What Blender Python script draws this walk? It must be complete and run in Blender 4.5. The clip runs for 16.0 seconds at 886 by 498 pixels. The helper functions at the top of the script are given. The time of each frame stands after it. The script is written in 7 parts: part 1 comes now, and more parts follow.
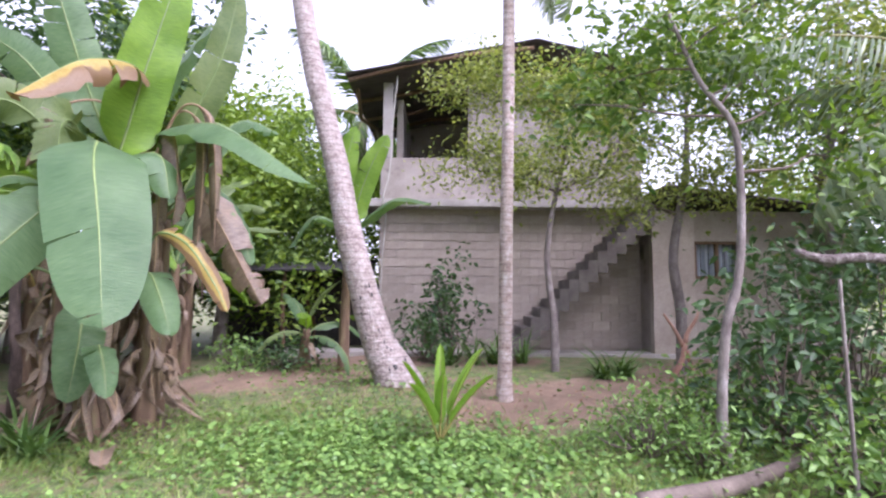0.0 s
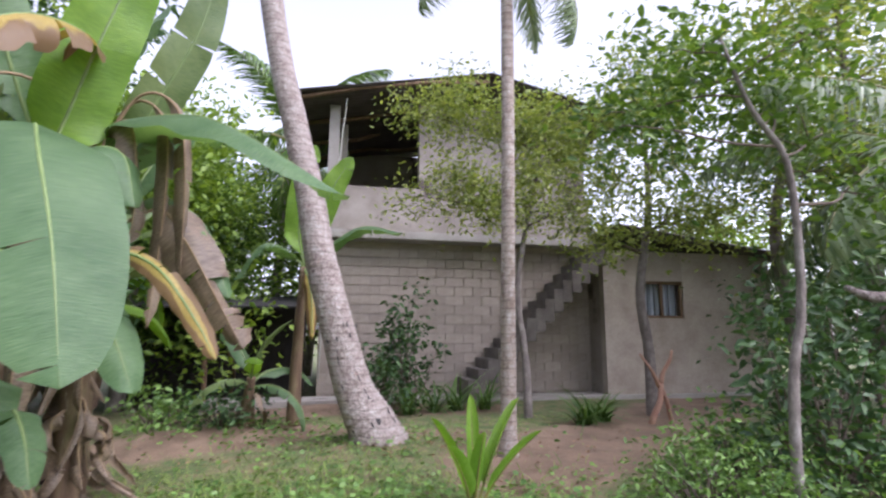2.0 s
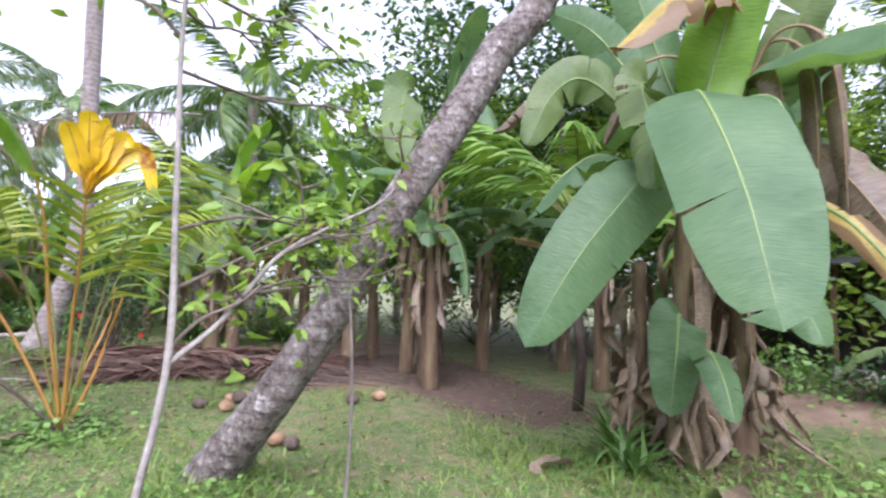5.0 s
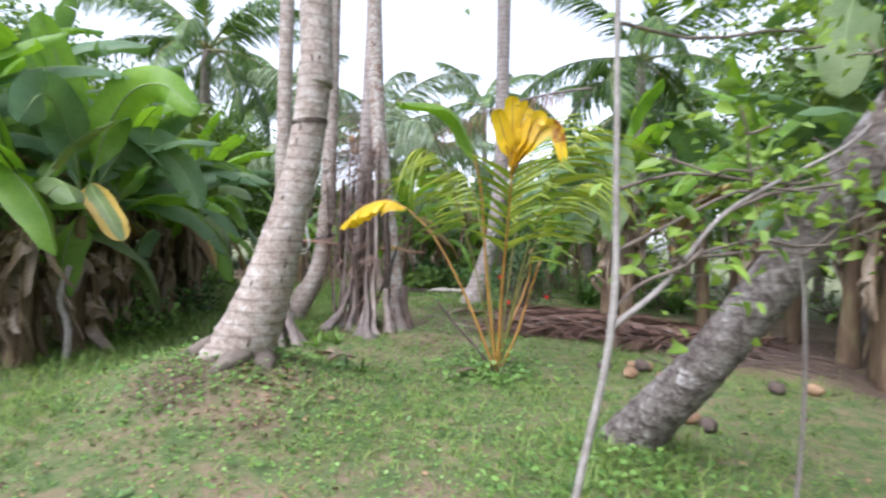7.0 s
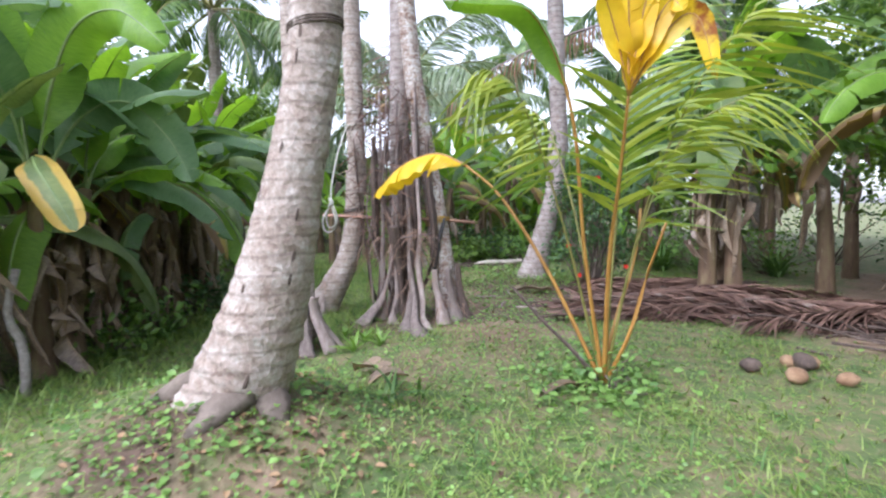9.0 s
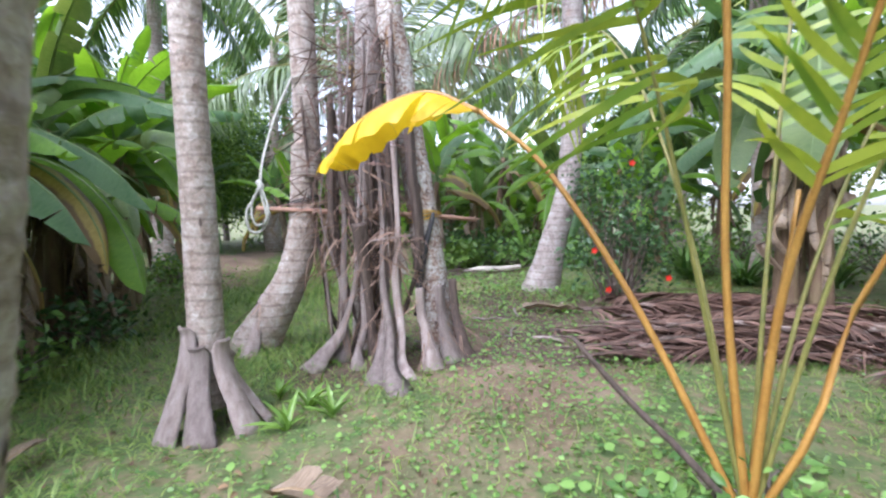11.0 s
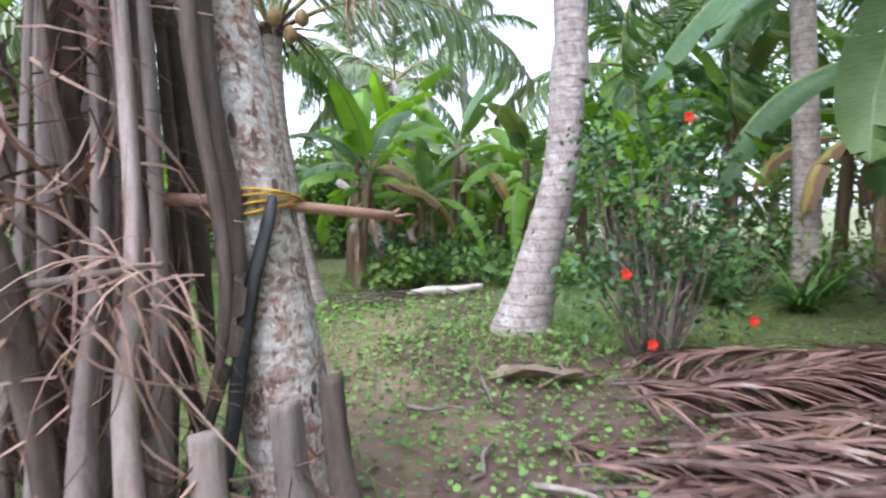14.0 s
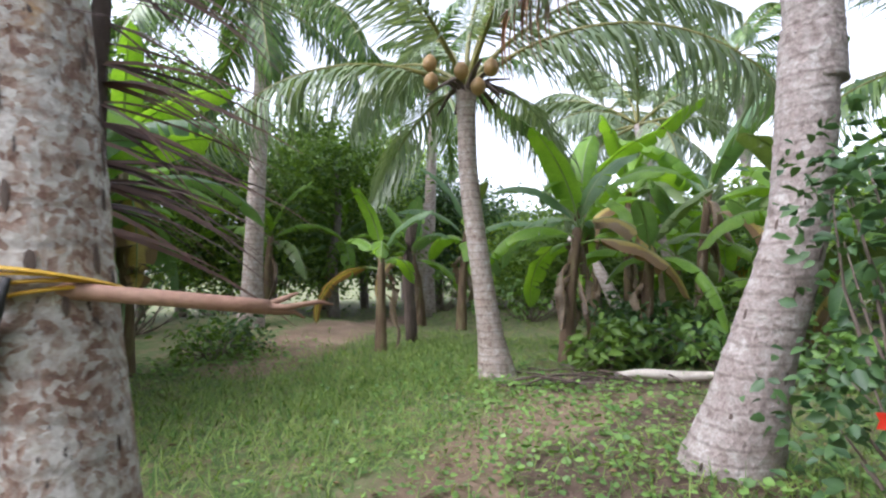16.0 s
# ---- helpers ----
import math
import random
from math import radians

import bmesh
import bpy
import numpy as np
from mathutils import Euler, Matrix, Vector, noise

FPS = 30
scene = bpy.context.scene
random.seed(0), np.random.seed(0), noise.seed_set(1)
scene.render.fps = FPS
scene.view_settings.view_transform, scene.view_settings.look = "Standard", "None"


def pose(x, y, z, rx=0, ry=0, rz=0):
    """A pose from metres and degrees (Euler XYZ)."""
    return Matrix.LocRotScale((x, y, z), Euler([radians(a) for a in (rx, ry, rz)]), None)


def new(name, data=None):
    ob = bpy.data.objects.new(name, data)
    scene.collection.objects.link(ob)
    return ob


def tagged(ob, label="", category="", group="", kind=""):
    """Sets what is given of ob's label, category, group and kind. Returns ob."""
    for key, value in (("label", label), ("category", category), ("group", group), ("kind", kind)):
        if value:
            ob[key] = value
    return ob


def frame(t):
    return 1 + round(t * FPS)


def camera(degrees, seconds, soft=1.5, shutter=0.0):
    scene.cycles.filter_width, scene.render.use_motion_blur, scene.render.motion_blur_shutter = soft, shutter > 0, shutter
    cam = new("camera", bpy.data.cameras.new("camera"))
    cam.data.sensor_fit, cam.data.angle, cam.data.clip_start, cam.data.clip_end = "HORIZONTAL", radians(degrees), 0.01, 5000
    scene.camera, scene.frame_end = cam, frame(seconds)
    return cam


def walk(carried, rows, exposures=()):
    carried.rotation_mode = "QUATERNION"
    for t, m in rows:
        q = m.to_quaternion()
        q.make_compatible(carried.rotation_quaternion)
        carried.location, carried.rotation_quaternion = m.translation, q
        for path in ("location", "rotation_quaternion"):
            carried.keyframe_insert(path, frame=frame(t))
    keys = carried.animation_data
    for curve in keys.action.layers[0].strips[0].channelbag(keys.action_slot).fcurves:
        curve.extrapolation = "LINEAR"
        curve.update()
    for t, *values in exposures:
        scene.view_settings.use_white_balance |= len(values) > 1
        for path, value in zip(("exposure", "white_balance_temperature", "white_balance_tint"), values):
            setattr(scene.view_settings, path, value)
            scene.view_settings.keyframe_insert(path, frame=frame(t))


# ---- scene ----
cam = camera(80.8, 16.0, soft=2.3, shutter=0.35)
METRES, EYE, TILT, LEAN, TURN = 10.2, 1.47, 5.0, -0.5, 0.0
ROWS = [
    (0.0, 0.0, 0.0, 0.0, -0.0, 0.0, -0.0),
    (0.5, -0.0303, 0.0258, 0.001, -4.94, 2.29, -0.41),
    (1.0, -0.0619, 0.0489, 0.0008, -10.24, 4.4, -0.54),
    (1.5, -0.086, 0.0741, -0.0044, -12.04, 5.41, 0.24),
    (2.0, -0.1073, 0.084, -0.0068, -11.4, 4.4, -0.76),
    (2.5, -0.1438, 0.083, -0.01, 0.74, 0.63, -0.05),
    (3.0, -0.1634, 0.0787, -0.0112, 13.32, -0.97, 0.84),
    (3.5, -0.1666, 0.0781, -0.0126, 25.28, -0.25, 1.19),
    (6.0, -0.1577, 0.0765, -0.016, 63.74, -0.3, 2.43),
    (6.5, -0.1631, 0.0732, -0.0162, 76.82, -1.04, 2.5),
    (7.0, -0.1844, 0.0654, -0.0176, 86.71, -0.51, 2.57),
    (7.5, -0.2127, 0.0569, -0.0163, 94.29, -1.49, 4.61),
    (8.0, -0.2499, 0.0553, -0.0194, 94.72, -1.6, 5.67),
    (8.5, -0.2902, 0.0498, -0.0195, 93.52, -3.6, 5.62),
    (9.0, -0.3369, 0.0422, -0.0159, 90.24, -3.75, 6.06),
    (11.5, -0.5729, 0.0336, -0.0228, 87.0, -3.99, 5.69),
    (12.0, -0.6193, 0.032, -0.0225, 83.36, -5.13, 4.54),
    (12.5, -0.6675, 0.0391, -0.0248, 82.98, -2.91, 5.43),
    (13.0, -0.7192, 0.0424, -0.0283, 80.29, -2.34, 4.85),
    (13.5, -0.7581, 0.0526, -0.0306, 77.95, -4.53, 5.4),
    (14.0, -0.7993, 0.0715, -0.031, 83.13, -3.75, 6.24),
    (14.5, -0.8399, 0.0874, -0.03, 87.53, -1.24, 5.68),
    (15.0, -0.8639, 0.1113, -0.0308, 96.51, 3.36, 6.69),
    (15.5, -0.8814, 0.1388, -0.0289, 108.95, 4.45, 6.29),
    (16.0, -0.9, 0.1586, -0.03, 112.91, 5.09, 4.51),
]
walk(cam, [(t, pose(0, 0, EYE, TILT, LEAN, TURN) @ pose(METRES * x, METRES * y, METRES * z, 90 + pitch, roll, yaw)) for t, x, y, z, yaw, pitch, roll in ROWS],
     exposures=[(0.0, 1.94, 5820, 36), (1.0, 1.5, 5950, 27), (2.0, 1.52, 5950, 27), (3.5, 1.98, 5780, 37), (6.0, 1.68, 5800, 18), (7.5, 1.6, 5850, 17), (10.0, 1.93, 5650, 20), (13.0, 2.1, 5600, 16), (15.0, 2.14, 5820, 18), (16.0, 1.86, 5950, 18)])

# ---- world, sun ----
world = bpy.data.worlds.new("world")
scene.world = world
world.use_nodes = True
wn = world.node_tree.nodes
wl = world.node_tree.links
bg = wn["Background"]
sky = wn.new("ShaderNodeTexSky")
sky.sky_type = "NISHITA"
sky.sun_disc = False
sky.sun_elevation, sky.sun_rotation = radians(50), radians(132)
sky.air_density, sky.dust_density, sky.ozone_density = 1.0, 2.0, 1.0
hsv = wn.new("ShaderNodeHueSaturation")
hsv.inputs["Saturation"].default_value = 0.3
wl.new(sky.outputs[0], hsv.inputs["Color"])
wl.new(hsv.outputs[0], bg.inputs[0])
bg.inputs[1].default_value = 0.15
sun = new("sun", bpy.data.lights.new("sun", "SUN"))
sun.data.energy, sun.data.angle, sun.data.color = 1.2, radians(45), (1.0, 0.98, 0.95)
sun.matrix_world = pose(0, 0, 30, 40, 0, 48)


# ---- materials ----
def nodes_of(name):
    m = bpy.data.materials.new(name)
    m.use_nodes = True
    nt = m.node_tree
    return m, nt, nt.nodes["Principled BSDF"]


def ramp(nt, fac, stops):
    r = nt.nodes.new("ShaderNodeValToRGB")
    el = r.color_ramp.elements
    while len(el) < len(stops):
        el.new(0.5)
    for e, (p, c) in zip(el, stops):
        e.position, e.color = p, (*c, 1)
    nt.links.new(fac, r.inputs[0])
    return r.outputs[0]


def coords(nt, scale=(1, 1, 1), kind="Object"):
    tc = nt.nodes.new("ShaderNodeTexCoord")
    mp = nt.nodes.new("ShaderNodeMapping")
    mp.inputs["Scale"].default_value = scale
    nt.links.new(tc.outputs[kind], mp.inputs[0])
    return mp.outputs[0]


def tex_noise(nt, vec, scale, detail=4, rough=0.55):
    n = nt.nodes.new("ShaderNodeTexNoise")
    n.inputs["Scale"].default_value, n.inputs["Detail"].default_value, n.inputs["Roughness"].default_value = scale, detail, rough
    nt.links.new(vec, n.inputs["Vector"])
    return n.outputs[0]


def mixc(nt, fac, a, b, mode="MIX"):
    m = nt.nodes.new("ShaderNodeMix")
    m.data_type, m.blend_type = "RGBA", mode
    for sock, val in ((m.inputs[0], fac), (m.inputs[6], a), (m.inputs[7], b)):
        if isinstance(val, (int, float)):
            sock.default_value = val
        elif isinstance(val, tuple):
            sock.default_value = (*val, 1)
        else:
            nt.links.new(val, sock)
    return m.outputs[2]


def bump(nt, bsdf, height, strength, dist=0.01):
    b = nt.nodes.new("ShaderNodeBump")
    b.inputs["Strength"].default_value, b.inputs["Distance"].default_value = strength, dist
    nt.links.new(height, b.inputs["Height"])
    nt.links.new(b.outputs[0], bsdf.inputs["Normal"])


def leaf_material(name, dark, light, through_col, trans=0.35, rough=0.45, blotch=None, vary=0.35, grain=6.0):
    """Leaf: two tones by noise and by leaf, light shining through."""
    m, nt, bs = nodes_of(name)
    out = nt.nodes["Material Output"]
    geo = nt.nodes.new("ShaderNodeNewGeometry")
    vec = coords(nt)
    n1 = tex_noise(nt, vec, grain)
    n2 = nt.nodes.new("ShaderNodeMath")
    n2.operation = "MULTIPLY_ADD"
    n2.inputs[1].default_value, n2.inputs[2].default_value = vary * 1.6, -vary * 0.6
    nt.links.new(geo.outputs["Random Per Island"], n2.inputs[0])
    n3 = nt.nodes.new("ShaderNodeMath")
    nt.links.new(n1, n3.inputs[0])
    nt.links.new(n2.outputs[0], n3.inputs[1])
    col = ramp(nt, n3.outputs[0], [(0.3, dark), (0.75, light)])
    if blotch:
        n4 = tex_noise(nt, vec, 2.3, 6, 0.65)
        f = ramp(nt, n4, [(blotch[1], (0, 0, 0)), (blotch[1] + 0.08, (1, 1, 1))])
        col = mixc(nt, f, col, blotch[0])
    nt.links.new(col, bs.inputs["Base Color"])
    bs.inputs["Roughness"].default_value = rough
    bump(nt, bs, tex_noise(nt, vec, 40, 3), 0.25, 0.004)
    tr = nt.nodes.new("ShaderNodeBsdfTranslucent")
    nt.links.new(mixc(nt, 1.0, col, through_col, "MULTIPLY"), tr.inputs[0])
    mx = nt.nodes.new("ShaderNodeMixShader")
    mx.inputs[0].default_value = trans
    nt.links.new(bs.outputs[0], mx.inputs[1])
    nt.links.new(tr.outputs[0], mx.inputs[2])
    nt.links.new(mx.outputs[0], out.inputs[0])
    return m


def banana_material(name, dark, light, through_col, edge=None, trans=0.35):
    """Banana blade: fine cross veins, uneven tone, dry brown blotches at the edge of some."""
    m, nt, bs = nodes_of(name)
    out = nt.nodes["Material Output"]
    uv = nt.nodes.new("ShaderNodeUVMap")
    uv.uv_map = "blade"
    mp = nt.nodes.new("ShaderNodeMapping")
    nt.links.new(uv.outputs[0], mp.inputs[0])
    mp.inputs["Scale"].default_value = (60, 1.5, 1)
    veins = tex_noise(nt, mp.outputs[0], 1.6, 3)
    vec = coords(nt)
    broad = tex_noise(nt, vec, 2.5, 4)
    mixn = nt.nodes.new("ShaderNodeMath")
    mixn.operation = "MULTIPLY_ADD"
    mixn.inputs[1].default_value = 0.45
    nt.links.new(veins, mixn.inputs[0])
    half = nt.nodes.new("ShaderNodeMath")
    half.operation = "MULTIPLY"
    half.inputs[1].default_value = 0.55
    nt.links.new(broad, half.inputs[0])
    nt.links.new(half.outputs[0], mixn.inputs[2])
    col = ramp(nt, mixn.outputs[0], [(0.36, dark), (0.62, light)])
    if edge:
        sx = nt.nodes.new("ShaderNodeSeparateXYZ")
        nt.links.new(uv.outputs[0], sx.inputs[0])
        ab = nt.nodes.new("ShaderNodeMath")
        ab.operation = "ABSOLUTE"
        nt.links.new(sx.outputs[1], ab.inputs[0])
        ad = nt.nodes.new("ShaderNodeMath")
        nt.links.new(ab.outputs[0], ad.inputs[0])
        nn = nt.nodes.new("ShaderNodeMath")
        nn.operation = "MULTIPLY"
        nn.inputs[1].default_value = edge[2]
        nt.links.new(tex_noise(nt, vec, 5.0, 5, 0.6), nn.inputs[0])
        nt.links.new(nn.outputs[0], ad.inputs[1])
        f = ramp(nt, ad.outputs[0], [(edge[1], (0, 0, 0)), (min(1, edge[1] + 0.12), (1, 1, 1))])
        col = mixc(nt, f, col, edge[0])
    nt.links.new(col, bs.inputs["Base Color"])
    bs.inputs["Roughness"].default_value = 0.33
    bump(nt, bs, veins, 0.7, 0.01)
    tr = nt.nodes.new("ShaderNodeBsdfTranslucent")
    nt.links.new(mixc(nt, 1.0, col, through_col, "MULTIPLY"), tr.inputs[0])
    mx = nt.nodes.new("ShaderNodeMixShader")
    mx.inputs[0].default_value = trans
    nt.links.new(bs.outputs[0], mx.inputs[1])
    nt.links.new(tr.outputs[0], mx.inputs[2])
    nt.links.new(mx.outputs[0], out.inputs[0])
    return m


def rough_material(name, stops, scale=6.0, stretch=(1, 1, 1), rough=0.9, bumps=0.5, fine=60.0, patches=None, dist=0.01, vary=0.0):
    """Bark, wood, soil, concrete: broad tone, grain and relief; patches of a second colour."""
    m, nt, bs = nodes_of(name)
    vec = coords(nt, stretch)
    n1 = tex_noise(nt, vec, scale, 8, 0.65)
    col = ramp(nt, n1, stops)
    n2 = tex_noise(nt, vec, fine, 4, 0.6)
    col = mixc(nt, 0.35, col, ramp(nt, n2, [(0.3, (0.25, 0.25, 0.25)), (0.7, (1, 1, 1))]), "MULTIPLY")
    for pc, ps, at in patches or ():
        f = ramp(nt, tex_noise(nt, vec, ps, 5, 0.6), [(at, (0, 0, 0)), (at + 0.06, (1, 1, 1))])
        col = mixc(nt, f, col, pc)
    if vary:
        oi = nt.nodes.new("ShaderNodeObjectInfo")
        col = mixc(nt, 1.0, col, ramp(nt, oi.outputs["Random"], [(0.0, (1 - vary, 1 - vary, 1 - vary)), (1.0, (1.0, 1.0, 1.0))]), "MULTIPLY")
    nt.links.new(col, bs.inputs["Base Color"])
    bs.inputs["Roughness"].default_value = rough
    ad = nt.nodes.new("ShaderNodeMath")
    nt.links.new(n1, ad.inputs[0])
    nt.links.new(n2, ad.inputs[1])
    bump(nt, bs, ad.outputs[0], bumps, dist)
    return m


def bark_material(name, palette, cells=16.0, grain=55.0, stain=None, cracks=0.6, squash=0.9, blocky=0.18, relief=0.7):
    """Palm bark: blocky lichen cells in several tones, broken cracks, stains and grain."""
    m, nt, bs = nodes_of(name)
    vec = coords(nt, (1, 1, squash))
    wob = nt.nodes.new("ShaderNodeTexNoise")
    wob.inputs["Scale"].default_value, wob.inputs["Detail"].default_value = 9.0, 6
    nt.links.new(vec, wob.inputs["Vector"])
    vm = nt.nodes.new("ShaderNodeVectorMath")
    vm.operation = "MULTIPLY_ADD"
    vm.inputs[1].default_value = (0.1, 0.1, 0.1)
    nt.links.new(wob.outputs["Color"], vm.inputs[0])
    nt.links.new(vec, vm.inputs[2])
    vo = nt.nodes.new("ShaderNodeTexVoronoi")
    vo.inputs["Scale"].default_value = cells
    nt.links.new(vm.outputs[0], vo.inputs["Vector"])
    sep = nt.nodes.new("ShaderNodeSeparateColor")
    nt.links.new(vo.outputs["Color"], sep.inputs[0])
    broad = tex_noise(nt, vec, 9.0, 11, 0.74)
    mx = nt.nodes.new("ShaderNodeMath")
    mx.operation = "MULTIPLY_ADD"
    mx.inputs[1].default_value = blocky
    nt.links.new(sep.outputs[0], mx.inputs[0])
    hb = nt.nodes.new("ShaderNodeMath")
    hb.operation = "MULTIPLY_ADD"
    hb.inputs[1].default_value, hb.inputs[2].default_value = 1.5, -0.27 - 0.5 * blocky
    nt.links.new(broad, hb.inputs[0])
    nt.links.new(hb.outputs[0], mx.inputs[2])
    col = ramp(nt, mx.outputs[0], [(0.22 + 0.56 * k / (len(palette) - 1), c) for k, c in enumerate(palette)])
    n2 = tex_noise(nt, vec, grain, 5, 0.65)
    col = mixc(nt, 0.55, col, ramp(nt, n2, [(0.3, (0.35, 0.33, 0.31)), (0.65, (1, 1, 1))]), "MULTIPLY")
    if stain:
        f = ramp(nt, tex_noise(nt, vec, 3.3, 6, 0.65), [(stain[1], (0, 0, 0)), (stain[1] + 0.1, (1, 1, 1))])
        col = mixc(nt, f, col, stain[0])
    wv = nt.nodes.new("ShaderNodeTexWave")
    wv.bands_direction = "Z"
    wv.inputs["Scale"].default_value, wv.inputs["Distortion"].default_value = 3.4, 1.6
    wv.inputs["Detail"].default_value, wv.inputs["Detail Scale"].default_value = 3.0, 1.3
    nt.links.new(coords(nt), wv.inputs["Vector"])
    col = mixc(nt, 0.5, col, ramp(nt, wv.outputs["Fac"], [(0.0, (0.45, 0.42, 0.4)), (0.16, (1, 1, 1))]), "MULTIPLY")
    dark = ramp(nt, tex_noise(nt, coords(nt, (14, 14, 5)), 2.6, 4, 0.6), [(cracks, (0, 0, 0)), (cracks + 0.05, (1, 1, 1))])
    col = mixc(nt, dark, col, (0.07, 0.055, 0.05))
    nt.links.new(col, bs.inputs["Base Color"])
    bs.inputs["Roughness"].default_value = 0.9
    ad = nt.nodes.new("ShaderNodeMath")
    nt.links.new(n2, ad.inputs[0])
    nt.links.new(vo.outputs["Distance"], ad.inputs[1])
    bump(nt, bs, ad.outputs[0], relief, 0.012)
    return m


M = {}
# blade green is greyed: the sky's sheen is put into its colour
M["blade"] = banana_material("banana_blade", (0.085, 0.18, 0.075), (0.18, 0.3, 0.145), (1.0, 1.0, 0.4), trans=0.5)
M["blade_young"] = banana_material("banana_blade_young", (0.13, 0.28, 0.03), (0.26, 0.46, 0.06), (1.0, 1.0, 0.3), trans=0.5)
M["blade_worn"] = banana_material("banana_blade_worn", (0.09, 0.16, 0.05), (0.2, 0.27, 0.1), (1, 0.95, 0.4), ((0.27, 0.18, 0.1), 1.1, 0.75))
M["blade_striped"] = banana_material("banana_blade_striped", (0.1, 0.17, 0.05), (0.24, 0.3, 0.1), (1, 0.95, 0.4), ((0.6, 0.42, 0.09), 0.85, 0.75))
M["blade_yellow"] = banana_material("banana_blade_yellow", (0.34, 0.25, 0.06), (0.56, 0.43, 0.14), (1, 0.9, 0.4), ((0.22, 0.14, 0.07), 0.78, 0.8))
M["blade_dry"] = banana_material("banana_blade_dry", (0.085, 0.058, 0.038), (0.31, 0.235, 0.165), (1, 0.8, 0.5), trans=0.15)
M["midrib"] = rough_material("midrib", [(0.3, (0.15, 0.24, 0.07)), (0.7, (0.26, 0.35, 0.12))], 8, rough=0.5, bumps=0.2)
M["midrib_dry"] = rough_material("midrib_dry", [(0.3, (0.2, 0.13, 0.07)), (0.7, (0.4, 0.29, 0.17))], 8, bumps=0.4)
M["stem"] = rough_material("banana_stem", [(0.25, (0.07, 0.04, 0.025)), (0.5, (0.17, 0.11, 0.065)), (0.75, (0.25, 0.22, 0.1))], 3, (3, 3, 0.6), 0.75, 0.6, patches=[((0.3, 0.24, 0.16), 4, 0.62)])
M["frond"] = leaf_material("palm_frond", (0.05, 0.11, 0.03), (0.15, 0.25, 0.06), (1, 1, 0.4), 0.35, 0.35)
M["frond_grey"] = leaf_material("palm_frond_grey", (0.13, 0.19, 0.1), (0.24, 0.31, 0.17), (1, 1, 0.5), 0.3, 0.35)
M["frond_young"] = leaf_material("palm_frond_young", (0.16, 0.27, 0.035), (0.38, 0.44, 0.06), (1, 1, 0.35), 0.42, 0.35)
M["frond_yellow"] = leaf_material("palm_frond_yellow", (0.62, 0.4, 0.01), (0.82, 0.58, 0.02), (1, 0.95, 0.2), 0.4, 0.4, ((0.28, 0.09, 0.015), 0.6), 0.2)
M["frond_dry"] = leaf_material("palm_frond_dry", (0.13, 0.08, 0.055), (0.34, 0.225, 0.165), (1, 0.8, 0.5), 0.1, 0.7)
M["frond_fallen"] = leaf_material("fallen_frond", (0.065, 0.034, 0.024), (0.2, 0.118, 0.088), (1, 0.8, 0.5), 0.05, 0.65, ((0.3, 0.25, 0.22), 0.63), 0.6)
M["frond_rust"] = leaf_material("rusty_frond", (0.2, 0.1, 0.06), (0.4, 0.23, 0.15), (1, 0.8, 0.5), 0.2, 0.6)
M["rachis"] = rough_material("palm_rachis", [(0.3, (0.13, 0.14, 0.035)), (0.7, (0.28, 0.25, 0.07))], 8, rough=0.45, bumps=0.2)
M["rachis_orange"] = rough_material("palm_rachis_orange", [(0.3, (0.32, 0.15, 0.03)), (0.7, (0.46, 0.26, 0.06))], 5, rough=0.4, bumps=0.15)
M["husk"] = rough_material("dry_petiole", [(0.25, (0.27, 0.2, 0.175)), (0.5, (0.47, 0.38, 0.345)), (0.78, (0.64, 0.56, 0.52))], 5, (5, 5, 0.7), 0.85, 0.8, 80, vary=0.45)
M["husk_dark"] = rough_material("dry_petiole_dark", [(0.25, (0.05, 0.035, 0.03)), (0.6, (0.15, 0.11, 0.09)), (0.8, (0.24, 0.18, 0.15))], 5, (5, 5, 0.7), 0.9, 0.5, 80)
M["bark_grey"] = bark_material("coconut_bark_grey", [(0.22, 0.175, 0.155), (0.36, 0.3, 0.275), (0.44, 0.39, 0.36), (0.56, 0.53, 0.5)], 26, stain=((0.32, 0.225, 0.18), 0.62), cracks=0.7)
M["bark_pale"] = bark_material("coconut_bark_pale", [(0.25, 0.185, 0.15), (0.37, 0.3, 0.255), (0.46, 0.4, 0.355), (0.58, 0.54, 0.5)], 26, stain=((0.35, 0.25, 0.19), 0.63), cracks=0.7)
M["bark_lichen"] = bark_material("coconut_bark_lichen", [(0.2, 0.115, 0.085), (0.34, 0.24, 0.19), (0.46, 0.4, 0.35), (0.56, 0.53, 0.49), (0.66, 0.63, 0.59)], 64, stain=((0.4, 0.2, 0.045), 0.635), cracks=0.64, blocky=0.4, relief=0.2)
M["bark_dark"] = bark_material("bark_mottled_dark", [(0.06, 0.048, 0.042), (0.13, 0.105, 0.095), (0.2, 0.17, 0.155), (0.27, 0.245, 0.23), (0.52, 0.5, 0.48)], 34, stain=((0.14, 0.1, 0.08), 0.6), cracks=0.66, blocky=0.26)
M["bark_tree"] = rough_material("tree_bark", [(0.3, (0.11, 0.09, 0.08)), (0.55, (0.23, 0.2, 0.18)), (0.75, (0.38, 0.36, 0.335))], 9, (1, 1, 0.6), 0.9, 0.6, 50)
M["bark_sapling"] = rough_material("sapling_bark", [(0.3, (0.2, 0.17, 0.15)), (0.7, (0.4, 0.37, 0.34))], 14, rough=0.85, bumps=0.4)
M["twig"] = rough_material("twig_bark", [(0.3, (0.1, 0.075, 0.06)), (0.7, (0.25, 0.2, 0.16))], 9, rough=0.9)
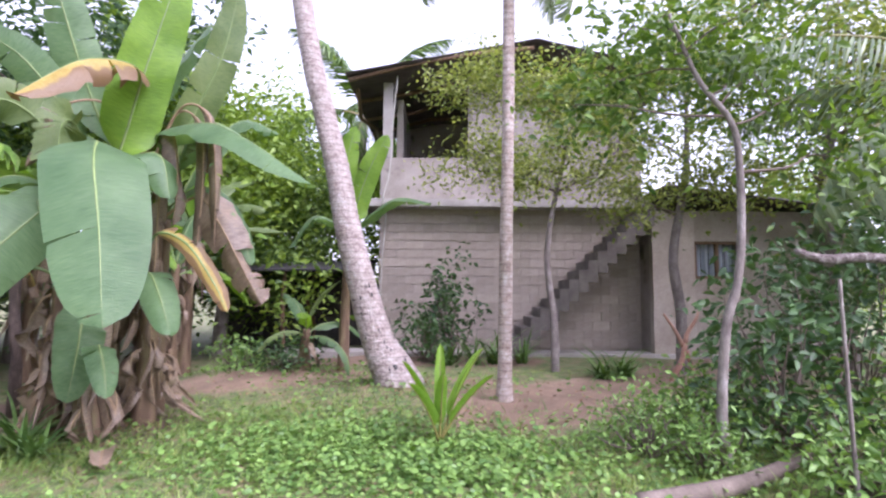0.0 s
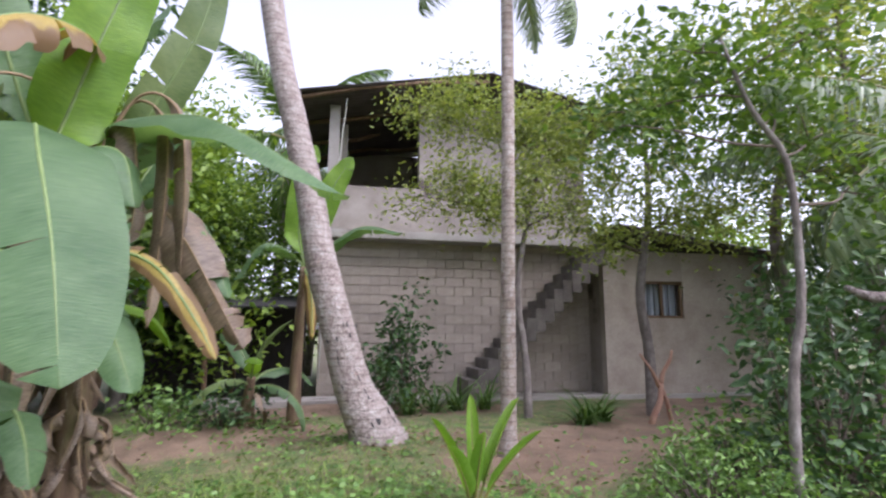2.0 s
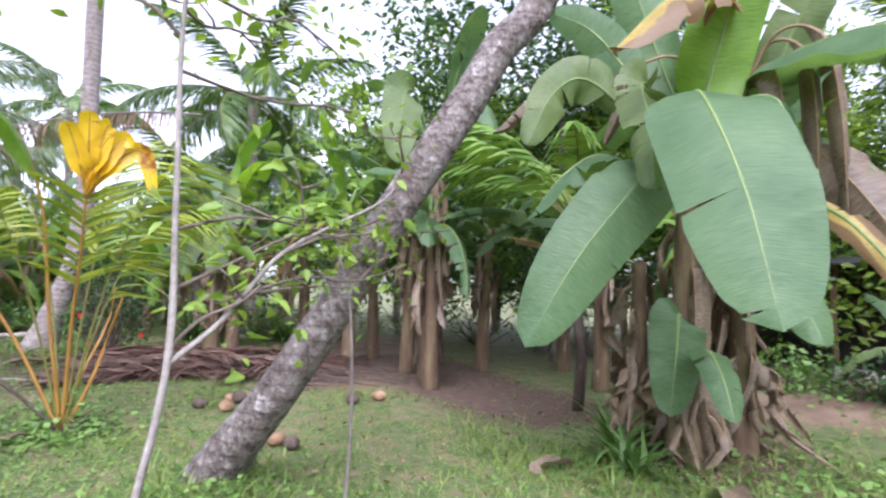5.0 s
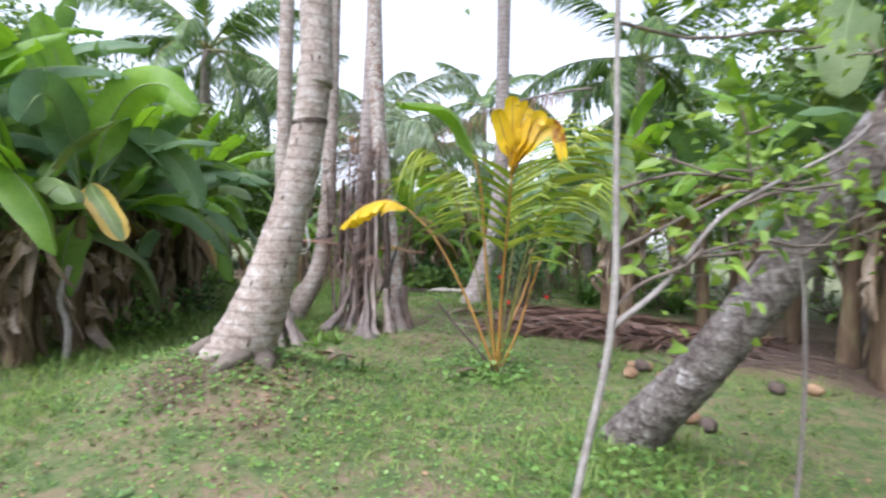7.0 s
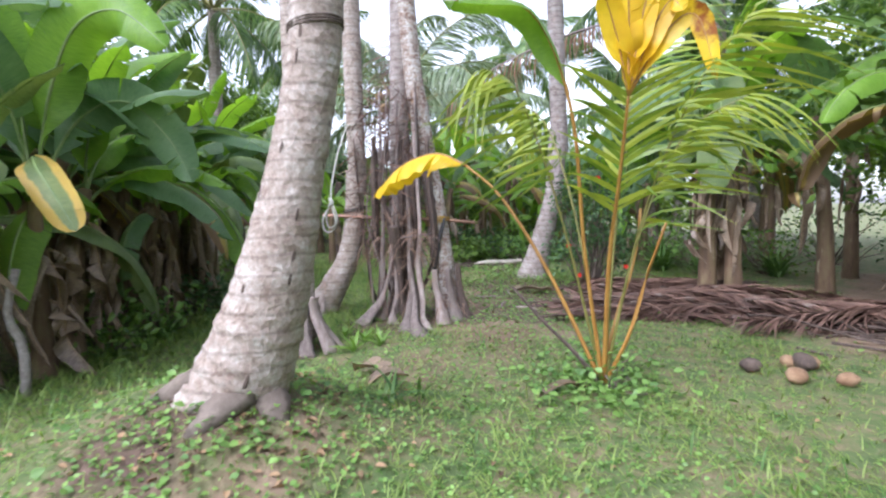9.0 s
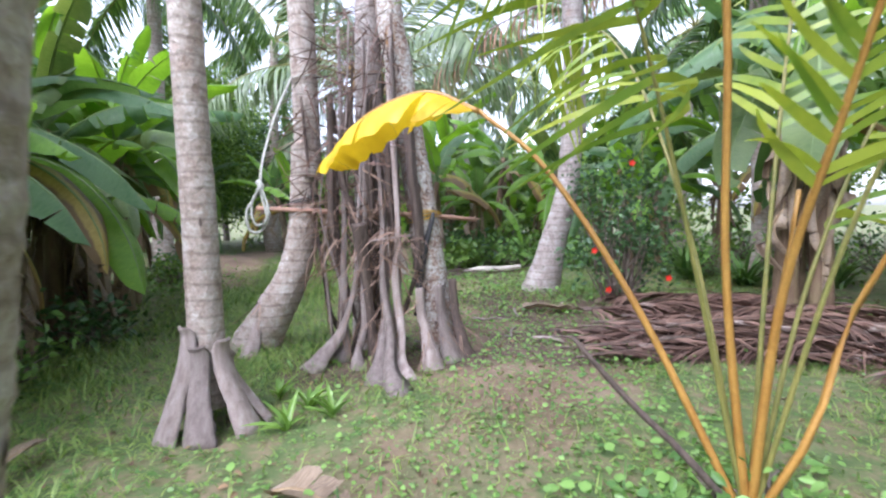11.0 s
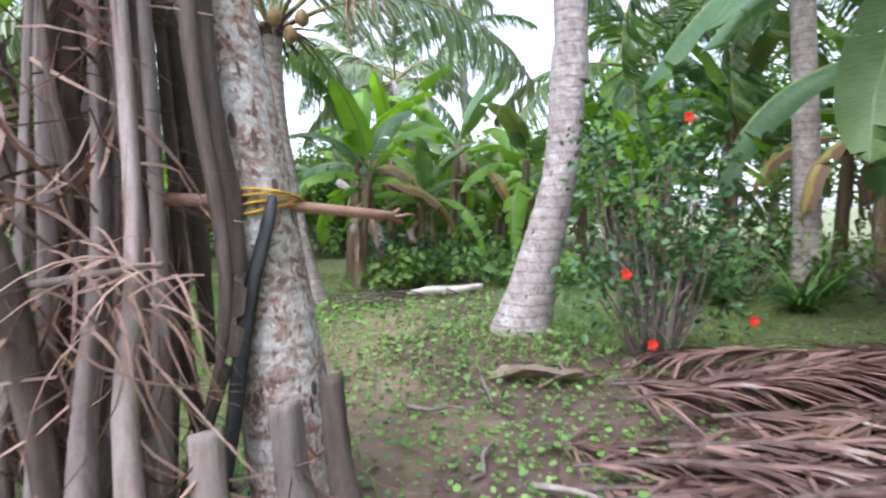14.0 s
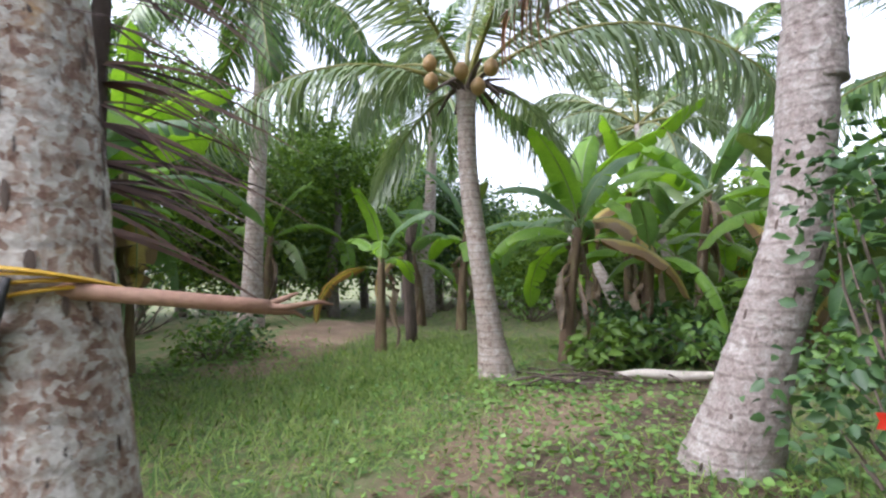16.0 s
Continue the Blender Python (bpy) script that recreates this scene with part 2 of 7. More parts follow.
M["leaf"] = leaf_material("tree_leaf", (0.055, 0.12, 0.025), (0.16, 0.27, 0.05), (1, 1, 0.35), 0.4)
M["leaf_light"] = leaf_material("tree_leaf_light", (0.12, 0.22, 0.03), (0.28, 0.42, 0.07), (1, 1, 0.35), 0.45)
M["leaf_olive"] = leaf_material("tree_leaf_olive", (0.15, 0.22, 0.055), (0.36, 0.42, 0.13), (1, 1, 0.4), 0.5)
M["leaf_dark"] = leaf_material("shrub_leaf_dark", (0.03, 0.075, 0.028), (0.085, 0.17, 0.055), (1, 1, 0.4), 0.25)
M["leaf_cover"] = leaf_material("ground_cover_leaf", (0.09, 0.19, 0.045), (0.22, 0.38, 0.09), (1, 1, 0.4), 0.3)
M["grass"] = leaf_material("grass_blade", (0.08, 0.18, 0.032), (0.27, 0.37, 0.095), (1, 1, 0.4), 0.35, 0.55, None, 0.5)
M["strap"] = leaf_material("strap_leaf", (0.05, 0.12, 0.03), (0.15, 0.27, 0.07), (1, 1, 0.4), 0.3)
M["strap_bright"] = leaf_material("glossy_leaflet", (0.09, 0.2, 0.03), (0.24, 0.4, 0.08), (1, 1, 0.4), 0.35, 0.3)
M["litter"] = leaf_material("fallen_leaf", (0.1, 0.06, 0.035), (0.34, 0.22, 0.12), (1, 0.8, 0.5), 0.1, 0.8, None, 0.9)
M["flower"] = leaf_material("red_petal", (0.6, 0.02, 0.01), (0.75, 0.05, 0.02), (1, 0.4, 0.3), 0.3)
M["nut_green"] = rough_material("coconut_skin", [(0.3, (0.28, 0.16, 0.06)), (0.7, (0.48, 0.3, 0.12))], 4, rough=0.5, bumps=0.1)
M["nut_dry"] = rough_material("coconut_husk", [(0.3, (0.2, 0.11, 0.06)), (0.7, (0.45, 0.3, 0.18))], 6, bumps=0.5)
M["block"] = rough_material("concrete_block", [(0.3, (0.36, 0.305, 0.25)), (0.5, (0.47, 0.41, 0.35)), (0.75, (0.57, 0.52, 0.45))], 1.7, rough=0.95, bumps=0.4, fine=45, vary=0.22)
M["old_wall"] = rough_material("weathered_render", [(0.3, (0.25, 0.22, 0.19)), (0.55, (0.36, 0.325, 0.285)), (0.8, (0.46, 0.42, 0.37))], 1.4, rough=0.95, bumps=0.5, patches=[((0.12, 0.1, 0.09), 0.9, 0.6)])
M["mortar"] = rough_material("mortar", [(0.3, (0.3, 0.26, 0.22)), (0.7, (0.44, 0.39, 0.34))], 3, rough=0.95, bumps=0.4)
M["slab"] = rough_material("concrete_slab", [(0.3, (0.3, 0.28, 0.25)), (0.7, (0.47, 0.45, 0.41))], 1.5, rough=0.95, bumps=0.3, patches=[((0.16, 0.14, 0.12), 1.1, 0.62)])
# stair concrete, darkened to hold the shade on the step fronts
M["step"] = rough_material("shaded_concrete", [(0.3, (0.11, 0.095, 0.085)), (0.7, (0.24, 0.215, 0.19))], 3, rough=0.95, bumps=0.4)
M["roof"] = rough_material("roof_sheet", [(0.3, (0.07, 0.055, 0.055)), (0.7, (0.14, 0.115, 0.11))], 2, rough=0.8, bumps=0.3)
M["timber"] = rough_material("timber", [(0.3, (0.12, 0.07, 0.04)), (0.7, (0.26, 0.17, 0.1))], 4, (4, 4, 0.6), 0.8, 0.4)
M["stick"] = rough_material("peeled_stick", [(0.3, (0.3, 0.15, 0.1)), (0.7, (0.48, 0.3, 0.21))], 5, (1, 1, 1), 0.7, 0.3)
M["log"] = rough_material("weathered_log", [(0.3, (0.09, 0.07, 0.055)), (0.7, (0.24, 0.195, 0.16))], 4, rough=0.9, bumps=0.5)
M["log_white"] = rough_material("bleached_log", [(0.3, (0.5, 0.44, 0.38)), (0.7, (0.75, 0.7, 0.62))], 4, rough=0.9, bumps=0.4)
M["rope"] = rough_material("rope", [(0.3, (0.35, 0.35, 0.3)), (0.7, (0.55, 0.55, 0.48))], 30, rough=0.9, bumps=0.4)
M["tape"] = rough_material("yellow_strap", [(0.3, (0.6, 0.33, 0.02)), (0.7, (0.78, 0.5, 0.05))], 12, rough=0.45, bumps=0.15)
M["rubber"] = rough_material("black_strip", [(0.3, (0.012, 0.012, 0.013)), (0.7, (0.035, 0.035, 0.037))], 9, rough=0.6, bumps=0.2)
M["curtain"] = rough_material("curtain_cloth", [(0.3, (0.3, 0.36, 0.45)), (0.7, (0.45, 0.5, 0.58))], 3, (12, 1, 1), 0.9, 0.2)
M["dark"] = rough_material("shaded_plaster", [(0.3, (0.05, 0.045, 0.045)), (0.7, (0.09, 0.08, 0.08))], 2, rough=0.95)
M["charcoal"] = rough_material("tarred_sheet", [(0.3, (0.015, 0.015, 0.016)), (0.7, (0.05, 0.048, 0.046))], 3, rough=0.8)


def ground_material():
    """Turf over soil; the attribute 'bare' says where feet have worn it to earth."""
    m, nt, bs = nodes_of("ground")
    vec = coords(nt)
    at = nt.nodes.new("ShaderNodeAttribute")
    at.attribute_name = "bare"
    soil = ramp(nt, tex_noise(nt, vec, 1.6, 9, 0.65), [(0.3, (0.17, 0.115, 0.075)), (0.55, (0.29, 0.205, 0.14)), (0.75, (0.37, 0.28, 0.2))])
    soil = mixc(nt, 0.5, soil, ramp(nt, tex_noise(nt, vec, 34, 5, 0.7), [(0.3, (0.4, 0.36, 0.32)), (0.7, (1, 1, 1))]), "MULTIPLY")
    turf = ramp(nt, tex_noise(nt, vec, 4.5, 10, 0.75), [(0.3, (0.055, 0.095, 0.028)), (0.46, (0.105, 0.15, 0.048)), (0.56, (0.19, 0.165, 0.085)), (0.68, (0.27, 0.195, 0.13))])
    ad = nt.nodes.new("ShaderNodeMath")
    ad.operation = "MULTIPLY_ADD"
    ad.inputs[1].default_value, ad.inputs[2].default_value = 0.9, -0.45
    nt.links.new(tex_noise(nt, vec, 2.2, 8, 0.7), ad.inputs[0])
    a2 = nt.nodes.new("ShaderNodeMath")
    nt.links.new(at.outputs["Fac"], a2.inputs[0])
    nt.links.new(ad.outputs[0], a2.inputs[1])
    f = ramp(nt, a2.outputs[0], [(0.35, (0, 0, 0)), (0.6, (1, 1, 1))])
    hm = nt.nodes.new("ShaderNodeAttribute")
    hm.attribute_name = "humus_shade"
    h2 = nt.nodes.new("ShaderNodeMath")
    nt.links.new(hm.outputs["Fac"], h2.inputs[0])
    nt.links.new(ad.outputs[0], h2.inputs[1])
    # one dark tone for leaf mould and for the painted shade by palm_e
    mould = ramp(nt, tex_noise(nt, vec, 9, 8, 0.7), [(0.3, (0.06, 0.038, 0.027)), (0.55, (0.13, 0.085, 0.062)), (0.75, (0.2, 0.14, 0.105))])
    base = mixc(nt, f, turf, soil)
    nt.links.new(mixc(nt, ramp(nt, h2.outputs[0], [(0.4, (0, 0, 0)), (0.62, (1, 1, 1))]), base, mould), bs.inputs["Base Color"])
    bs.inputs["Roughness"].default_value = 0.95
    bump(nt, bs, tex_noise(nt, vec, 22, 8, 0.7), 0.7, 0.03)
    return m


M["ground"] = ground_material()


# ---- builders ----
rng = np.random.default_rng(7)


class Geo:
    """Gathers vertices and faces of one mesh, with a material slot and a blade coordinate for each."""

    def __init__(self):
        self.v, self.f, self.m, self.uv = [], [], [], []

    def add(self, verts, faces, slot=0, uvs=None):
        o = len(self.v)
        self.v += [tuple(p) for p in verts]
        self.uv += uvs if uvs else [(0.0, 0.0)] * len(verts)
        self.f += [tuple(i + o for i in q) for q in faces]
        self.m += [slot] * len(faces)

    def mesh(self, name, mats, smooth=True):
        me = bpy.data.meshes.new(name)
        me.from_pydata(self.v, [], self.f)
        for a in mats:
            me.materials.append(M[a])
        me.polygons.foreach_set("material_index", self.m)
        me.polygons.foreach_set("use_smooth", [smooth] * len(self.f))
        lay = me.uv_layers.new(name="blade")
        idx = np.empty(len(me.loops), dtype=np.int32)
        me.loops.foreach_get("vertex_index", idx)
        lay.data.foreach_set("uv", np.array(self.uv, dtype=np.float32)[idx].ravel())
        me.update()
        return me


def part(name, geo, mats, parent=None, label="", smooth=True):
    me = geo if isinstance(geo, bpy.types.Mesh) else geo.mesh(name, [mats] if isinstance(mats, str) else mats, smooth)
    ob = new(name, me)
    ob.parent = parent
    return tagged(ob, label)


def thing(name, label, category, group="", kind="", at=(0, 0, 0)):
    ob = new(name)
    ob.location = at
    ob.empty_display_size = 0.1
    return tagged(ob, label, category, group, kind)


def smooth_path(pts, n):
    """Catmull-Rom through the points, n samples."""
    p = np.array([tuple(q) for q in pts], dtype=float)
    p = np.vstack([2 * p[0] - p[1], p, 2 * p[-1] - p[-2]])
    out = []
    segs = len(p) - 3
    for u in np.linspace(0, segs - 1e-9, n):
        i = int(u)
        t = u - i
        a, b, c, d = p[i:i + 4]
        out.append(0.5 * (2 * b + (c - a) * t + (2 * a - 5 * b + 4 * c - d) * t * t + (3 * b - a - 3 * c + d) * t ** 3))
    return np.array(out)


def frames_along(p, up=(0, 0, 1)):
    t = np.gradient(p, axis=0)
    t /= np.linalg.norm(t, axis=1)[:, None] + 1e-9
    s = np.cross(t, np.array(up, dtype=float))
    ln = np.linalg.norm(s, axis=1)[:, None]
    s = np.where(ln > 0.05, s / (ln + 1e-9), np.array([[1.0, 0, 0]]))
    for i in range(1, len(s)):
        if ln[i] <= 0.05:
            s[i] = s[i - 1]
        s[i] -= t[i] * s[i].dot(t[i])
        s[i] /= np.linalg.norm(s[i]) + 1e-9
    return t, s, np.cross(s, t)


def tube(g, pts, radii, sides=10, slot=0, wobble=0.0, squash=1.0, seed=0):
    p = np.array([tuple(q) for q in pts], dtype=float)
    t, s, u = frames_along(p, (0.13, 0.21, 0.97))
    r = np.interp(np.linspace(0, 1, len(p)), np.linspace(0, 1, len(radii)), radii)
    a = np.linspace(0, 2 * np.pi, sides, endpoint=False)
    rr = np.random.default_rng(abs(seed))
    ph = rr.uniform(0, 6, 4)
    vs = []
    for i in range(len(p)):
        k = r[i] * (1 + wobble * (0.6 * np.sin(2 * a + ph[0] + i * 0.07) + 0.4 * np.sin(3 * a + ph[1] - i * 0.11)) + wobble * 0.4 * rr.normal(size=sides))
        vs += list(p[i] + (np.cos(a) * k)[:, None] * s[i] + (np.sin(a) * k * squash)[:, None] * u[i])
    n = len(p)
    fs = [(i * sides + j, i * sides + (j + 1) % sides, (i + 1) * sides + (j + 1) % sides, (i + 1) * sides + j) for i in range(n - 1) for j in range(sides)]
    vs += [p[0], p[-1]]
    fs += [(n * sides, (j + 1) % sides, j) for j in range(sides)]
    fs += [(n * sides + 1, (n - 1) * sides + j, (n - 1) * sides + (j + 1) % sides) for j in range(sides)]
    g.add(vs, fs, slot)


def box(g, x0, x1, y0, y1, z0, z1, slot=0, bevel=0.0):
    if bevel <= 0:
        g.add([(x, y, z) for z in (z0, z1) for x, y in ((x0, y0), (x1, y0), (x1, y1), (x0, y1))],
              [(3, 2, 1, 0), (4, 5, 6, 7), (0, 1, 5, 4), (1, 2, 6, 5), (2, 3, 7, 6), (3, 0, 4, 7)], slot)
        return
    bm = bmesh.new()
    bmesh.ops.create_cube(bm, size=1, matrix=Matrix.Translation(((x0 + x1) / 2, (y0 + y1) / 2, (z0 + z1) / 2)) @ Matrix.Diagonal((x1 - x0, y1 - y0, z1 - z0, 1)))
    bmesh.ops.bevel(bm, geom=bm.edges[:], offset=bevel, segments=2, affect="EDGES")
    bm.verts.index_update()
    g.add([v.co[:] for v in bm.verts], [[v.index for v in f.verts] for f in bm.faces], slot)
    bm.free()


def ringed_trunk(pts, radii, ring=0.075, depth=0.036, sides=20, seed=0, wobble=0.03, flare=0.0):
    """Palm trunk: uneven, broken leaf-scar rings as small steps, lumps, roots swelling at the foot."""
    g = Geo()
    length = sum((Vector(b) - Vector(a)).length for a, b in zip(pts, pts[1:]))
    n = int(min(length, 4.5) / (ring / 4.0)) + int(max(0, length - 4.5) / 0.15) + 2
    p = smooth_path(pts, 400)
    dist = np.concatenate([[0], np.cumsum(np.linalg.norm(np.diff(p, axis=0), axis=1))])
    want = np.concatenate([np.arange(0, min(dist[-1], 4.5), ring / 4.0), np.arange(4.5, dist[-1], 0.15), [dist[-1]]])
    frac = np.interp(want, dist, np.linspace(0, 1, 400))
    p = np.stack([np.interp(want, dist, p[:, k]) for k in range(3)], 1)
    r = np.interp(frac, np.linspace(0, 1, len(radii)), radii) + flare * np.exp(-want / 0.14)
    t, s, u = frames_along(p, (0.13, 0.21, 0.97))
    a = np.linspace(0, 2 * np.pi, sides, endpoint=False)
    rr = np.random.default_rng(abs(seed))
    f1, f2, f3 = rr.uniform(0, 6.28, 3)
    D, A = np.meshgrid(want, a, indexing="ij")
    warp = D + 0.3 * ring * np.sin(A + f1 + D * 2) + 0.25 * ring * np.sin(2 * A + f2 + D * 5.3) + 0.35 * ring * np.sin(D * 7.1 + f3)
    cyc = warp / ring
    cell = np.sin(np.floor(cyc) * 12.9898 + seed) * 43758.5453
    amp = 0.4 + 1.2 * (cell - np.floor(cell))
    R = r[:, None] * (1 + depth * amp * (1 - (cyc - np.floor(cyc))) + wobble * np.sin(2 * A + f2 + D * 1.3) * 0.6 + wobble * np.sin(3 * A + f1 - D * 2.1) * 0.5 + rr.normal(0, wobble * 0.25, D.shape))
    v = p[:, None, :] + (np.cos(A) * R)[..., None] * s[:, None, :] + (np.sin(A) * R)[..., None] * u[:, None, :]
    m = len(want)
    i = np.arange(m * sides).reshape(m, sides)
    q = np.stack([i[:-1], np.roll(i[:-1], -1, 1), np.roll(i[1:], -1, 1), i[1:]], -1).reshape(-1, 4)
    g.add(v.reshape(-1, 3).tolist() + [tuple(p[0]), tuple(p[-1])], [tuple(int(k) for k in f) for f in q] + [(m * sides, (j + 1) % sides, j) for j in range(sides)] + [(m * sides + 1, (m - 1) * sides + j, (m - 1) * sides + (j + 1) % sides) for j in range(sides)])
    return g


def holes(g, pts, radius, n, seed, slot=0):
    """Dark oval knots sunk in a trunk: shallow lens shapes, 3 mm proud."""
    rr = np.random.default_rng(abs(seed))
    p = smooth_path(pts, 60)
    t, s, u = frames_along(p, (0.13, 0.21, 0.97))
    for _ in range(n):
        i = int(rr.integers(2, 58))
        a = rr.uniform(0, 6.28)
        r = np.interp(i / 59, np.linspace(0, 1, len(radius)), radius)
        d = np.cos(a) * s[i] + np.sin(a) * u[i]
        e = np.cross(d, t[i])
        c = p[i] + d * (r + 0.004)
        h, w = rr.uniform(0.02, 0.045), rr.uniform(0.006, 0.013)
        k = [c + t[i] * h * math.cos(q) + e * w * math.sin(q) for q in np.linspace(0, 6.28, 8, endpoint=False)]
        g.add(k + [c + d * 0.004], [(j, (j + 1) % 8, 8) for j in range(8)], slot)


# leaf templates: x along, y across, z up; triangles
def leaf_template(width=0.5, fold=0.12, droop=0.12):
    v = [(0, 0, 0), (0.35, 0, fold * -0.3), (0.7, 0, -droop * 0.5), (1, 0, -droop),
         (0.3, width * 0.46, fold), (0.66, width * 0.4, fold * 0.7 - droop * 0.4), (0.3, -width * 0.46, fold), (0.66, -width * 0.4, fold * 0.7 - droop * 0.4)]
    f = [(0, 1, 4), (0, 6, 1), (1, 2, 5), (1, 5, 4), (1, 6, 7), (1, 7, 2), (2, 3, 5), (2, 7, 3)]
    return np.array(v), np.array(f)


def simple_template(width=0.5, fold=0.1):
    return np.array([(0, 0, 0), (0.45, width / 2, fold), (0.45, -width / 2, fold), (1, 0, -0.08)]), np.array([(0, 3, 1), (0, 2, 3)])


def strip_template(width=0.05, bend=0.35, n=3, taper=1.0):
    v, f = [], []
    for i in range(n + 1):
        u = i / n
        w = width * (1 - 0.92 * u ** 1.6 * taper) * (0.6 + 0.4 * min(1, u * 5 + 0.3))
        v += [(u * (1 - 0.25 * bend * u), w / 2, -bend * u * u), (u * (1 - 0.25 * bend * u), -w / 2, -bend * u * u)]
    for i in range(n):
        f += [(2 * i, 2 * i + 1, 2 * i + 3), (2 * i, 2 * i + 3, 2 * i + 2)]
    return np.array(v), np.array(f)


def scatter(template, pos, along, up, size, wide=None):
    """Copies of the template in one soup: positions, main directions, up hints, sizes."""
    tv, tf = template
    pos, along, up = (np.asarray(a, dtype=float) for a in (pos, along, up))
    size = np.asarray(size, dtype=float)
    along = along / (np.linalg.norm(along, axis=1)[:, None] + 1e-9)
    side = np.cross(up, along)
    side /= np.linalg.norm(side, axis=1)[:, None] + 1e-9
    nrm = np.cross(along, side)
    w = size if wide is None else np.asarray(wide)
    v = pos[:, None, :] + size[:, None, None] * (tv[None, :, 0:1] * along[:, None, :] + tv[None, :, 2:3] * nrm[:, None, :]) + w[:, None, None] * tv[None, :, 1:2] * side[:, None, :]
    f = tf[None] + (np.arange(len(pos)) * len(tv))[:, None, None]
    return v.reshape(-1, 3), f.reshape(-1, 3)


def soup(name, chunks, mat):
    """One mesh of triangle soups."""
    vs, fs, o = [], [], 0
    for v, f in chunks:
        vs.append(v)
        fs.append(f + o)
        o += len(v)
    v, f = np.vstack(vs).astype(np.float32), np.vstack(fs).astype(np.int32)
    me = bpy.data.meshes.new(name)
    me.vertices.add(len(v))
    me.vertices.foreach_set("co", v.ravel())
    me.loops.add(f.size)
    me.loops.foreach_set("vertex_index", f.ravel())
    me.polygons.add(len(f))
    me.polygons.foreach_set("loop_start", np.arange(0, f.size, 3, dtype=np.int32))
    me.polygons.foreach_set("use_smooth", np.ones(len(f), dtype=bool))
    me.materials.append(M[mat])
    me.update(calc_edges=True)
    return me


def unit(n, r, zmin=-1.0, zmax=1.0):
    z = r.uniform(zmin, zmax, n)
    a = r.uniform(0, 2 * np.pi, n)
    c = np.sqrt(np.maximum(0, 1 - z * z))
    return np.stack([c * np.cos(a), c * np.sin(a), z], 1)


# ---- lie of the land ----
def bell(x, y, cx, cy, r):
    return np.exp(-((x - cx) ** 2 + (y - cy) ** 2) / (r * r))


def gz(x, y):
    """Height of the ground."""
    x, y = np.asarray(x, dtype=float), np.asarray(y, dtype=float)
    k = np.clip((y - 2.5) / 5.0, 0, 1)
    e = np.clip((x + 5.0) / 4.0, 0, 1)
    z = 0.2 * (k * k * (3 - 2 * k)) * (e * e * (3 - 2 * e))
    z = z + 0.4 * bell(x, y, -6.15, -0.8, 0.95) + 0.12 * bell(x, y, -12.6, 1.9, 0.7) + 0.12 * bell(x, y, -0.7, 7.1, 0.8)
    z = z + 0.08 * bell(x, y, -5.1, 2.2, 0.5) + 0.08 * bell(x, y, -9.8, -0.9, 0.8) + 0.1 * bell(x, y, -3.4, 5.3, 0.9) + 0.18 * bell(x, y, -3.2, 8.6, 1.0)
    z = z + 0.4 * bell(x, y, -17.2, -6.0, 2.2)
    z = z + 0.025 * np.sin(x * 1.3 + 0.4) * np.sin(y * 1.1) + 0.012 * np.sin(x * 3.7) * np.sin(y * 4.1 + 1)
    return z


def g1(x, y):
    return float(gz(x, y))


def seg(x, y, ax, ay, bx, by):
    dx, dy = bx - ax, by - ay
    t = np.clip(((x - ax) * dx + (y - ay) * dy) / (dx * dx + dy * dy), 0, 1)
    return np.hypot(x - ax - t * dx, y - ay - t * dy)


def bare(x, y):
    """0 turf, 1 worn earth."""
    x, y = np.asarray(x, dtype=float), np.asarray(y, dtype=float)
    b = np.zeros_like(x)
    for ax, ay, bx, by, w, k in ((0.8, 6.2, 4.2, 8.6, 1.0, 1.0), (4.2, 8.6, 6.0, 10.2, 1.1, 0.9), (-4.4, 7.4, -1.6, 8.2, 0.7, 0.95), (-1.6, 8.2, 0.6, 7.6, 0.5, 0.7), (-3.0, 10.2, 1.0, 10.4, 1.0, 1.0),
                                 (-9.2, 1.1, -12.0, 0.9, 0.85, 1.05), (-12.0, 0.9, -14.6, 0.9, 0.8, 1.0), (-14.4, -3.3, -22, -5.0, 0.7, 0.9), (-8.2, 5.2, -12, 8.5, 1.3, 0.85),
                                 (-8.2, 0.9, -6.6, -1.0, 0.7, 0.5), (-3.4, 5.3, -3.3, 5.2, 0.8, 0.7), (-6.3, -0.6, -5.4, -0.5, 0.7, 0.5), (-4.4, -0.2, -3.6, -0.4, 0.6, 0.5), (-4.6, 0.9, -4.2, 1.2, 0.4, 0.45), (-2.6, 0.9, -3.4, 1.6, 0.4, 0.4), (-12.2, 1.4, -12.2, 2.6, 0.8, 0.55), (-14.9, 0, -15.9, 1.8, 0.6, 0.8)):
        d = seg(x, y, ax, ay, bx, by)
        b = np.maximum(b, k * np.clip(1.4 - d / w, 0, 1))
    return b


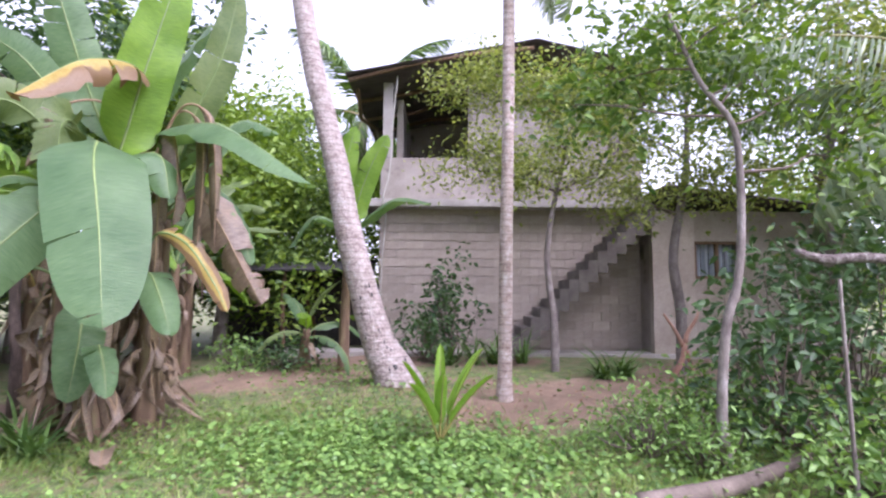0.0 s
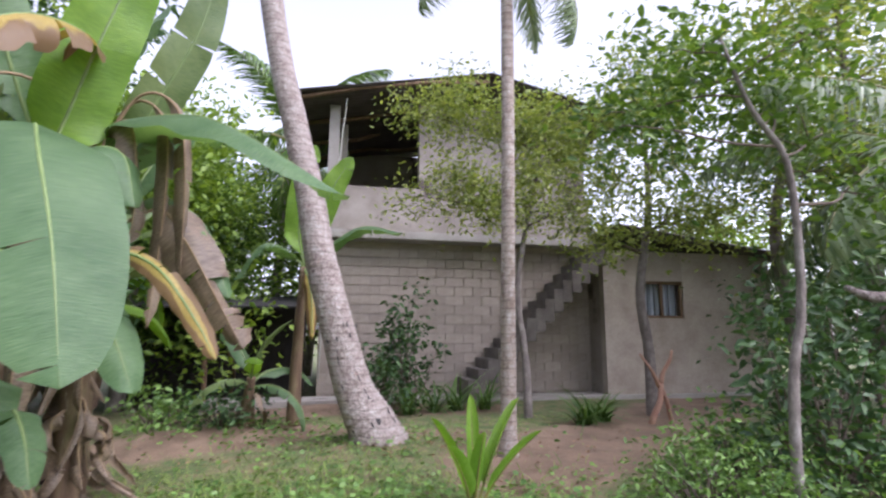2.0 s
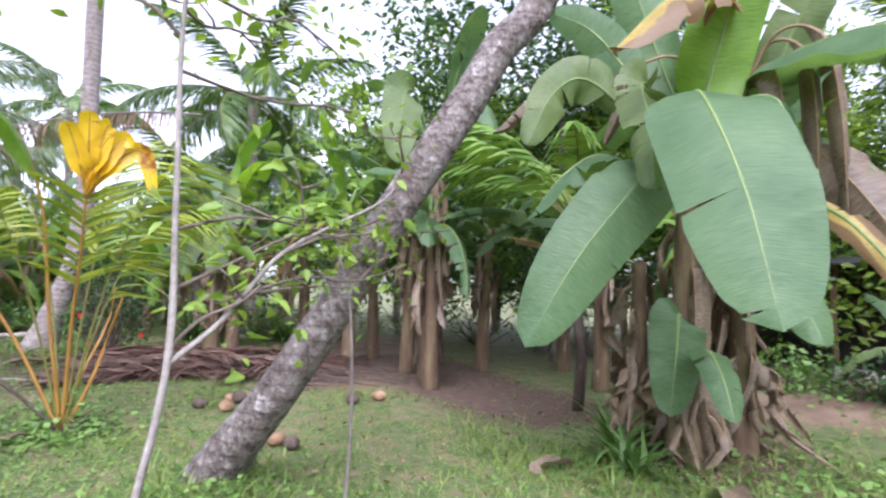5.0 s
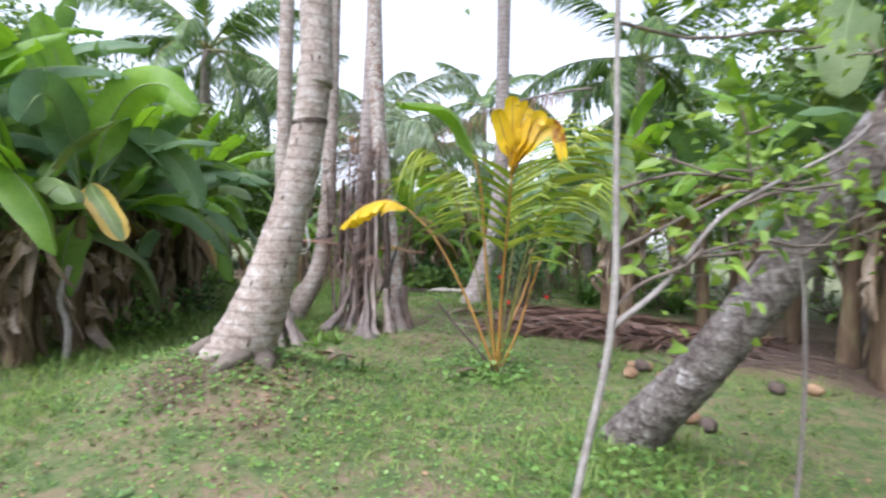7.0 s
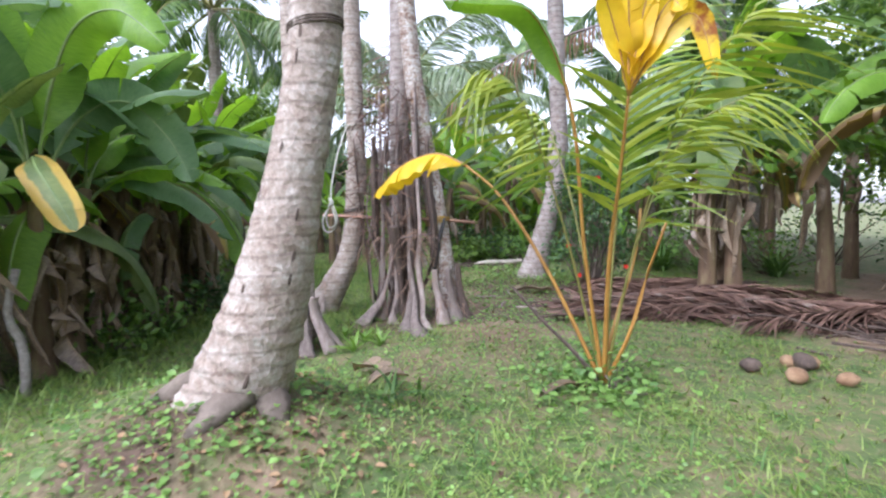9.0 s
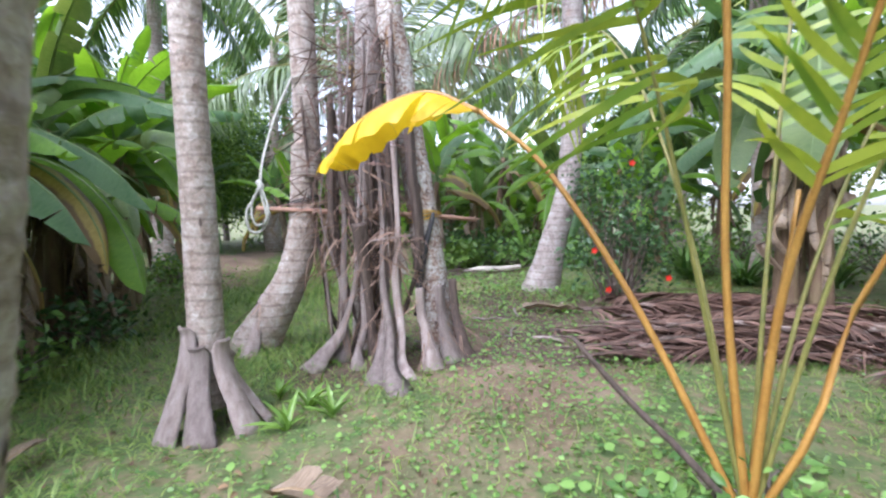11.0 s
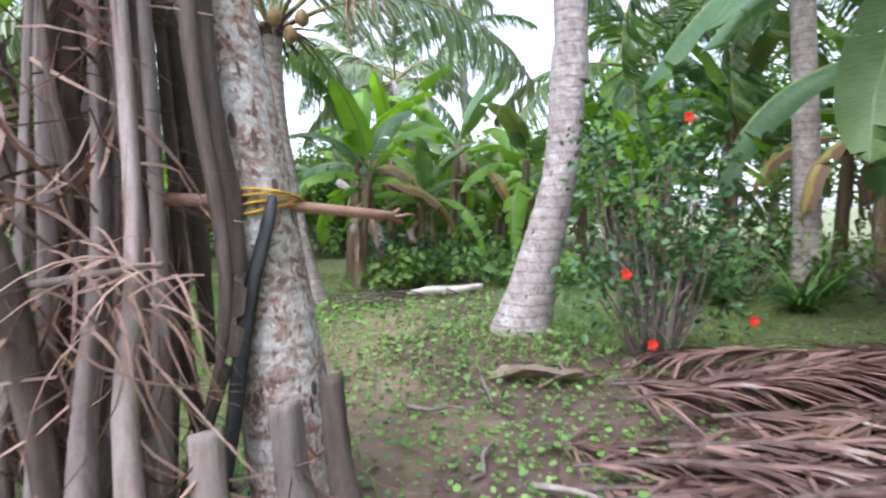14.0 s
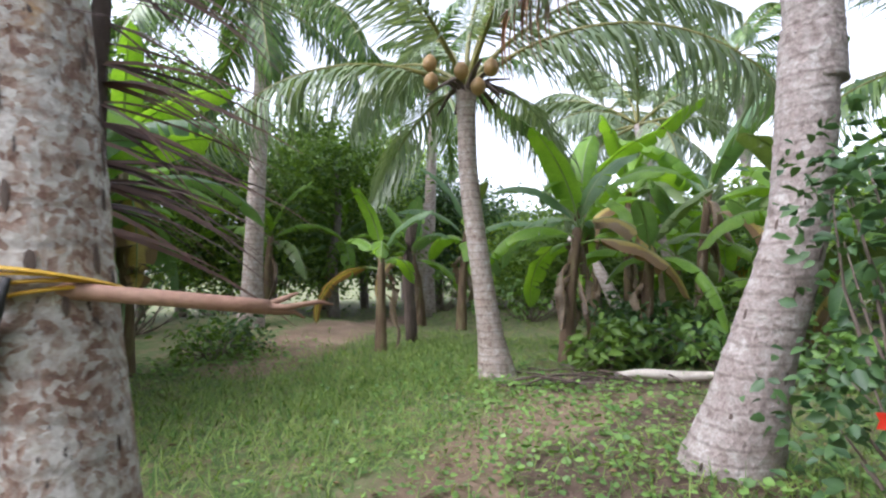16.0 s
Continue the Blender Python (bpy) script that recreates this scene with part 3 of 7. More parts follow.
def humus_shade(x, y):
    """1 where dark leaf mould covers the soil; round palm_e the foot's shade is painted in too."""
    x, y = np.asarray(x, dtype=float), np.asarray(y, dtype=float)
    b = np.zeros_like(x)
    for ax, ay, bx, by, w, k in ((-12.5, 1.5, -10.9, 2.3, 0.85, 1.0), (-12.2, 1.6, -11.6, 2.8, 0.6, 0.9), (-10.0, 1.5, -10.4, 4.6, 0.9, 0.8), (-9.3, -0.4, -9.7, 0.5, 0.5, 0.85), (-6.1, -0.7, -5.6, -0.9, 0.5, 0.62), (-5.6, 5.9, -9.0, 6.8, 1.3, 0.85), (-7.0, -3.6, -12.5, -3.9, 0.7, 0.5), (-3.4, 5.3, -3.2, 5.2, 0.7, 0.9), (-14.9, 0.4, -15.8, 2.0, 0.45, 0.85), (-12.2, 1.3, -14.2, 1.8, 0.55, 0.9)):
        b = np.maximum(b, k * np.clip(1.4 - seg(x, y, ax, ay, bx, by) / w, 0, 1))
    return b


def spaced(lo, hi, near_lo, near_hi, step):
    near = np.arange(near_lo, near_hi + step / 2, step)
    far = np.array([0.6, 1.5, 3, 6, 12, 25, 60, 150, 400, 1200])
    return np.concatenate([near_lo - far[::-1], near, near_hi + far])


def ground():
    xs, ys = spaced(0, 0, -26, 9, 0.16), spaced(0, 0, -11, 16, 0.16)
    X, Y = np.meshgrid(xs, ys)
    Z = gz(X, Y)
    nx, ny = len(xs), len(ys)
    v = np.stack([X.ravel(), Y.ravel(), Z.ravel()], 1)
    i = np.arange(nx * ny).reshape(ny, nx)
    q = np.stack([i[:-1, :-1].ravel(), i[:-1, 1:].ravel(), i[1:, 1:].ravel(), i[1:, :-1].ravel()], 1)
    f = np.concatenate([q[:, [0, 1, 2]], q[:, [0, 2, 3]]])
    me = soup("ground", [(v, f)], "ground")
    at = me.attributes.new("bare", "FLOAT", "POINT")
    at.data.foreach_set("value", bare(X, Y).ravel().astype(np.float32))
    at = me.attributes.new("humus_shade", "FLOAT", "POINT")
    at.data.foreach_set("value", humus_shade(X, Y).ravel().astype(np.float32))
    return tagged(new("ground", me), "trodden lawn of short grass worn to brown earth in paths", "ground", kind="structure")


# ---- banana plants ----
def leaf_path(g, pts, width, roll=0.0, droop=25.0, tear=0.3, seed=0, rib=0.011, petiole=0.12, wave=0.03, n=26, crumple=0.0, face=None):
    """A banana leaf along a curve: blade halves in lappets, with midrib. Slot 0 blade, 1 midrib."""
    r = np.random.default_rng(abs(seed))
    p = smooth_path(pts, n + 1)
    t, s, u = frames_along(p)
    c, q = math.cos(radians(roll)), math.sin(radians(roll))
    s, u = s * c + u * q, u * c - s * q
    if face is not None:
        k = np.linspace(0, 1, n + 1)[:, None]
        d = np.array(face, dtype=float) - p
        d /= np.linalg.norm(d, axis=1)[:, None]
        u = u * (1 - np.clip(k * 3, 0, 1)) + d * np.clip(k * 3, 0, 1)
        u -= t * (u * t).sum(1)[:, None]
        u /= np.linalg.norm(u, axis=1)[:, None]
        s = np.cross(t, u)
    ln = np.linalg.norm(np.diff(p, axis=0), axis=1).sum()
    us = np.linspace(0, 1, n + 1)
    bl = np.clip((us - petiole) / (1 - petiole), 0, 1)
    prof = np.minimum(1, (bl / 0.16 + 1e-6) ** 0.6) * (1 - bl ** 4) ** 0.55
    half = width / 2 * prof
    first = int(petiole * n)
    for side in (-1, 1):
        i = first
        while i < n:
            k = int(r.integers(1, 4)) if r.random() < tear else int(r.integers(5, 14))
            j = min(n, i + k)
            extra = r.normal(0, 4 + 14 * tear) + abs(r.normal(0, 22)) if k < 4 else r.normal(0, 1.5 + 8 * max(0, tear - 0.15))
            split = k < 4 or r.random() < tear
            vs, fs, uvs = [], [], []
            rows = 4
            for a in range(i, j + 1):
                ends = split and ((a == i and i > first) or (a == j and j < n))
                for b in range(rows + 1):
                    w = b / rows
                    off = half[a] * w * (1 - (0.05 * w if ends else 0)) * (1 + crumple * r.normal() * 0.5)
                    ang = radians(droop + extra) * (0.35 + 0.65 * w)
                    z = -off * math.sin(ang) + wave * w * width * (math.sin(a * 1.1 + seed + side) + 0.8 * math.sin(a * 0.45 + seed * 2 + 2 * side)) + crumple * r.normal() * width * 0.3 * w
                    sh = (0.22 * ln / n * (1 if a == j else -1) * w * -1 if ends else 0) + off * 0.22
                    vs.append(p[a] + side * s[a] * off * math.cos(ang) + u[a] * z + t[a] * sh)
                    uvs.append((float(bl[a] * ln), float(side * w)))
            m = rows + 1
            for a in range(j - i):
                for b in range(rows):
                    fs.append((a * m + b, a * m + b + 1, (a + 1) * m + b + 1, (a + 1) * m + b))
            g.add(vs, fs, 0, uvs)
            i = j
    tube(g, p - u * rib * 0.3, [rib * 1.6, rib * 1.2, rib, rib * 0.7, rib * 0.25], 6, 1)


def arc(base, az, elev, bend, length, n=7, twist=0.0):
    """A curve that leaves base at an elevation and bows down."""
    p, out = Vector(base), [Vector(base)]
    for i in range(n - 1):
        e = radians(elev - bend * (i + 0.5) / (n - 1))
        a = radians(az + twist * i / (n - 1))
        p = p + Vector((math.cos(a) * math.cos(e), math.sin(a) * math.cos(e), math.sin(e))) * (length / (n - 1))
        out.append(p.copy())
    return out


KINDS = {"fresh": ("blade", "midrib", "leaf"), "young": ("blade_young", "midrib", "leaf"), "worn": ("blade_worn", "midrib", "leaf"), "yellow": ("blade_yellow", "midrib", "leaf"), "striped": ("blade_striped", "midrib", "leaf"), "dry": ("blade_dry", "midrib_dry", "dry_leaf")}


def add_leaf(plant, pts, width, kind="fresh", **kw):
    g = Geo()
    leaf_path(g, pts, width, **kw)
    blade, rib, nm = KINDS[kind]
    words = {"dry": "withered brown hanging leaf", "yellow": "yellowing leaf with brown spots", "young": "bright young leaf"}.get(kind, "")
    return part(nm, g, [blade, rib], plant, words)


def banana_stem(plant, x, y, height, r, lean=(0.0, 0.0), seed=0):
    g = Geo()
    rr = np.random.default_rng(abs(seed))
    z = g1(x, y) - 0.05
    pts = [(x + lean[0] * k * k, y + lean[1] * k * k, z + height * k) for k in (0, 0.3, 0.6, 1.0)]
    tube(g, smooth_path(pts, 22), [r * 1.25, r, r * 0.85, r * 0.6], 12, 0, 0.07, 1, seed)
    part("stem", g, "stem", plant)
    return Vector(pts[-1])


def dry_skirt(plant, x, y, zs, n, seed, length=(0.6, 1.2), width=(0.1, 0.27), spread=0.12):
    """Withered leaves folded down along a stem."""
    r = np.random.default_rng(abs(seed))
    for i in range(n):
        a = r.uniform(0, 6.28)
        z = r.uniform(*zs)
        ln = min(r.uniform(*length), z - g1(x, y) - 0.02)
        if ln < 0.2:
            continue
        d = Vector((math.cos(a), math.sin(a), 0))
        o = Vector((x, y, z)) + d * spread * 0.6
        pts = [o, o + d * (spread * 0.9) + Vector((0, 0, -0.12 * ln)), o + d * (spread * 1.1) + Vector((r.normal(0, 0.04), r.normal(0, 0.04), -0.55 * ln)), o + d * (spread * r.uniform(0.7, 1.8)) + Vector((r.normal(0, 0.08), r.normal(0, 0.08), -ln))]
        add_leaf(plant, pts, r.uniform(*width), "dry", roll=r.uniform(-60, 60), droop=r.uniform(40, 75), tear=0.6, seed=seed * 31 + i, rib=0.008, petiole=0.05, n=14, crumple=0.12)


def banana(x, y, height, leaves, seed, size=1.0, dry=3, label="banana plant with broad arching leaves and brown dry skirts", r0=0.1, lean=None, young=0.25, low=0.25, spread=62):
    r = np.random.default_rng(abs(seed))
    plant = thing("banana_plant", label, "banana plant", "banana plants")
    lean = lean or (r.normal(0, 0.12), r.normal(0, 0.12))
    top = banana_stem(plant, x, y, height, r0, lean, seed)
    a0 = r.uniform(0, 360)
    for i in range(leaves):
        az = a0 + i * 137.5 + r.normal(0, 12)
        k = i / max(1, leaves - 1)
        elev = 82 - spread * k + r.normal(0, 6)
        bend = r.uniform(45, 75) + 55 * k
        ln = size * r.uniform(1.5, 2.1) * (0.9 if k < 0.15 else 1)
        kind = "young" if r.random() < young else ("worn" if r.random() < 0.25 else "fresh")
        if k > 0.85 and r.random() < 0.3:
            kind = "yellow"
        base = top + Vector((0, 0, -low * k * size))
        add_leaf(plant, arc(base, az, elev, bend, ln), size * r.uniform(0.33, 0.46), kind, roll=r.normal(0, 14), droop=r.uniform(12, 42), tear=r.uniform(0.25, 0.75), seed=seed * 17 + i, n=20)
    if dry:
        dry_skirt(plant, x + lean[0] * 0.7, y + lean[1] * 0.7, (height * 0.55 + g1(x, y), height * 0.95 + g1(x, y)), dry, seed + 5)
    return plant


# ---- palms ----
def frond_mesh(name, length, leaflet, mat, rib_mat, droop=60.0, pairs=55, seed=0, petiole=0.18, hang=0.4, width=0.055, rib=0.022, dense=1.0, splay=60, split=False, mess=0.0):
    """One palm frond from the origin along +x, bowing down by droop degrees: rib and leaflets."""
    r = np.random.default_rng(abs(seed))
    n = 26
    p, pt = [np.zeros(3)], np.zeros(3)
    for i in range(n - 1):
        e = radians(-droop * (i / (n - 1)) ** 1.3)
        pt = pt + np.array([math.cos(e), 0.0, math.sin(e)]) * length / (n - 1)
        p.append(pt.copy())
    p = np.array(p)
    t, s, u = frames_along(p)
    g = Geo()
    tube(g, p, [rib * 1.8, rib * 1.1, rib * 0.8, rib * 0.5, rib * 0.15], 6, 1)
    k = np.linspace(petiole, 0.995, pairs)
    pos, al, up, sz = [], [], [], []
    for side in (-1, 1):
        for q in k:
            if r.random() > dense:
                continue
            f = q * (n - 1)
            i = min(n - 2, int(f))
            c = p[i] + (p[i + 1] - p[i]) * (f - i)
            v = (q - petiole) / (1 - petiole)
            sweep = radians(splay - 32 * v + r.normal(0, 5))
            sweep += radians(r.normal(0, 40 * mess))
            d = r.normal(0, mess * 0.25, 3) + t[i] * math.cos(sweep) + side * s[i] * math.sin(sweep) + u[i] * (0.18 - hang * r.uniform(0.5, 1.3))
            pos.append(c)
            al.append(d)
            up.append(u[i] + side * s[i] * 0.35 + r.normal(0, 0.18, 3))
            sz.append(leaflet * (0.55 + 0.6 * math.sin(math.pi * min(1, 0.15 + v * 0.85)) ** 0.8) * r.uniform(0.85, 1.1) * (1 - 0.45 * max(0, v - 0.8) / 0.2))
    v, f = scatter(strip_template(1.0, 0.35 + hang * 0.5, 3), pos, al, up, sz, np.full(len(sz), width))
    if split:
        return g.mesh("stalk", [rib_mat, rib_mat]), soup("leaflet", [(v, f)], mat)
    g.add([tuple(a) for a in v], [tuple(int(b) for b in q) for q in f], 0)
    return g.mesh(name, [mat, rib_mat])


FRONDS = {}


def frond_set(key, count, **kw):
    FRONDS[key] = [frond_mesh("frond", seed=90 + i, **kw) for i in range(count)]


def crown(palm, at, n, key, seed, elev=(75, -25), scale=1.0, skip=(), name="frond", az0=None):
    r = np.random.default_rng(abs(seed))
    a0 = r.uniform(0, 360) if az0 is None else az0
    for i in range(n):
        me = FRONDS[key][i % len(FRONDS[key])]
        ob = new(name, me)
        ob.parent = palm
        k = i / max(1, n - 1)
        e = elev[0] + (elev[1] - elev[0]) * k ** 0.8 + r.normal(0, 5)
        ob.matrix_basis = Matrix.Translation(at) @ Euler((0, 0, radians(a0 + i * 137.5 + r.normal(0, 8)))).to_matrix().to_4x4() @ Euler((radians(r.normal(0, 12)), radians(-e), 0)).to_matrix().to_4x4() @ Matrix.Scale(scale * r.uniform(0.9, 1.08), 4)


def palm_trunk(palm, pts, radii, mat, seed=0, knots=0, **kw):
    part("trunk", ringed_trunk(pts, radii, seed=seed, **kw), mat, palm)
    if knots:
        g = Geo()
        holes(g, pts, radii, knots, seed)
        tagged(part("scar", g, "husk_dark", palm, "dark bark scars"), kind="stuff")


def coconut(palm, at, r, mat, seed):
    g = Geo()
    rr = np.random.default_rng(abs(seed))
    ln = r * 2.5
    tube(g, [(at[0], at[1], at[2] + ln / 2 - ln * k) for k in np.linspace(0, 1, 9)], [0.012, r * 0.7, r * 0.95, r, r * 0.97, r * 0.8, 0.01], 12, 0, 0.04, 1, seed)
    return part("coconut", g, mat, palm, "rounded brown-green coconut")


# ---- shrubs and trees ----
def branch_points(tips, n, spread, r):
    c = np.repeat(np.array(tips), n, axis=0)
    return c + r.normal(0, 1, c.shape) * spread


def leafy(name, tips, per, spread, size, mat, seed, parent=None, label="", fine=True, width=0.5, hang=-0.25, kind=""):
    """A crown of single leaves in clumps round the twig tips."""
    r = np.random.default_rng(abs(seed))
    pos = branch_points(tips, per, spread, r)
    n = len(pos)
    al = unit(n, r, -0.7, 0.5) + np.array([0, 0, hang])
    up = unit(n, r, 0.2, 1.0)
    me = soup(name, [scatter(leaf_template(width) if fine else simple_template(width), pos, al, up, r.uniform(0.6, 1.3, n) * size)], mat)
    ob = new(name, me)
    ob.parent = parent
    return tagged(ob, label, kind=kind)


def limb(g, a, b, r0, r1, seed, sag=0.0, n=8, sides=7):
    r = np.random.default_rng(abs(seed))
    a, b = np.array(a, dtype=float), np.array(b, dtype=float)
    d = np.linalg.norm(b - a)
    pts = [a + (b - a) * k + (r.normal(0, 0.04 * d, 3) if 0 < k < 1 else 0) + np.array([0, 0, sag * math.sin(math.pi * k)]) for k in (0, 0.33, 0.66, 1)]
    p = smooth_path(pts, n)
    tube(g, p, [r0, (r0 + r1) / 2, r1], sides, 0, 0.05, 1, seed)
    return p


def tree(name, label, category, trunk, radii, tips, leaf, size, per, spread, seed, bark="bark_tree", width=0.5, group="", fine=True, twigs=3):
    """Trunk along points, limbs to each tip, twigs and a crown of leaves."""
    r = np.random.default_rng(abs(seed))
    th = thing(name, label, category, group)
    g = Geo()
    tp = smooth_path(trunk, 30)
    tube(g, tp, radii, 10, 0, 0.06, 1, seed)
    part("trunk", g, bark, th)
    ends = []
    for i, tip in enumerate(tips):
        gl = Geo()
        d = np.linalg.norm(tp - np.array(tip), axis=1) + np.maximum(0, tp[:, 2] - tip[2] + 0.2) * 3
        j = int(np.argmin(d[8:])) + 8
        rad = np.interp(j / 29, np.linspace(0, 1, len(radii)), radii)
        q = limb(gl, tp[j], tip, max(0.008, rad * 0.5), 0.006, seed * 7 + i)
        ends += [q[-1], q[-3], q[-2]]
        for k in range(twigs):
            a = q[int(r.integers(3, 8))]
            b = a + unit(1, r, -0.3, 0.9)[0] * spread * r.uniform(1.0, 2.2)
            limb(gl, a, b, 0.007, 0.003, seed * 11 + i * 5 + k, n=5, sides=4)
            ends += [b, (a + b) / 2]
        if fine or i < 3:
            part("branch", gl, "twig", th)
    leafy("crown", ends, per, spread, size, leaf, seed + 1, th, "", fine, width)
    return th


def strap_clump(name, x, y, n, length, width, mat, seed, label, category, elev=(35, 85), bend=0.6, kind="", group=""):
    """A tuft of long narrow leaves."""
    r = np.random.default_rng(abs(seed))
    a = r.uniform(0, 6.28, n)
    e = np.radians(r.uniform(*elev, n))
    al = np.stack([np.cos(a) * np.cos(e), np.sin(a) * np.cos(e), np.sin(e)], 1)
    pos = np.stack([x + r.normal(0, 0.05, n), y + r.normal(0, 0.05, n), np.full(n, g1(x, y) - 0.01)], 1)
    me = soup(name, [scatter(strip_template(1.0, bend, 6), pos, al, np.tile([0, 0, 1.0], (n, 1)) + al * -0.2, r.uniform(0.6, 1.1, n) * length, np.full(n, width))], mat)
    return tagged(new(name, me), label, category, group, kind)


# ================= the place =================
ground()
frond_set("big", 3, length=3.6, leaflet=0.75, mat="frond", rib_mat="rachis", droop=75, pairs=70, hang=0.45)
frond_set("grey", 3, length=3.2, leaflet=0.7, mat="frond_grey", rib_mat="rachis", droop=80, pairs=64, hang=0.5)
frond_set("arch", 4, length=3.6, leaflet=0.8, mat="frond_grey", rib_mat="rachis", droop=88, pairs=58, hang=0.62, petiole=0.2, width=0.045)
frond_set("young", 3, length=1.9, leaflet=0.62, mat="frond_young", rib_mat="rachis_orange", droop=100, pairs=20, hang=0.7, width=0.032, petiole=0.42, rib=0.009, splay=50)
frond_set("dry", 3, length=2.2, leaflet=0.55, mat="frond_fallen", rib_mat="husk_dark", droop=12, pairs=110, hang=0.12, width=0.024, petiole=0.04, splay=24, rib=0.007, split=True, mess=0.45)
frond_set("dry_hang", 2, length=2.4, leaflet=0.55, mat="frond_dry", rib_mat="husk", droop=60, pairs=50, hang=0.7, width=0.03, petiole=0.2)


# ---- house ----
def house():
    h = thing("house", "two-storey house of bare grey concrete blocks, upper room unfinished and open", "house")
    yw, x0, x1 = 11.75, -1.45, 4.45
    z0 = 0.1
    # ground-floor wall core, blocks are laid on its face
    g = Geo()
    box(g, x0 + 0.02, x1, yw + 0.02, yw + 0.2, z0, 3.4)
    box(g, x0 + 0.02, x0 + 0.2, yw + 0.2, yw + 6, z0, 3.4)
    wall = part("wall", g, "mortar", h, "", False)
    g = Geo()
    box(g, x0 - 0.35, x1 + 0.1, yw - 0.4, yw + 6.2, 3.4, 3.58, 0, 0.02)
    part("floor_slab", g, "slab", h, "projecting weathered concrete slab", False)
    g = Geo()
    box(g, x0 + 0.02, x1, yw - 0.2, yw - 0.02, 3.584, 4.55, 0, 0.015)
    part("parapet", g, "old_wall", h, "", False)
    g = Geo()
    box(g, x0 + 0.05, x0 + 0.27, yw - 0.2, yw, 4.554, 6.3, 0, 0.01)
    part("post", g, "slab", h, "", False)
    g = Geo()
    box(g, 0.55, x1, yw - 0.02, yw + 0.18, 4.554, 6.6)
    part("upper_wall", g, "old_wall", h, "", False)
    # back wall; two side walls added to dim the open room; wing return
    for q in ((x0 + 0.4, x1, yw + 3.6, yw + 3.8, 3.59, 6.6), (x0 + 0.3, x0 + 0.45, yw + 0.6, yw + 3.596, 3.59, 6.2), (x1 - 0.2, x1, yw + 0.182, yw + 3.596, 3.59, 6.4), (x1 + 0.004, x1 + 0.19, yw - 0.496, yw + 0.2, z0, 3.39)):
        g = Geo()
        box(g, *q)
        part("upper_wall", g, "old_wall", h, "", False)
    # corrugated roof, rising from the open end to a ridge and falling beyond
    for xa, xb, za, zb in ((-2.15, 2.0, 6.2, 7.0), (2.0, 5.1, 7.0, 6.3)):
        g = Geo()
        ys = np.linspace(yw - 0.9, yw + 4.2, 120)
        vs = []
        for x, z in ((xa, za), (xb, zb)):
            vs += [(x, y, z + 0.022 * math.sin(y * 2 * math.pi / 0.15)) for y in ys]
        vs += [(x, y, z + 0.01) for x, y, z in vs]
        n = len(ys)
        g.add(vs, [(i, i + 1, n + i + 1, n + i) for i in range(n - 1)] + [(2 * n + i, 3 * n + i, 3 * n + i + 1, 2 * n + i + 1) for i in range(n - 1)])
        part("roof", g, "roof", h, "dark corrugated roof sheets")
    for k in range(4):
        g = Geo()
        y = yw - 0.75 + k * 1.3
        limb(g, (-2.1, y, 6.11), (1.95, y, 6.89), 0.05, 0.05, k, n=4)
        part("rafter", g, "timber", h)
    g = Geo()
    limb(g, (-2.0, yw - 0.1, 6.15), (-2.0, yw + 3.6, 6.15), 0.05, 0.05, 9, n=4)
    part("purlin", g, "timber", h)
    # lean wing with the window
    for q in ((x1 + 0.004, 5.35, yw - 0.7, yw - 0.5, z0, 3.3), (6.35, 8.6, yw - 0.7, yw - 0.5, z0, 3.3), (5.35, 6.35, yw - 0.7, yw - 0.5, z0, 1.85), (5.35, 6.35, yw - 0.7, yw - 0.5, 2.65, 3.3), (8.4, 8.6, yw - 0.496, yw + 3, z0, 3.3), (x1 + 0.004, 8.4, yw + 2.8, yw + 3, z0, 3.3)):
        g = Geo()
        box(g, *q)
        part("wing_wall", g, "block", h, "", False)
    w = part("window", Geo(), "timber", h)
    g = Geo()
    for a, b, c, d in ((5.35, 5.41, 1.85, 2.65), (6.29, 6.35, 1.85, 2.65), (5.41, 6.29, 1.85, 1.91), (5.41, 6.29, 2.59, 2.65), (5.82, 5.88, 1.91, 2.59)):
        box(g, a, b, yw - 0.66, yw - 0.58, c, d, 0, 0.004)
    part("window_frame", g, "timber", w, "", False)
    for k in range(5):
        g = Geo()
        tube(g, [(5.5 + k * 0.17, yw - 0.64, 1.91), (5.5 + k * 0.17, yw - 0.64, 2.59)], [0.008, 0.008], 6)
        part("bar", g, "rubber", w)
    g = Geo()
    xs = np.linspace(5.41, 6.29, 60)
    vs = [(x, yw - 0.53 + 0.025 * math.sin(x * 42), z) for z in (1.88, 2.62) for x in xs]
    g.add(vs, [(i, i + 1, 61 + i, 60 + i) for i in range(59)])
    part("curtain", g, "curtain", w, "pale blue curtain")
    g = Geo()
    ys = np.linspace(yw - 1.3, yw + 3.3, 100)
    vs = [(x, y, z + 0.02 * math.sin(y * 42)) for x, z in ((x1 + 0.1, 3.75), (9.0, 3.2)) for y in ys]
    vs += [(x, y, z + 0.01) for x, y, z in vs]
    g.add(vs, [(i, i + 1, 101 + i, 100 + i) for i in range(99)] + [(200 + i, 300 + i, 301 + i, 201 + i) for i in range(99)])
    part("wing_roof", g, "roof", h, "low corrugated roof over the wing")
    # outside stair rising along the wall
    for k in range(15):
        g = Geo()
        xa, zb = 1.4 + k * 0.2, 0.42 + (k + 1) * 0.198
        box(g, xa, xa + 0.202, yw - 1.0, yw - 0.01 - 0.4 * (k > 13), max(z0, zb - 0.46), zb, 0, 0.008)
        part("step", g, "step", h, "", False)
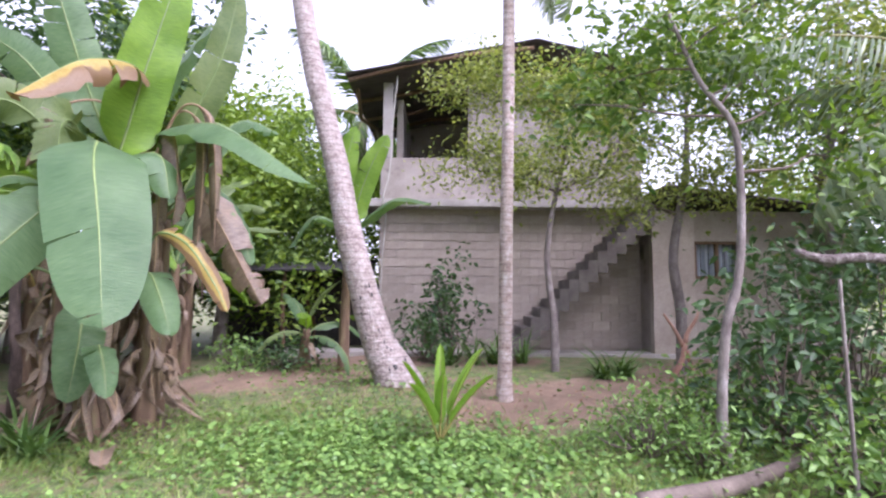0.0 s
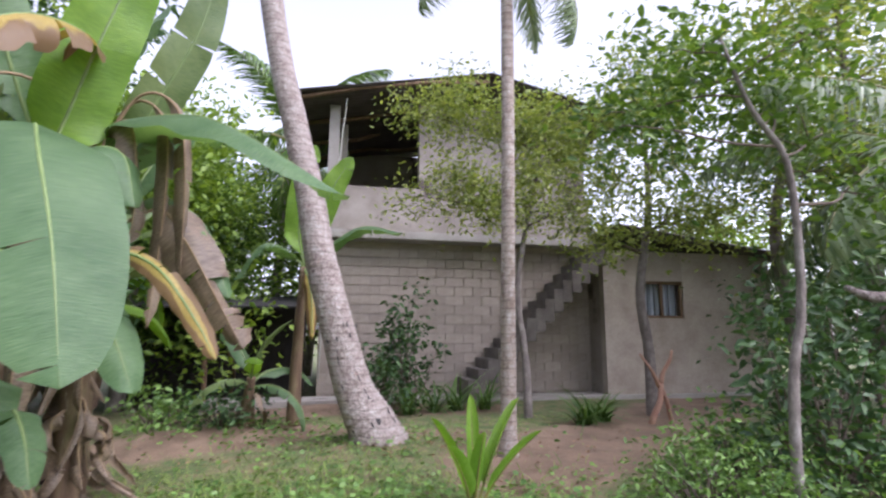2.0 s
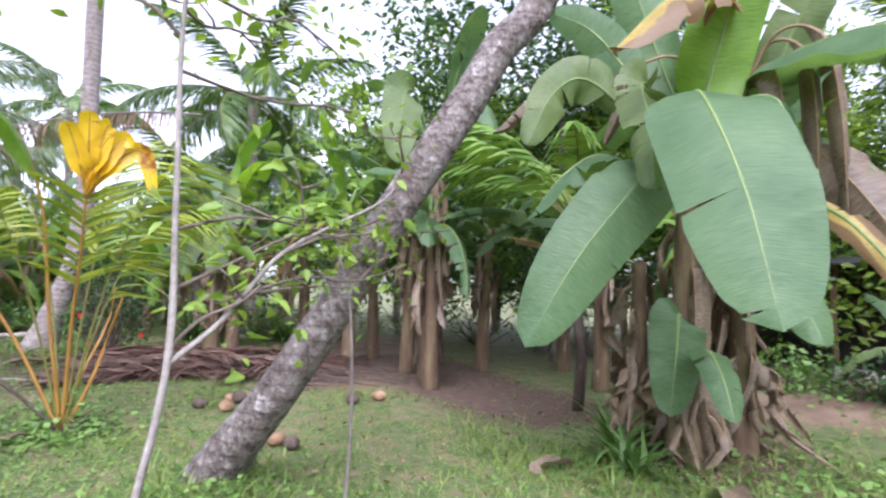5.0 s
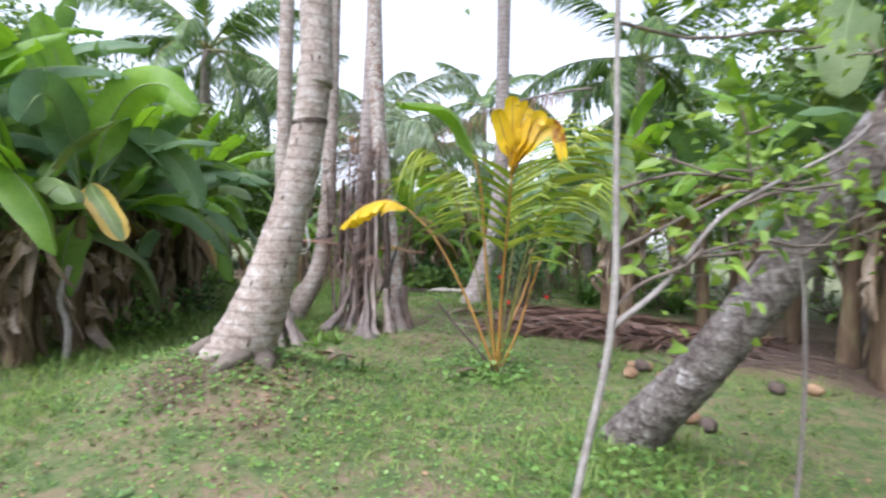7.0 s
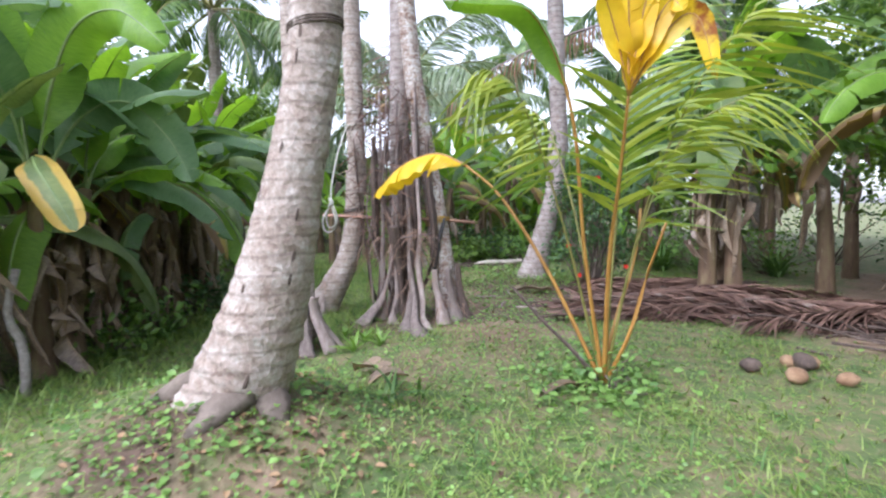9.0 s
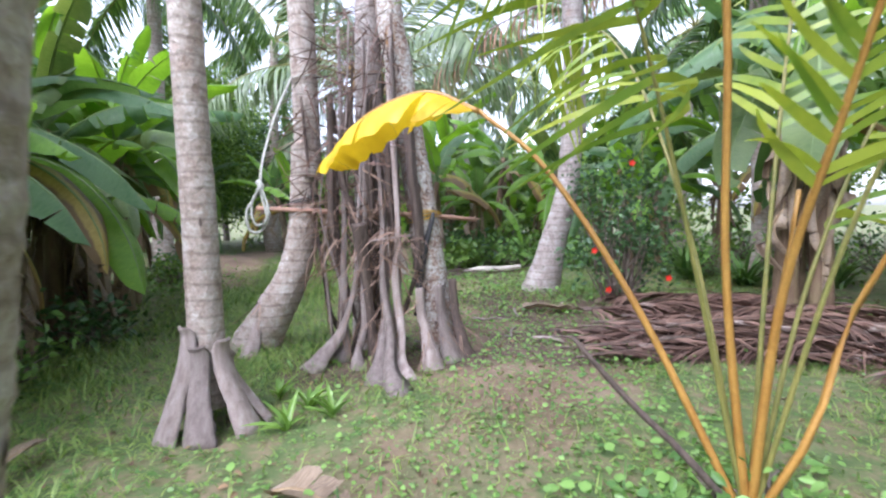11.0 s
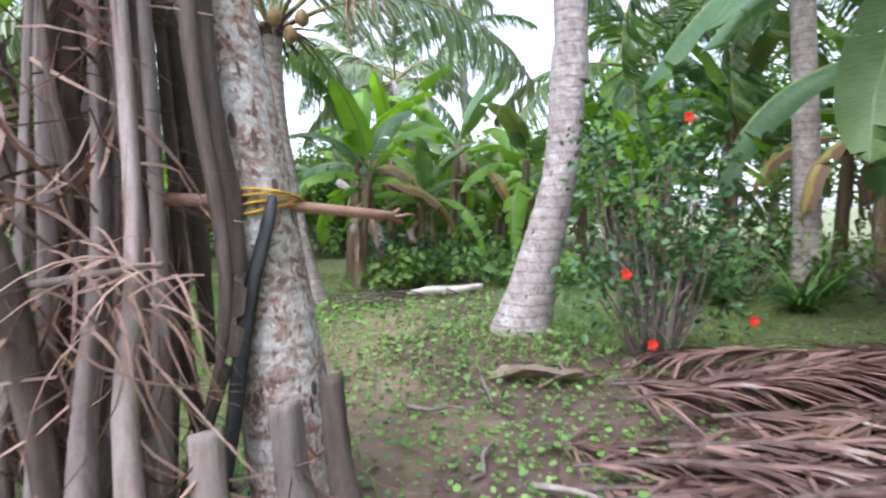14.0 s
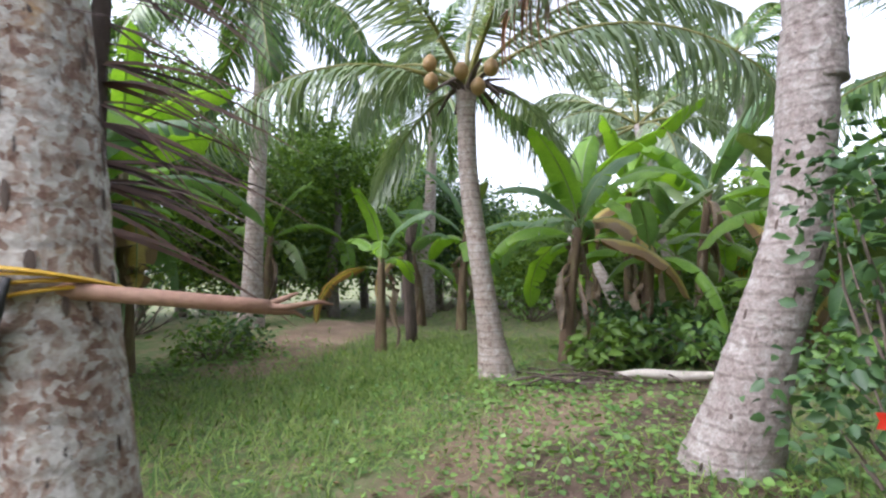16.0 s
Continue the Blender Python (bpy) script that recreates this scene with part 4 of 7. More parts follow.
    # blocks, each a piece of the wall
    r = np.random.default_rng(3)
    meshes = []
    for wdt in (0.392, 0.19):
        for k in range(2):
            bm = Geo()
            box(bm, 0, wdt, 0, 0.03, 0, 0.186, 0, 0.006)
            meshes.append(bm.mesh("block", ["block"], False))
    row = 0
    z = z0 + 0.012
    while z < 3.3:
        x = x0 + (0 if row % 2 else -0.2)
        while x < x1 - 0.05:
            a = max(x, x0)
            wdt = min(x + 0.392, x1) - a
            me = meshes[0] if wdt > 0.3 else meshes[2]
            ob = new("block", me)
            ob.parent = wall
            ob.location = (a, yw - 0.012 + r.uniform(-0.006, 0.004), z)
            ob.scale = (wdt / (0.392 if wdt > 0.3 else 0.19), 1, 1)
            x += 0.4
        row += 1
        z += 0.198
    # slab apron before the door side
    return h


house()


def apron():
    g = Geo()
    box(g, -3.4, 8.2, 10.9, 11.7, -0.1, 0.27, 0, 0.02)
    ob = part("concrete_apron", g, "slab", None, "", False)
    tagged(ob, "low raised concrete apron along the house wall", "apron", kind="structure")


apron()


def shed():
    s = thing("shed", "low open shed with a black sheet roof beside the house", "shed")
    for x, y in ((-5.6, 11.2), (-3.4, 11.2), (-5.6, 13.6), (-3.4, 13.6)):
        g = Geo()
        limb(g, (x, y, g1(x, y) - 0.05), (x, y, 1.95), 0.05, 0.045, int(x * 9 + y))
        part("post", g, "timber", s)
    g = Geo()
    vs = [(x, y, z) for x, y, z in ((-6.0, 10.8, 1.9), (-1.75, 10.8, 1.95), (-1.75, 14.0, 2.35), (-6.0, 14.0, 2.3))]
    g.add(vs + [(a, b, c + 0.03) for a, b, c in vs], [(3, 2, 1, 0), (4, 5, 6, 7), (0, 1, 5, 4), (1, 2, 6, 5), (2, 3, 7, 6), (3, 0, 4, 7)])
    part("roof", g, "charcoal", s, "", False)
    # shade inside the shed is put into this wall's dark colour
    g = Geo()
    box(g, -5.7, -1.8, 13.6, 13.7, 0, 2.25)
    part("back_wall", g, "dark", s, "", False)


shed()


# ---- coconut trunks by the path ----
def petiole(g, pts, widths, thick, out, seed=0, n=26, sides=14):
    """Butt of a palm leaf: a ribbed, cupped stalk, wide at its foot; out is the way its back faces."""
    q = smooth_path(pts, n)
    t = np.gradient(q, axis=0)
    t /= np.linalg.norm(t, axis=1)[:, None] + 1e-9
    o = np.array(tuple(out), dtype=float)
    r = np.random.default_rng(abs(seed))
    u = np.linspace(0, 1, n)
    w = np.interp(u, np.linspace(0, 1, len(widths)), widths)
    h = np.interp(u, np.linspace(0, 1, len(thick)), thick)
    a = np.linspace(0, 2 * np.pi, sides, endpoint=False)
    ribs = 1 + 0.1 * r.normal(size=sides)
    cup = r.uniform(0.25, 0.5)
    vs = []
    for i in range(n):
        s = np.cross(t[i], o)
        s /= np.linalg.norm(s) + 1e-9
        b = np.cross(s, t[i])
        k = ribs * (1 + 0.03 * r.normal(size=sides))
        vs += list(q[i] + (np.cos(a) * w[i] * k)[:, None] * s + (np.sin(a) * h[i] * k - cup * w[i] * np.cos(a) ** 2)[:, None] * b)
    fs = [(i * sides + j, i * sides + (j + 1) % sides, (i + 1) * sides + (j + 1) % sides, (i + 1) * sides + j) for i in range(n - 1) for j in range(sides)]
    fs += [tuple(range(sides))[::-1], tuple((n - 1) * sides + j for j in range(sides))]
    g.add(vs, fs)


def palm_a():
    p = thing("coconut_palm", "leaning grey coconut palm with a swollen scarred foot", "palm", "coconut palms")
    pts = [(-0.4, 7.05, -0.1), (-0.64, 7.08, 0.4), (-0.88, 7.1, 0.87), (-1.11, 7.1, 1.63), (-1.32, 7.1, 2.4), (-1.48, 7.1, 3.19), (-1.68, 7.1, 3.99), (-2.05, 7.1, 5.65), (-3.0, 7.1, 11.5)]
    palm_trunk(p, pts, [0.36, 0.29, 0.22, 0.19, 0.175, 0.16, 0.15, 0.14, 0.13], "bark_grey", 1, 0)
    g = Geo()
    holes(g, pts[:4], [0.37, 0.3, 0.24, 0.21], 60, 4)
    tagged(part("scar", g, "rubber", p, "dark pits in the bark"), kind="stuff")
    crown(p, (-3.0, 7.1, 11.5), 10, "big", 11)


def palm_pole():
    p = thing("areca_palm", "slender straight pale areca palm", "palm", "areca palms")
    palm_trunk(p, [(0.75, 6.45, 0.05), (0.76, 6.45, 0.5), (0.78, 6.45, 2), (0.81, 6.45, 3.8), (0.83, 6.45, 6.5)], [0.12, 0.085, 0.08, 0.075, 0.07], "bark_pale", 2, 0, ring=0.11, flare=0.03)
    crown(p, (0.83, 6.45, 6.5), 8, "grey", 12, scale=0.6)


def palm_b():
    p = thing("leaning_palm", "steeply leaning palm trunk mottled dark and white", "palm", "coconut palms")
    pts = [(-5.42, 2.14, -0.12), (-5.04, 2.24, 0.32), (-4.76, 2.36, 0.68), (-4.46, 2.6, 1.28), (-4.25, 2.78, 1.77), (-4.02, 3.03, 2.34), (-3.85, 3.26, 2.85), (-3.5, 3.75, 4.2), (-3.0, 4.8, 10.5)]
    palm_trunk(p, pts, [0.19, 0.15, 0.13, 0.122, 0.118, 0.115, 0.112, 0.11, 0.1], "bark_dark", 3, 0, ring=0.06)
    crown(p, (-3.0, 4.8, 10.5), 8, "big", 13)


def palm_c():
    p = thing("coconut_palm", "stout curved coconut palm with ringed bark on a root mound", "palm", "coconut palms")
    pts = [(-6.1, -0.86, 0.02), (-6.1, -0.66, 0.4), (-6.1, -0.52, 0.75), (-6.1, -0.43, 1.05), (-6.1, -0.33, 1.47), (-6.1, -0.25, 1.82), (-6.1, -0.19, 2.2), (-6.1, -0.16, 2.7), (-6.1, -0.18, 3.4), (-6.1, -0.6, 12.0)]
    rad = [0.34, 0.25, 0.215, 0.185, 0.145, 0.132, 0.13, 0.13, 0.128, 0.11]
    palm_trunk(p, pts, rad, "bark_pale", 5, 44, ring=0.08, flare=0.03)
    g = Geo()
    for k in range(3):
        tube(g, [(-6.1 + 0.137 * math.cos(a), -0.185 + 0.137 * math.sin(a), 2.22 + 0.014 * k + 0.02 * math.sin(a)) for a in np.linspace(0, 6.4, 24)], [0.005, 0.005], 5)
    part("wire", g, "husk_dark", p, "wire bound round the trunk")
    for k, (a, b, c, r0) in enumerate((((-6.05, -0.7, 0.5), (-6.03, -0.92, 0.42), (-6.0, -1.16, 0.3), 0.12), ((-5.95, -0.6, 0.42), (-5.82, -0.66, 0.38), (-5.68, -0.74, 0.3), 0.11), ((-6.05, -0.5, 0.42), (-5.95, -0.42, 0.36), (-5.85, -0.36, 0.22), 0.1),)):
        g = Geo()
        tube(g, smooth_path([a, b, c], 14), [r0, r0 * 0.75, r0 * 0.3], 10, 0, 0.18, 0.8, k)
        part("root", g, "log", p, "dark spreading root")
    crown(p, (-6.1, -0.6, 12.0), 6, "big", 14)


def palm_c2():
    p = thing("areca_palm", "slim pale areca trunk with a dry split sheath round its foot", "palm", "areca palms")
    cx, cy = -8.44, -0.94
    palm_trunk(p, [(cx, cy, 0.1), (cx, cy, 0.6), (cx, cy - 0.01, 1.4), (cx, cy - 0.03, 2.4), (cx, cy - 0.1, 9)], [0.11, 0.102, 0.096, 0.09, 0.07], "bark_pale", 6, 4, ring=0.16, depth=0.02, wobble=0.012)
    r = np.random.default_rng(4)
    c = Vector((cx, cy, 0))
    gzz = g1(cx, cy)
    for k in range(6):
        a = k * 1.05 + r.normal(0, 0.15)
        d, e = Vector((math.cos(a), math.sin(a), 0)), Vector((-math.sin(a), math.cos(a), 0))
        h = 0.5 + r.uniform(-0.14, 0.1)
        sway = e * r.normal(0, 0.05)
        pts = [c + d * 0.15 + Vector((0, 0, h)), c + d * 0.13 + Vector((0, 0, h * 0.9)), c + d * 0.15 + Vector((0, 0, h * 0.65)), c + d * 0.22 + sway * 0.4 + Vector((0, 0, h * 0.35)), c + d * 0.34 + sway + Vector((0, 0, gzz - 0.01))]
        g = Geo()
        petiole(g, pts, [0.05, 0.07, 0.075, 0.075, 0.11], [0.01, 0.014, 0.02, 0.024, 0.018], d, 40 + k)
        part("dry_sheath", g, "husk", p, "split grey leaf sheath")
    crown(p, (cx, cy - 0.1, 9), 5, "grey", 15, scale=0.6)


def palm_d():
    p = thing("coconut_palm", "pale coconut palm with a bent mottled foot, wire tied round it", "palm", "coconut palms")
    pts = [(-9.9, -1.3, -0.2), (-9.9, -1.12, 0.12), (-9.9, -0.98, 0.36), (-9.9, -0.8, 0.68), (-9.9, -0.71, 1.03), (-9.9, -0.68, 1.35), (-9.9, -0.66, 1.82), (-9.9, -0.64, 2.44), (-9.9, -0.8, 12.5)]
    palm_trunk(p, pts, [0.22, 0.2, 0.17, 0.14, 0.12, 0.115, 0.11, 0.11, 0.1], "bark_pale", 7, 10, ring=0.09)
    g = Geo()
    for k in range(2):
        tube(g, [(-9.9 + 0.135 * math.cos(a), -0.68 + 0.135 * math.sin(a), 1.33 + 0.018 * k + 0.03 * math.sin(a)) for a in np.linspace(0, 6.4, 24)], [0.006, 0.006], 5)
    part("wire", g, "rubber", p, "black wire tie")
    crown(p, (-9.9, -0.8, 12.5), 6, "big", 16)


def palm_t():
    p = thing("coconut_palm", "thick coconut palm with white and orange lichen bark", "palm", "coconut palms")
    pts = [(-9.97, 0.5, -0.05), (-9.96, 0.43, 0.4), (-9.95, 0.39, 0.77), (-9.935, 0.345, 1.15), (-9.93, 0.3, 1.5), (-9.93, 0.25, 1.81), (-9.92, 0.16, 2.45), (-9.9, 0.0, 4), (-9.83, -0.5, 12)]
    palm_trunk(p, pts, [0.19, 0.155, 0.14, 0.13, 0.125, 0.12, 0.115, 0.11, 0.1], "bark_lichen", 8, 60, ring=0.1, depth=0.022, wobble=0.012, sides=28)
    crown(p, (-9.83, -0.5, 12), 6, "big", 17)
    return p


def palm_e():
    p = thing("coconut_palm", "grey coconut palm curving up from a flared foot", "palm", "coconut palms")
    pts = [(-12.65, 1.9, -0.1), (-12.64, 2.0, 0.2), (-12.63, 2.07, 0.45), (-12.62, 2.15, 0.8), (-12.6, 2.27, 1.23), (-12.6, 2.36, 1.67), (-12.6, 2.42, 2.55), (-12.6, 2.43, 3.0), (-12.6, 2.2, 11.5)]
    palm_trunk(p, pts, [0.28, 0.245, 0.21, 0.175, 0.158, 0.15, 0.147, 0.143, 0.12], "bark_grey", 9, 34, ring=0.1, depth=0.028)
    crown(p, (-12.6, 2.2, 11.5), 9, "big", 18)


def palm_f():
    p = thing("coconut_palm", "short coconut palm bearing brown nuts under its crown", "palm", "coconut palms")
    pts = [(-15.1, -0.16, -0.05), (-15.1, -0.2, 0.2), (-15.1, -0.25, 0.5), (-15.1, -0.34, 1.12), (-15.1, -0.44, 1.8), (-15.1, -0.52, 2.49), (-15.1, -0.54, 3.16), (-15.1, -0.54, 3.5)]
    palm_trunk(p, pts, [0.24, 0.2, 0.155, 0.125, 0.12, 0.115, 0.11, 0.13], "bark_pale", 10, 0, ring=0.1)
    crown(p, (-15.1, -0.54, 3.5), 12, "arch", 19, elev=(84, 12), scale=1.05)
    for k, (dy, dz) in enumerate(((-0.38, 0.28), (0.42, 0.08), (0.28, -0.14), (-0.28, -0.02), (0.12, 0.02))):
        coconut(p, (-14.85 + 0.06 * k, -0.54 + dy, 3.5 + dz), 0.088, "nut_green", k)
    r = np.random.default_rng(2)
    for k in range(18):
        a = r.uniform(0, 6.28)
        g = Geo()
        o = Vector((-15.1, -0.54, 3.3))
        d = Vector((math.cos(a), math.sin(a), 0))
        tube(g, smooth_path([o, o + d * 0.2 + Vector((0, 0, 0.25)), o + d * 0.55 + Vector((0, 0, 0.4 - 0.5 * r.random()))], 9), [0.07, 0.045, 0.016], 6, 0, 0.1, 0.5, k)
        part("dry_stalk", g, "husk_dark", p)


palm_a()
palm_pole()
palm_b()
palm_c()
palm_c2()
palm_d()
palm_t()
palm_e()
palm_f()


def far_palm(x, y, h, lean, seed, r=0.13, key="big", n=13, scale=1.0, bark="bark_grey", label="tall coconut palm with grey trunk and drooping crown"):
    p = thing("coconut_palm", label, "palm", "coconut palms")
    z = g1(x, y) - 0.05
    pts = [(x, y, z), (x + lean[0] * 0.12, y + lean[1] * 0.12, z + h * 0.15), (x + lean[0] * 0.5, y + lean[1] * 0.5, z + h * 0.55), (x + lean[0], y + lean[1], z + h)]
    palm_trunk(p, pts, [r * 1.7, r * 1.15, r, r * 0.85], bark, seed, 0, ring=0.12, sides=12)
    crown(p, (x + lean[0], y + lean[1], z + h), n, key, seed + 60, scale=scale)


far_palm(-10.0, -0.15, 12.5, (0.1, 0.25), 21, 0.1, n=6, label="coconut palm behind a heap of dry fronds")
far_palm(-16.5, -5.2, 6.2, (-0.4, -0.1), 22, 0.15, n=17, bark="bark_pale", label="coconut palm with a pale swollen foot by the lane")
far_palm(-23.5, -4.9, 7.0, (0.2, 0.3), 23, 0.16, bark="bark_pale")
far_palm(-18.5, 6.5, 4.0, (0.5, -0.8), 24, 0.13)
far_palm(-14.2, 6.2, 6.0, (-0.1, -0.2), 25, 0.14, bark="bark_pale")
far_palm(-20.5, 2.0, 4.6, (-1.0, -0.8), 26, 0.12, key="grey")
far_palm(-26, -1.5, 6.5, (-1.0, 1.5), 27, 0.15, key="grey")
far_palm(-17.0, 8.5, 5.5, (0.3, -0.3), 28, 0.13)
far_palm(-24, 9.5, 7.5, (0.4, 0.3), 29, 0.15)
far_palm(-29, 4.5, 8.5, (0.5, -0.5), 30, 0.16)
far_palm(-13.5, 11.5, 4.5, (0.5, -0.5), 31, 0.14, key="grey")
far_palm(-8.5, 13.0, 6.5, (0.5, 0.0), 33, 0.14)
far_palm(6.8, 6.2, 3.4, (-0.4, -0.6), 34, 0.12, key="grey", label="young coconut palm whose fronds hang over the fence")
def fence_frond():
    f = thing("palm_frond", "grey-green palm frond arching over the fence, leaflets hanging", "frond")
    r = np.random.default_rng(88)
    q = smooth_path([(6.4, 5.6, 3.4), (5.4, 5.1, 3.85), (4.2, 4.8, 3.95), (3.2, 4.65, 3.88), (2.6, 4.6, 3.7)], 60)
    t, sd, up = frames_along(q)
    g = Geo()
    tube(g, q, [0.03, 0.022, 0.016, 0.01, 0.004], 7)
    part("stalk", g, "rachis", f)
    ps, al, ups, sz = [], [], [], []
    for side in (-1, 1):
        for j in range(62):
            i = min(59, 10 + int(49 * j / 61))
            ps.append(q[i])
            al.append(t[i] * 0.8 + side * sd[i] * 0.6 + np.array([0, 0, -0.75 + r.normal(0, 0.12)]))
            ups.append(up[i] + side * sd[i] * 0.4 + r.normal(0, 0.15, 3))
            sz.append(r.uniform(0.55, 0.8) * (1 - 0.5 * max(0, j - 48) / 13))
    me = soup("leaflet", [scatter(strip_template(1.0, 0.45, 5), ps, al, ups, sz, np.full(len(sz), 0.03))], "frond_grey")
    tagged(new("leaflet", me), kind="stuff").parent = f


fence_frond()
far_palm(-3.0, 16.5, 7.0, (0.5, -0.5), 35, 0.14)


# ---- hero banana clump ----
def banana_clump():
    c = thing("banana_clump", "clump of banana plants with huge green, tattered and withered leaves", "banana plant", "banana plants")
    for x, y, h, r0, s in ((-3.3, 5.0, 2.5, 0.12, 1), (-3.5, 5.5, 2.7, 0.11, 2), (-3.05, 5.45, 2.3, 0.1, 3), (-3.75, 5.1, 1.6, 0.09, 4), (-3.15, 5.8, 2.2, 0.1, 5)):
        banana_stem(c, x, y, h, r0, (0.05, -0.05), s)
        dry_skirt(c, x, y, (0.5, h), 9, 40 + s, (0.5, 1.1))
        dry_skirt(c, x, y, (0.35, 0.9), 6, 50 + s, (0.35, 0.8), (0.08, 0.18), 0.17)
    L = add_leaf
    V = Vector
    top = V((-3.3, 5.0, 2.5))
    L(c, [top, V((-3.05, 4.5, 2.78)), V((-2.78, 4.05, 2.5)), V((-2.5, 3.75, 1.9)), V((-2.3, 3.55, 1.22))], 0.74, "fresh", face=(-0.7, 0.4, 1.6), droop=8, tear=0.1, seed=1, petiole=0.3, wave=0.012)
    L(c, [V((-3.5, 5.1, 2.3)), V((-3.45, 4.6, 2.35)), V((-3.4, 4.35, 2.15)), V((-3.65, 4.0, 1.6)), V((-3.9, 3.75, 0.97))], 0.6, "fresh", face=(-1.4, 0.8, 1.6), droop=8, tear=0.1, seed=2, petiole=0.25, wave=0.012)
    L(c, [top, V((-3.15, 5.0, 2.95)), V((-2.95, 4.9, 3.5)), V((-2.75, 4.85, 4.1)), V((-2.55, 4.8, 4.7))], 0.55, "young", face=(-0.8, 0.4, 2.0), droop=12, tear=0.05, seed=3, petiole=0.12)
    L(c, [V((-3.15, 5.5, 2.6)), V((-2.87, 5.3, 3.1)), V((-2.3, 4.85, 3.08)), V((-1.82, 4.5, 2.86)), V((-1.05, 4.2, 2.34))], 0.55, "fresh", roll=-10, droop=30, tear=0.15, seed=4, petiole=0.15)
    L(c, [V((-3.3, 5.1, 2.7)), V((-3.1, 5.0, 3.5)), V((-2.97, 4.8, 3.62)), V((-3.1, 4.3, 3.45)), V((-3.32, 3.85, 2.95))], 0.5, "yellow", roll=10, droop=45, tear=0.4, seed=5, petiole=0.35, crumple=0.08)
    L(c, [V((-3.5, 5.2, 2.6)), V((-3.55, 4.9, 3.05)), V((-3.5, 4.65, 3.0)), V((-3.3, 4.35, 2.6)), V((-3.15, 4.12, 2.05))], 0.44, "worn", face=(-0.8, 0.4, 1.6), droop=12, tear=0.95, seed=6, petiole=0.25, n=40, crumple=0.03)
    L(c, [V((-3.0, 5.4, 2.2)), V((-2.55, 5.3, 2.45)), V((-2.3, 5.25, 2.2)), V((-2.0, 5.2, 1.7)), V((-1.8, 5.2, 1.35))], 0.46, "dry", face=(-0.6, 0.4, 2.5), droop=25, tear=0.5, seed=7, petiole=0.25, crumple=0.14)
    L(c, [V((-3.0, 5.2, 1.8)), V((-2.6, 4.7, 2.0)), V((-2.28, 4.6, 1.9)), V((-2.0, 4.55, 1.55)), V((-1.85, 4.5, 1.3))], 0.18, "yellow", face=(-0.6, 0.4, 2.2), droop=20, tear=0.4, seed=8, petiole=0.25, crumple=0.08)
    L(c, [V((-3.3, 5.0, 1.1)), V((-3.25, 4.75, 1.22)), V((-3.24, 4.68, 0.95)), V((-3.26, 4.62, 0.5))], 0.4, "fresh", face=(-0.8, 0.4, 1.4), droop=12, tear=0.1, seed=9, petiole=0.2)
    L(c, [V((-3.1, 5.2, 1.5)), V((-2.75, 4.85, 1.65)), V((-2.5, 4.6, 1.45)), V((-2.3, 4.45, 1.1))], 0.34, "fresh", roll=-20, droop=20, tear=0.1, seed=10, petiole=0.2)
    L(c, [V((-3.6, 5.4, 2.6)), V((-4.0, 5.2, 3.3)), V((-4.5, 4.9, 3.4)), V((-5.0, 4.6, 2.9))], 0.45, "dry", droop=45, tear=0.5, seed=11)
    L(c, [V((-3.4, 5.6, 2.7)), V((-3.3, 5.8, 3.6)), V((-3.1, 6.0, 4.3)), V((-2.9, 6.2, 4.8))], 0.5, "fresh", roll=15, droop=20, tear=0.3, seed=12)
    L(c, [V((-3.1, 5.8, 2.3)), V((-2.8, 6.1, 3.2)), V((-2.5, 6.3, 3.6)), V((-2.1, 6.5, 3.5))], 0.45, "fresh", roll=-10, droop=30, tear=0.3, seed=13)
    L(c, [V((-3.5, 5.5, 2.6)), V((-4.0, 5.8, 3.2)), V((-4.5, 6.0, 3.2)), V((-5.0, 6.2, 2.7))], 0.5, "fresh", droop=25, tear=0.3, seed=14)
    L(c, [V((-3.1, 5.3, 2.4)), V((-2.9, 4.9, 2.75)), V((-2.6, 4.7, 2.7)), V((-2.45, 4.6, 2.3))], 0.4, "fresh", droop=30, tear=0.2, seed=15)
    L(c, [V((-3.7, 5.1, 1.6)), V((-4.0, 4.8, 1.75)), V((-4.2, 4.6, 1.6)), V((-4.35, 4.5, 1.2))], 0.3, "fresh", droop=20, tear=0.1, seed=16)
    L(c, [V((-3.2, 4.95, 0.9)), V((-3.0, 4.6, 1.0)), V((-2.85, 4.45, 0.85)), V((-2.75, 4.35, 0.6))], 0.26, "fresh", droop=15, tear=0.1, seed=17)
    L(c, [V((-3.0, 5.45, 2.3)), V((-2.85, 5.15, 2.5)), V((-2.8, 5.05, 2.0)), V((-2.78, 5.0, 1.3))], 0.3, "dry", droop=60, tear=0.6, seed=18, crumple=0.08)
    L(c, [V((-3.4, 5.5, 2.7)), V((-3.3, 5.4, 3.4)), V((-3.05, 5.3, 4.0)), V((-2.75, 5.2, 4.6))], 0.45, "worn", face=(-0.8, 0.4, 2.0), droop=10, tear=0.7, seed=21)
    L(c, [V((-3.5, 5.3, 2.6)), V((-3.8, 5.0, 3.3)), V((-4.05, 4.8, 3.7)), V((-4.35, 4.6, 3.9))], 0.4, "fresh", face=(-1.0, 0.6, 2.0), droop=15, tear=0.3, seed=22)
    L(c, [V((-3.1, 5.6, 2.5)), V((-2.8, 5.6, 3.1)), V((-2.5, 5.5, 3.3)), V((-2.1, 5.4, 3.1))], 0.4, "fresh", droop=35, tear=0.3, seed=23)
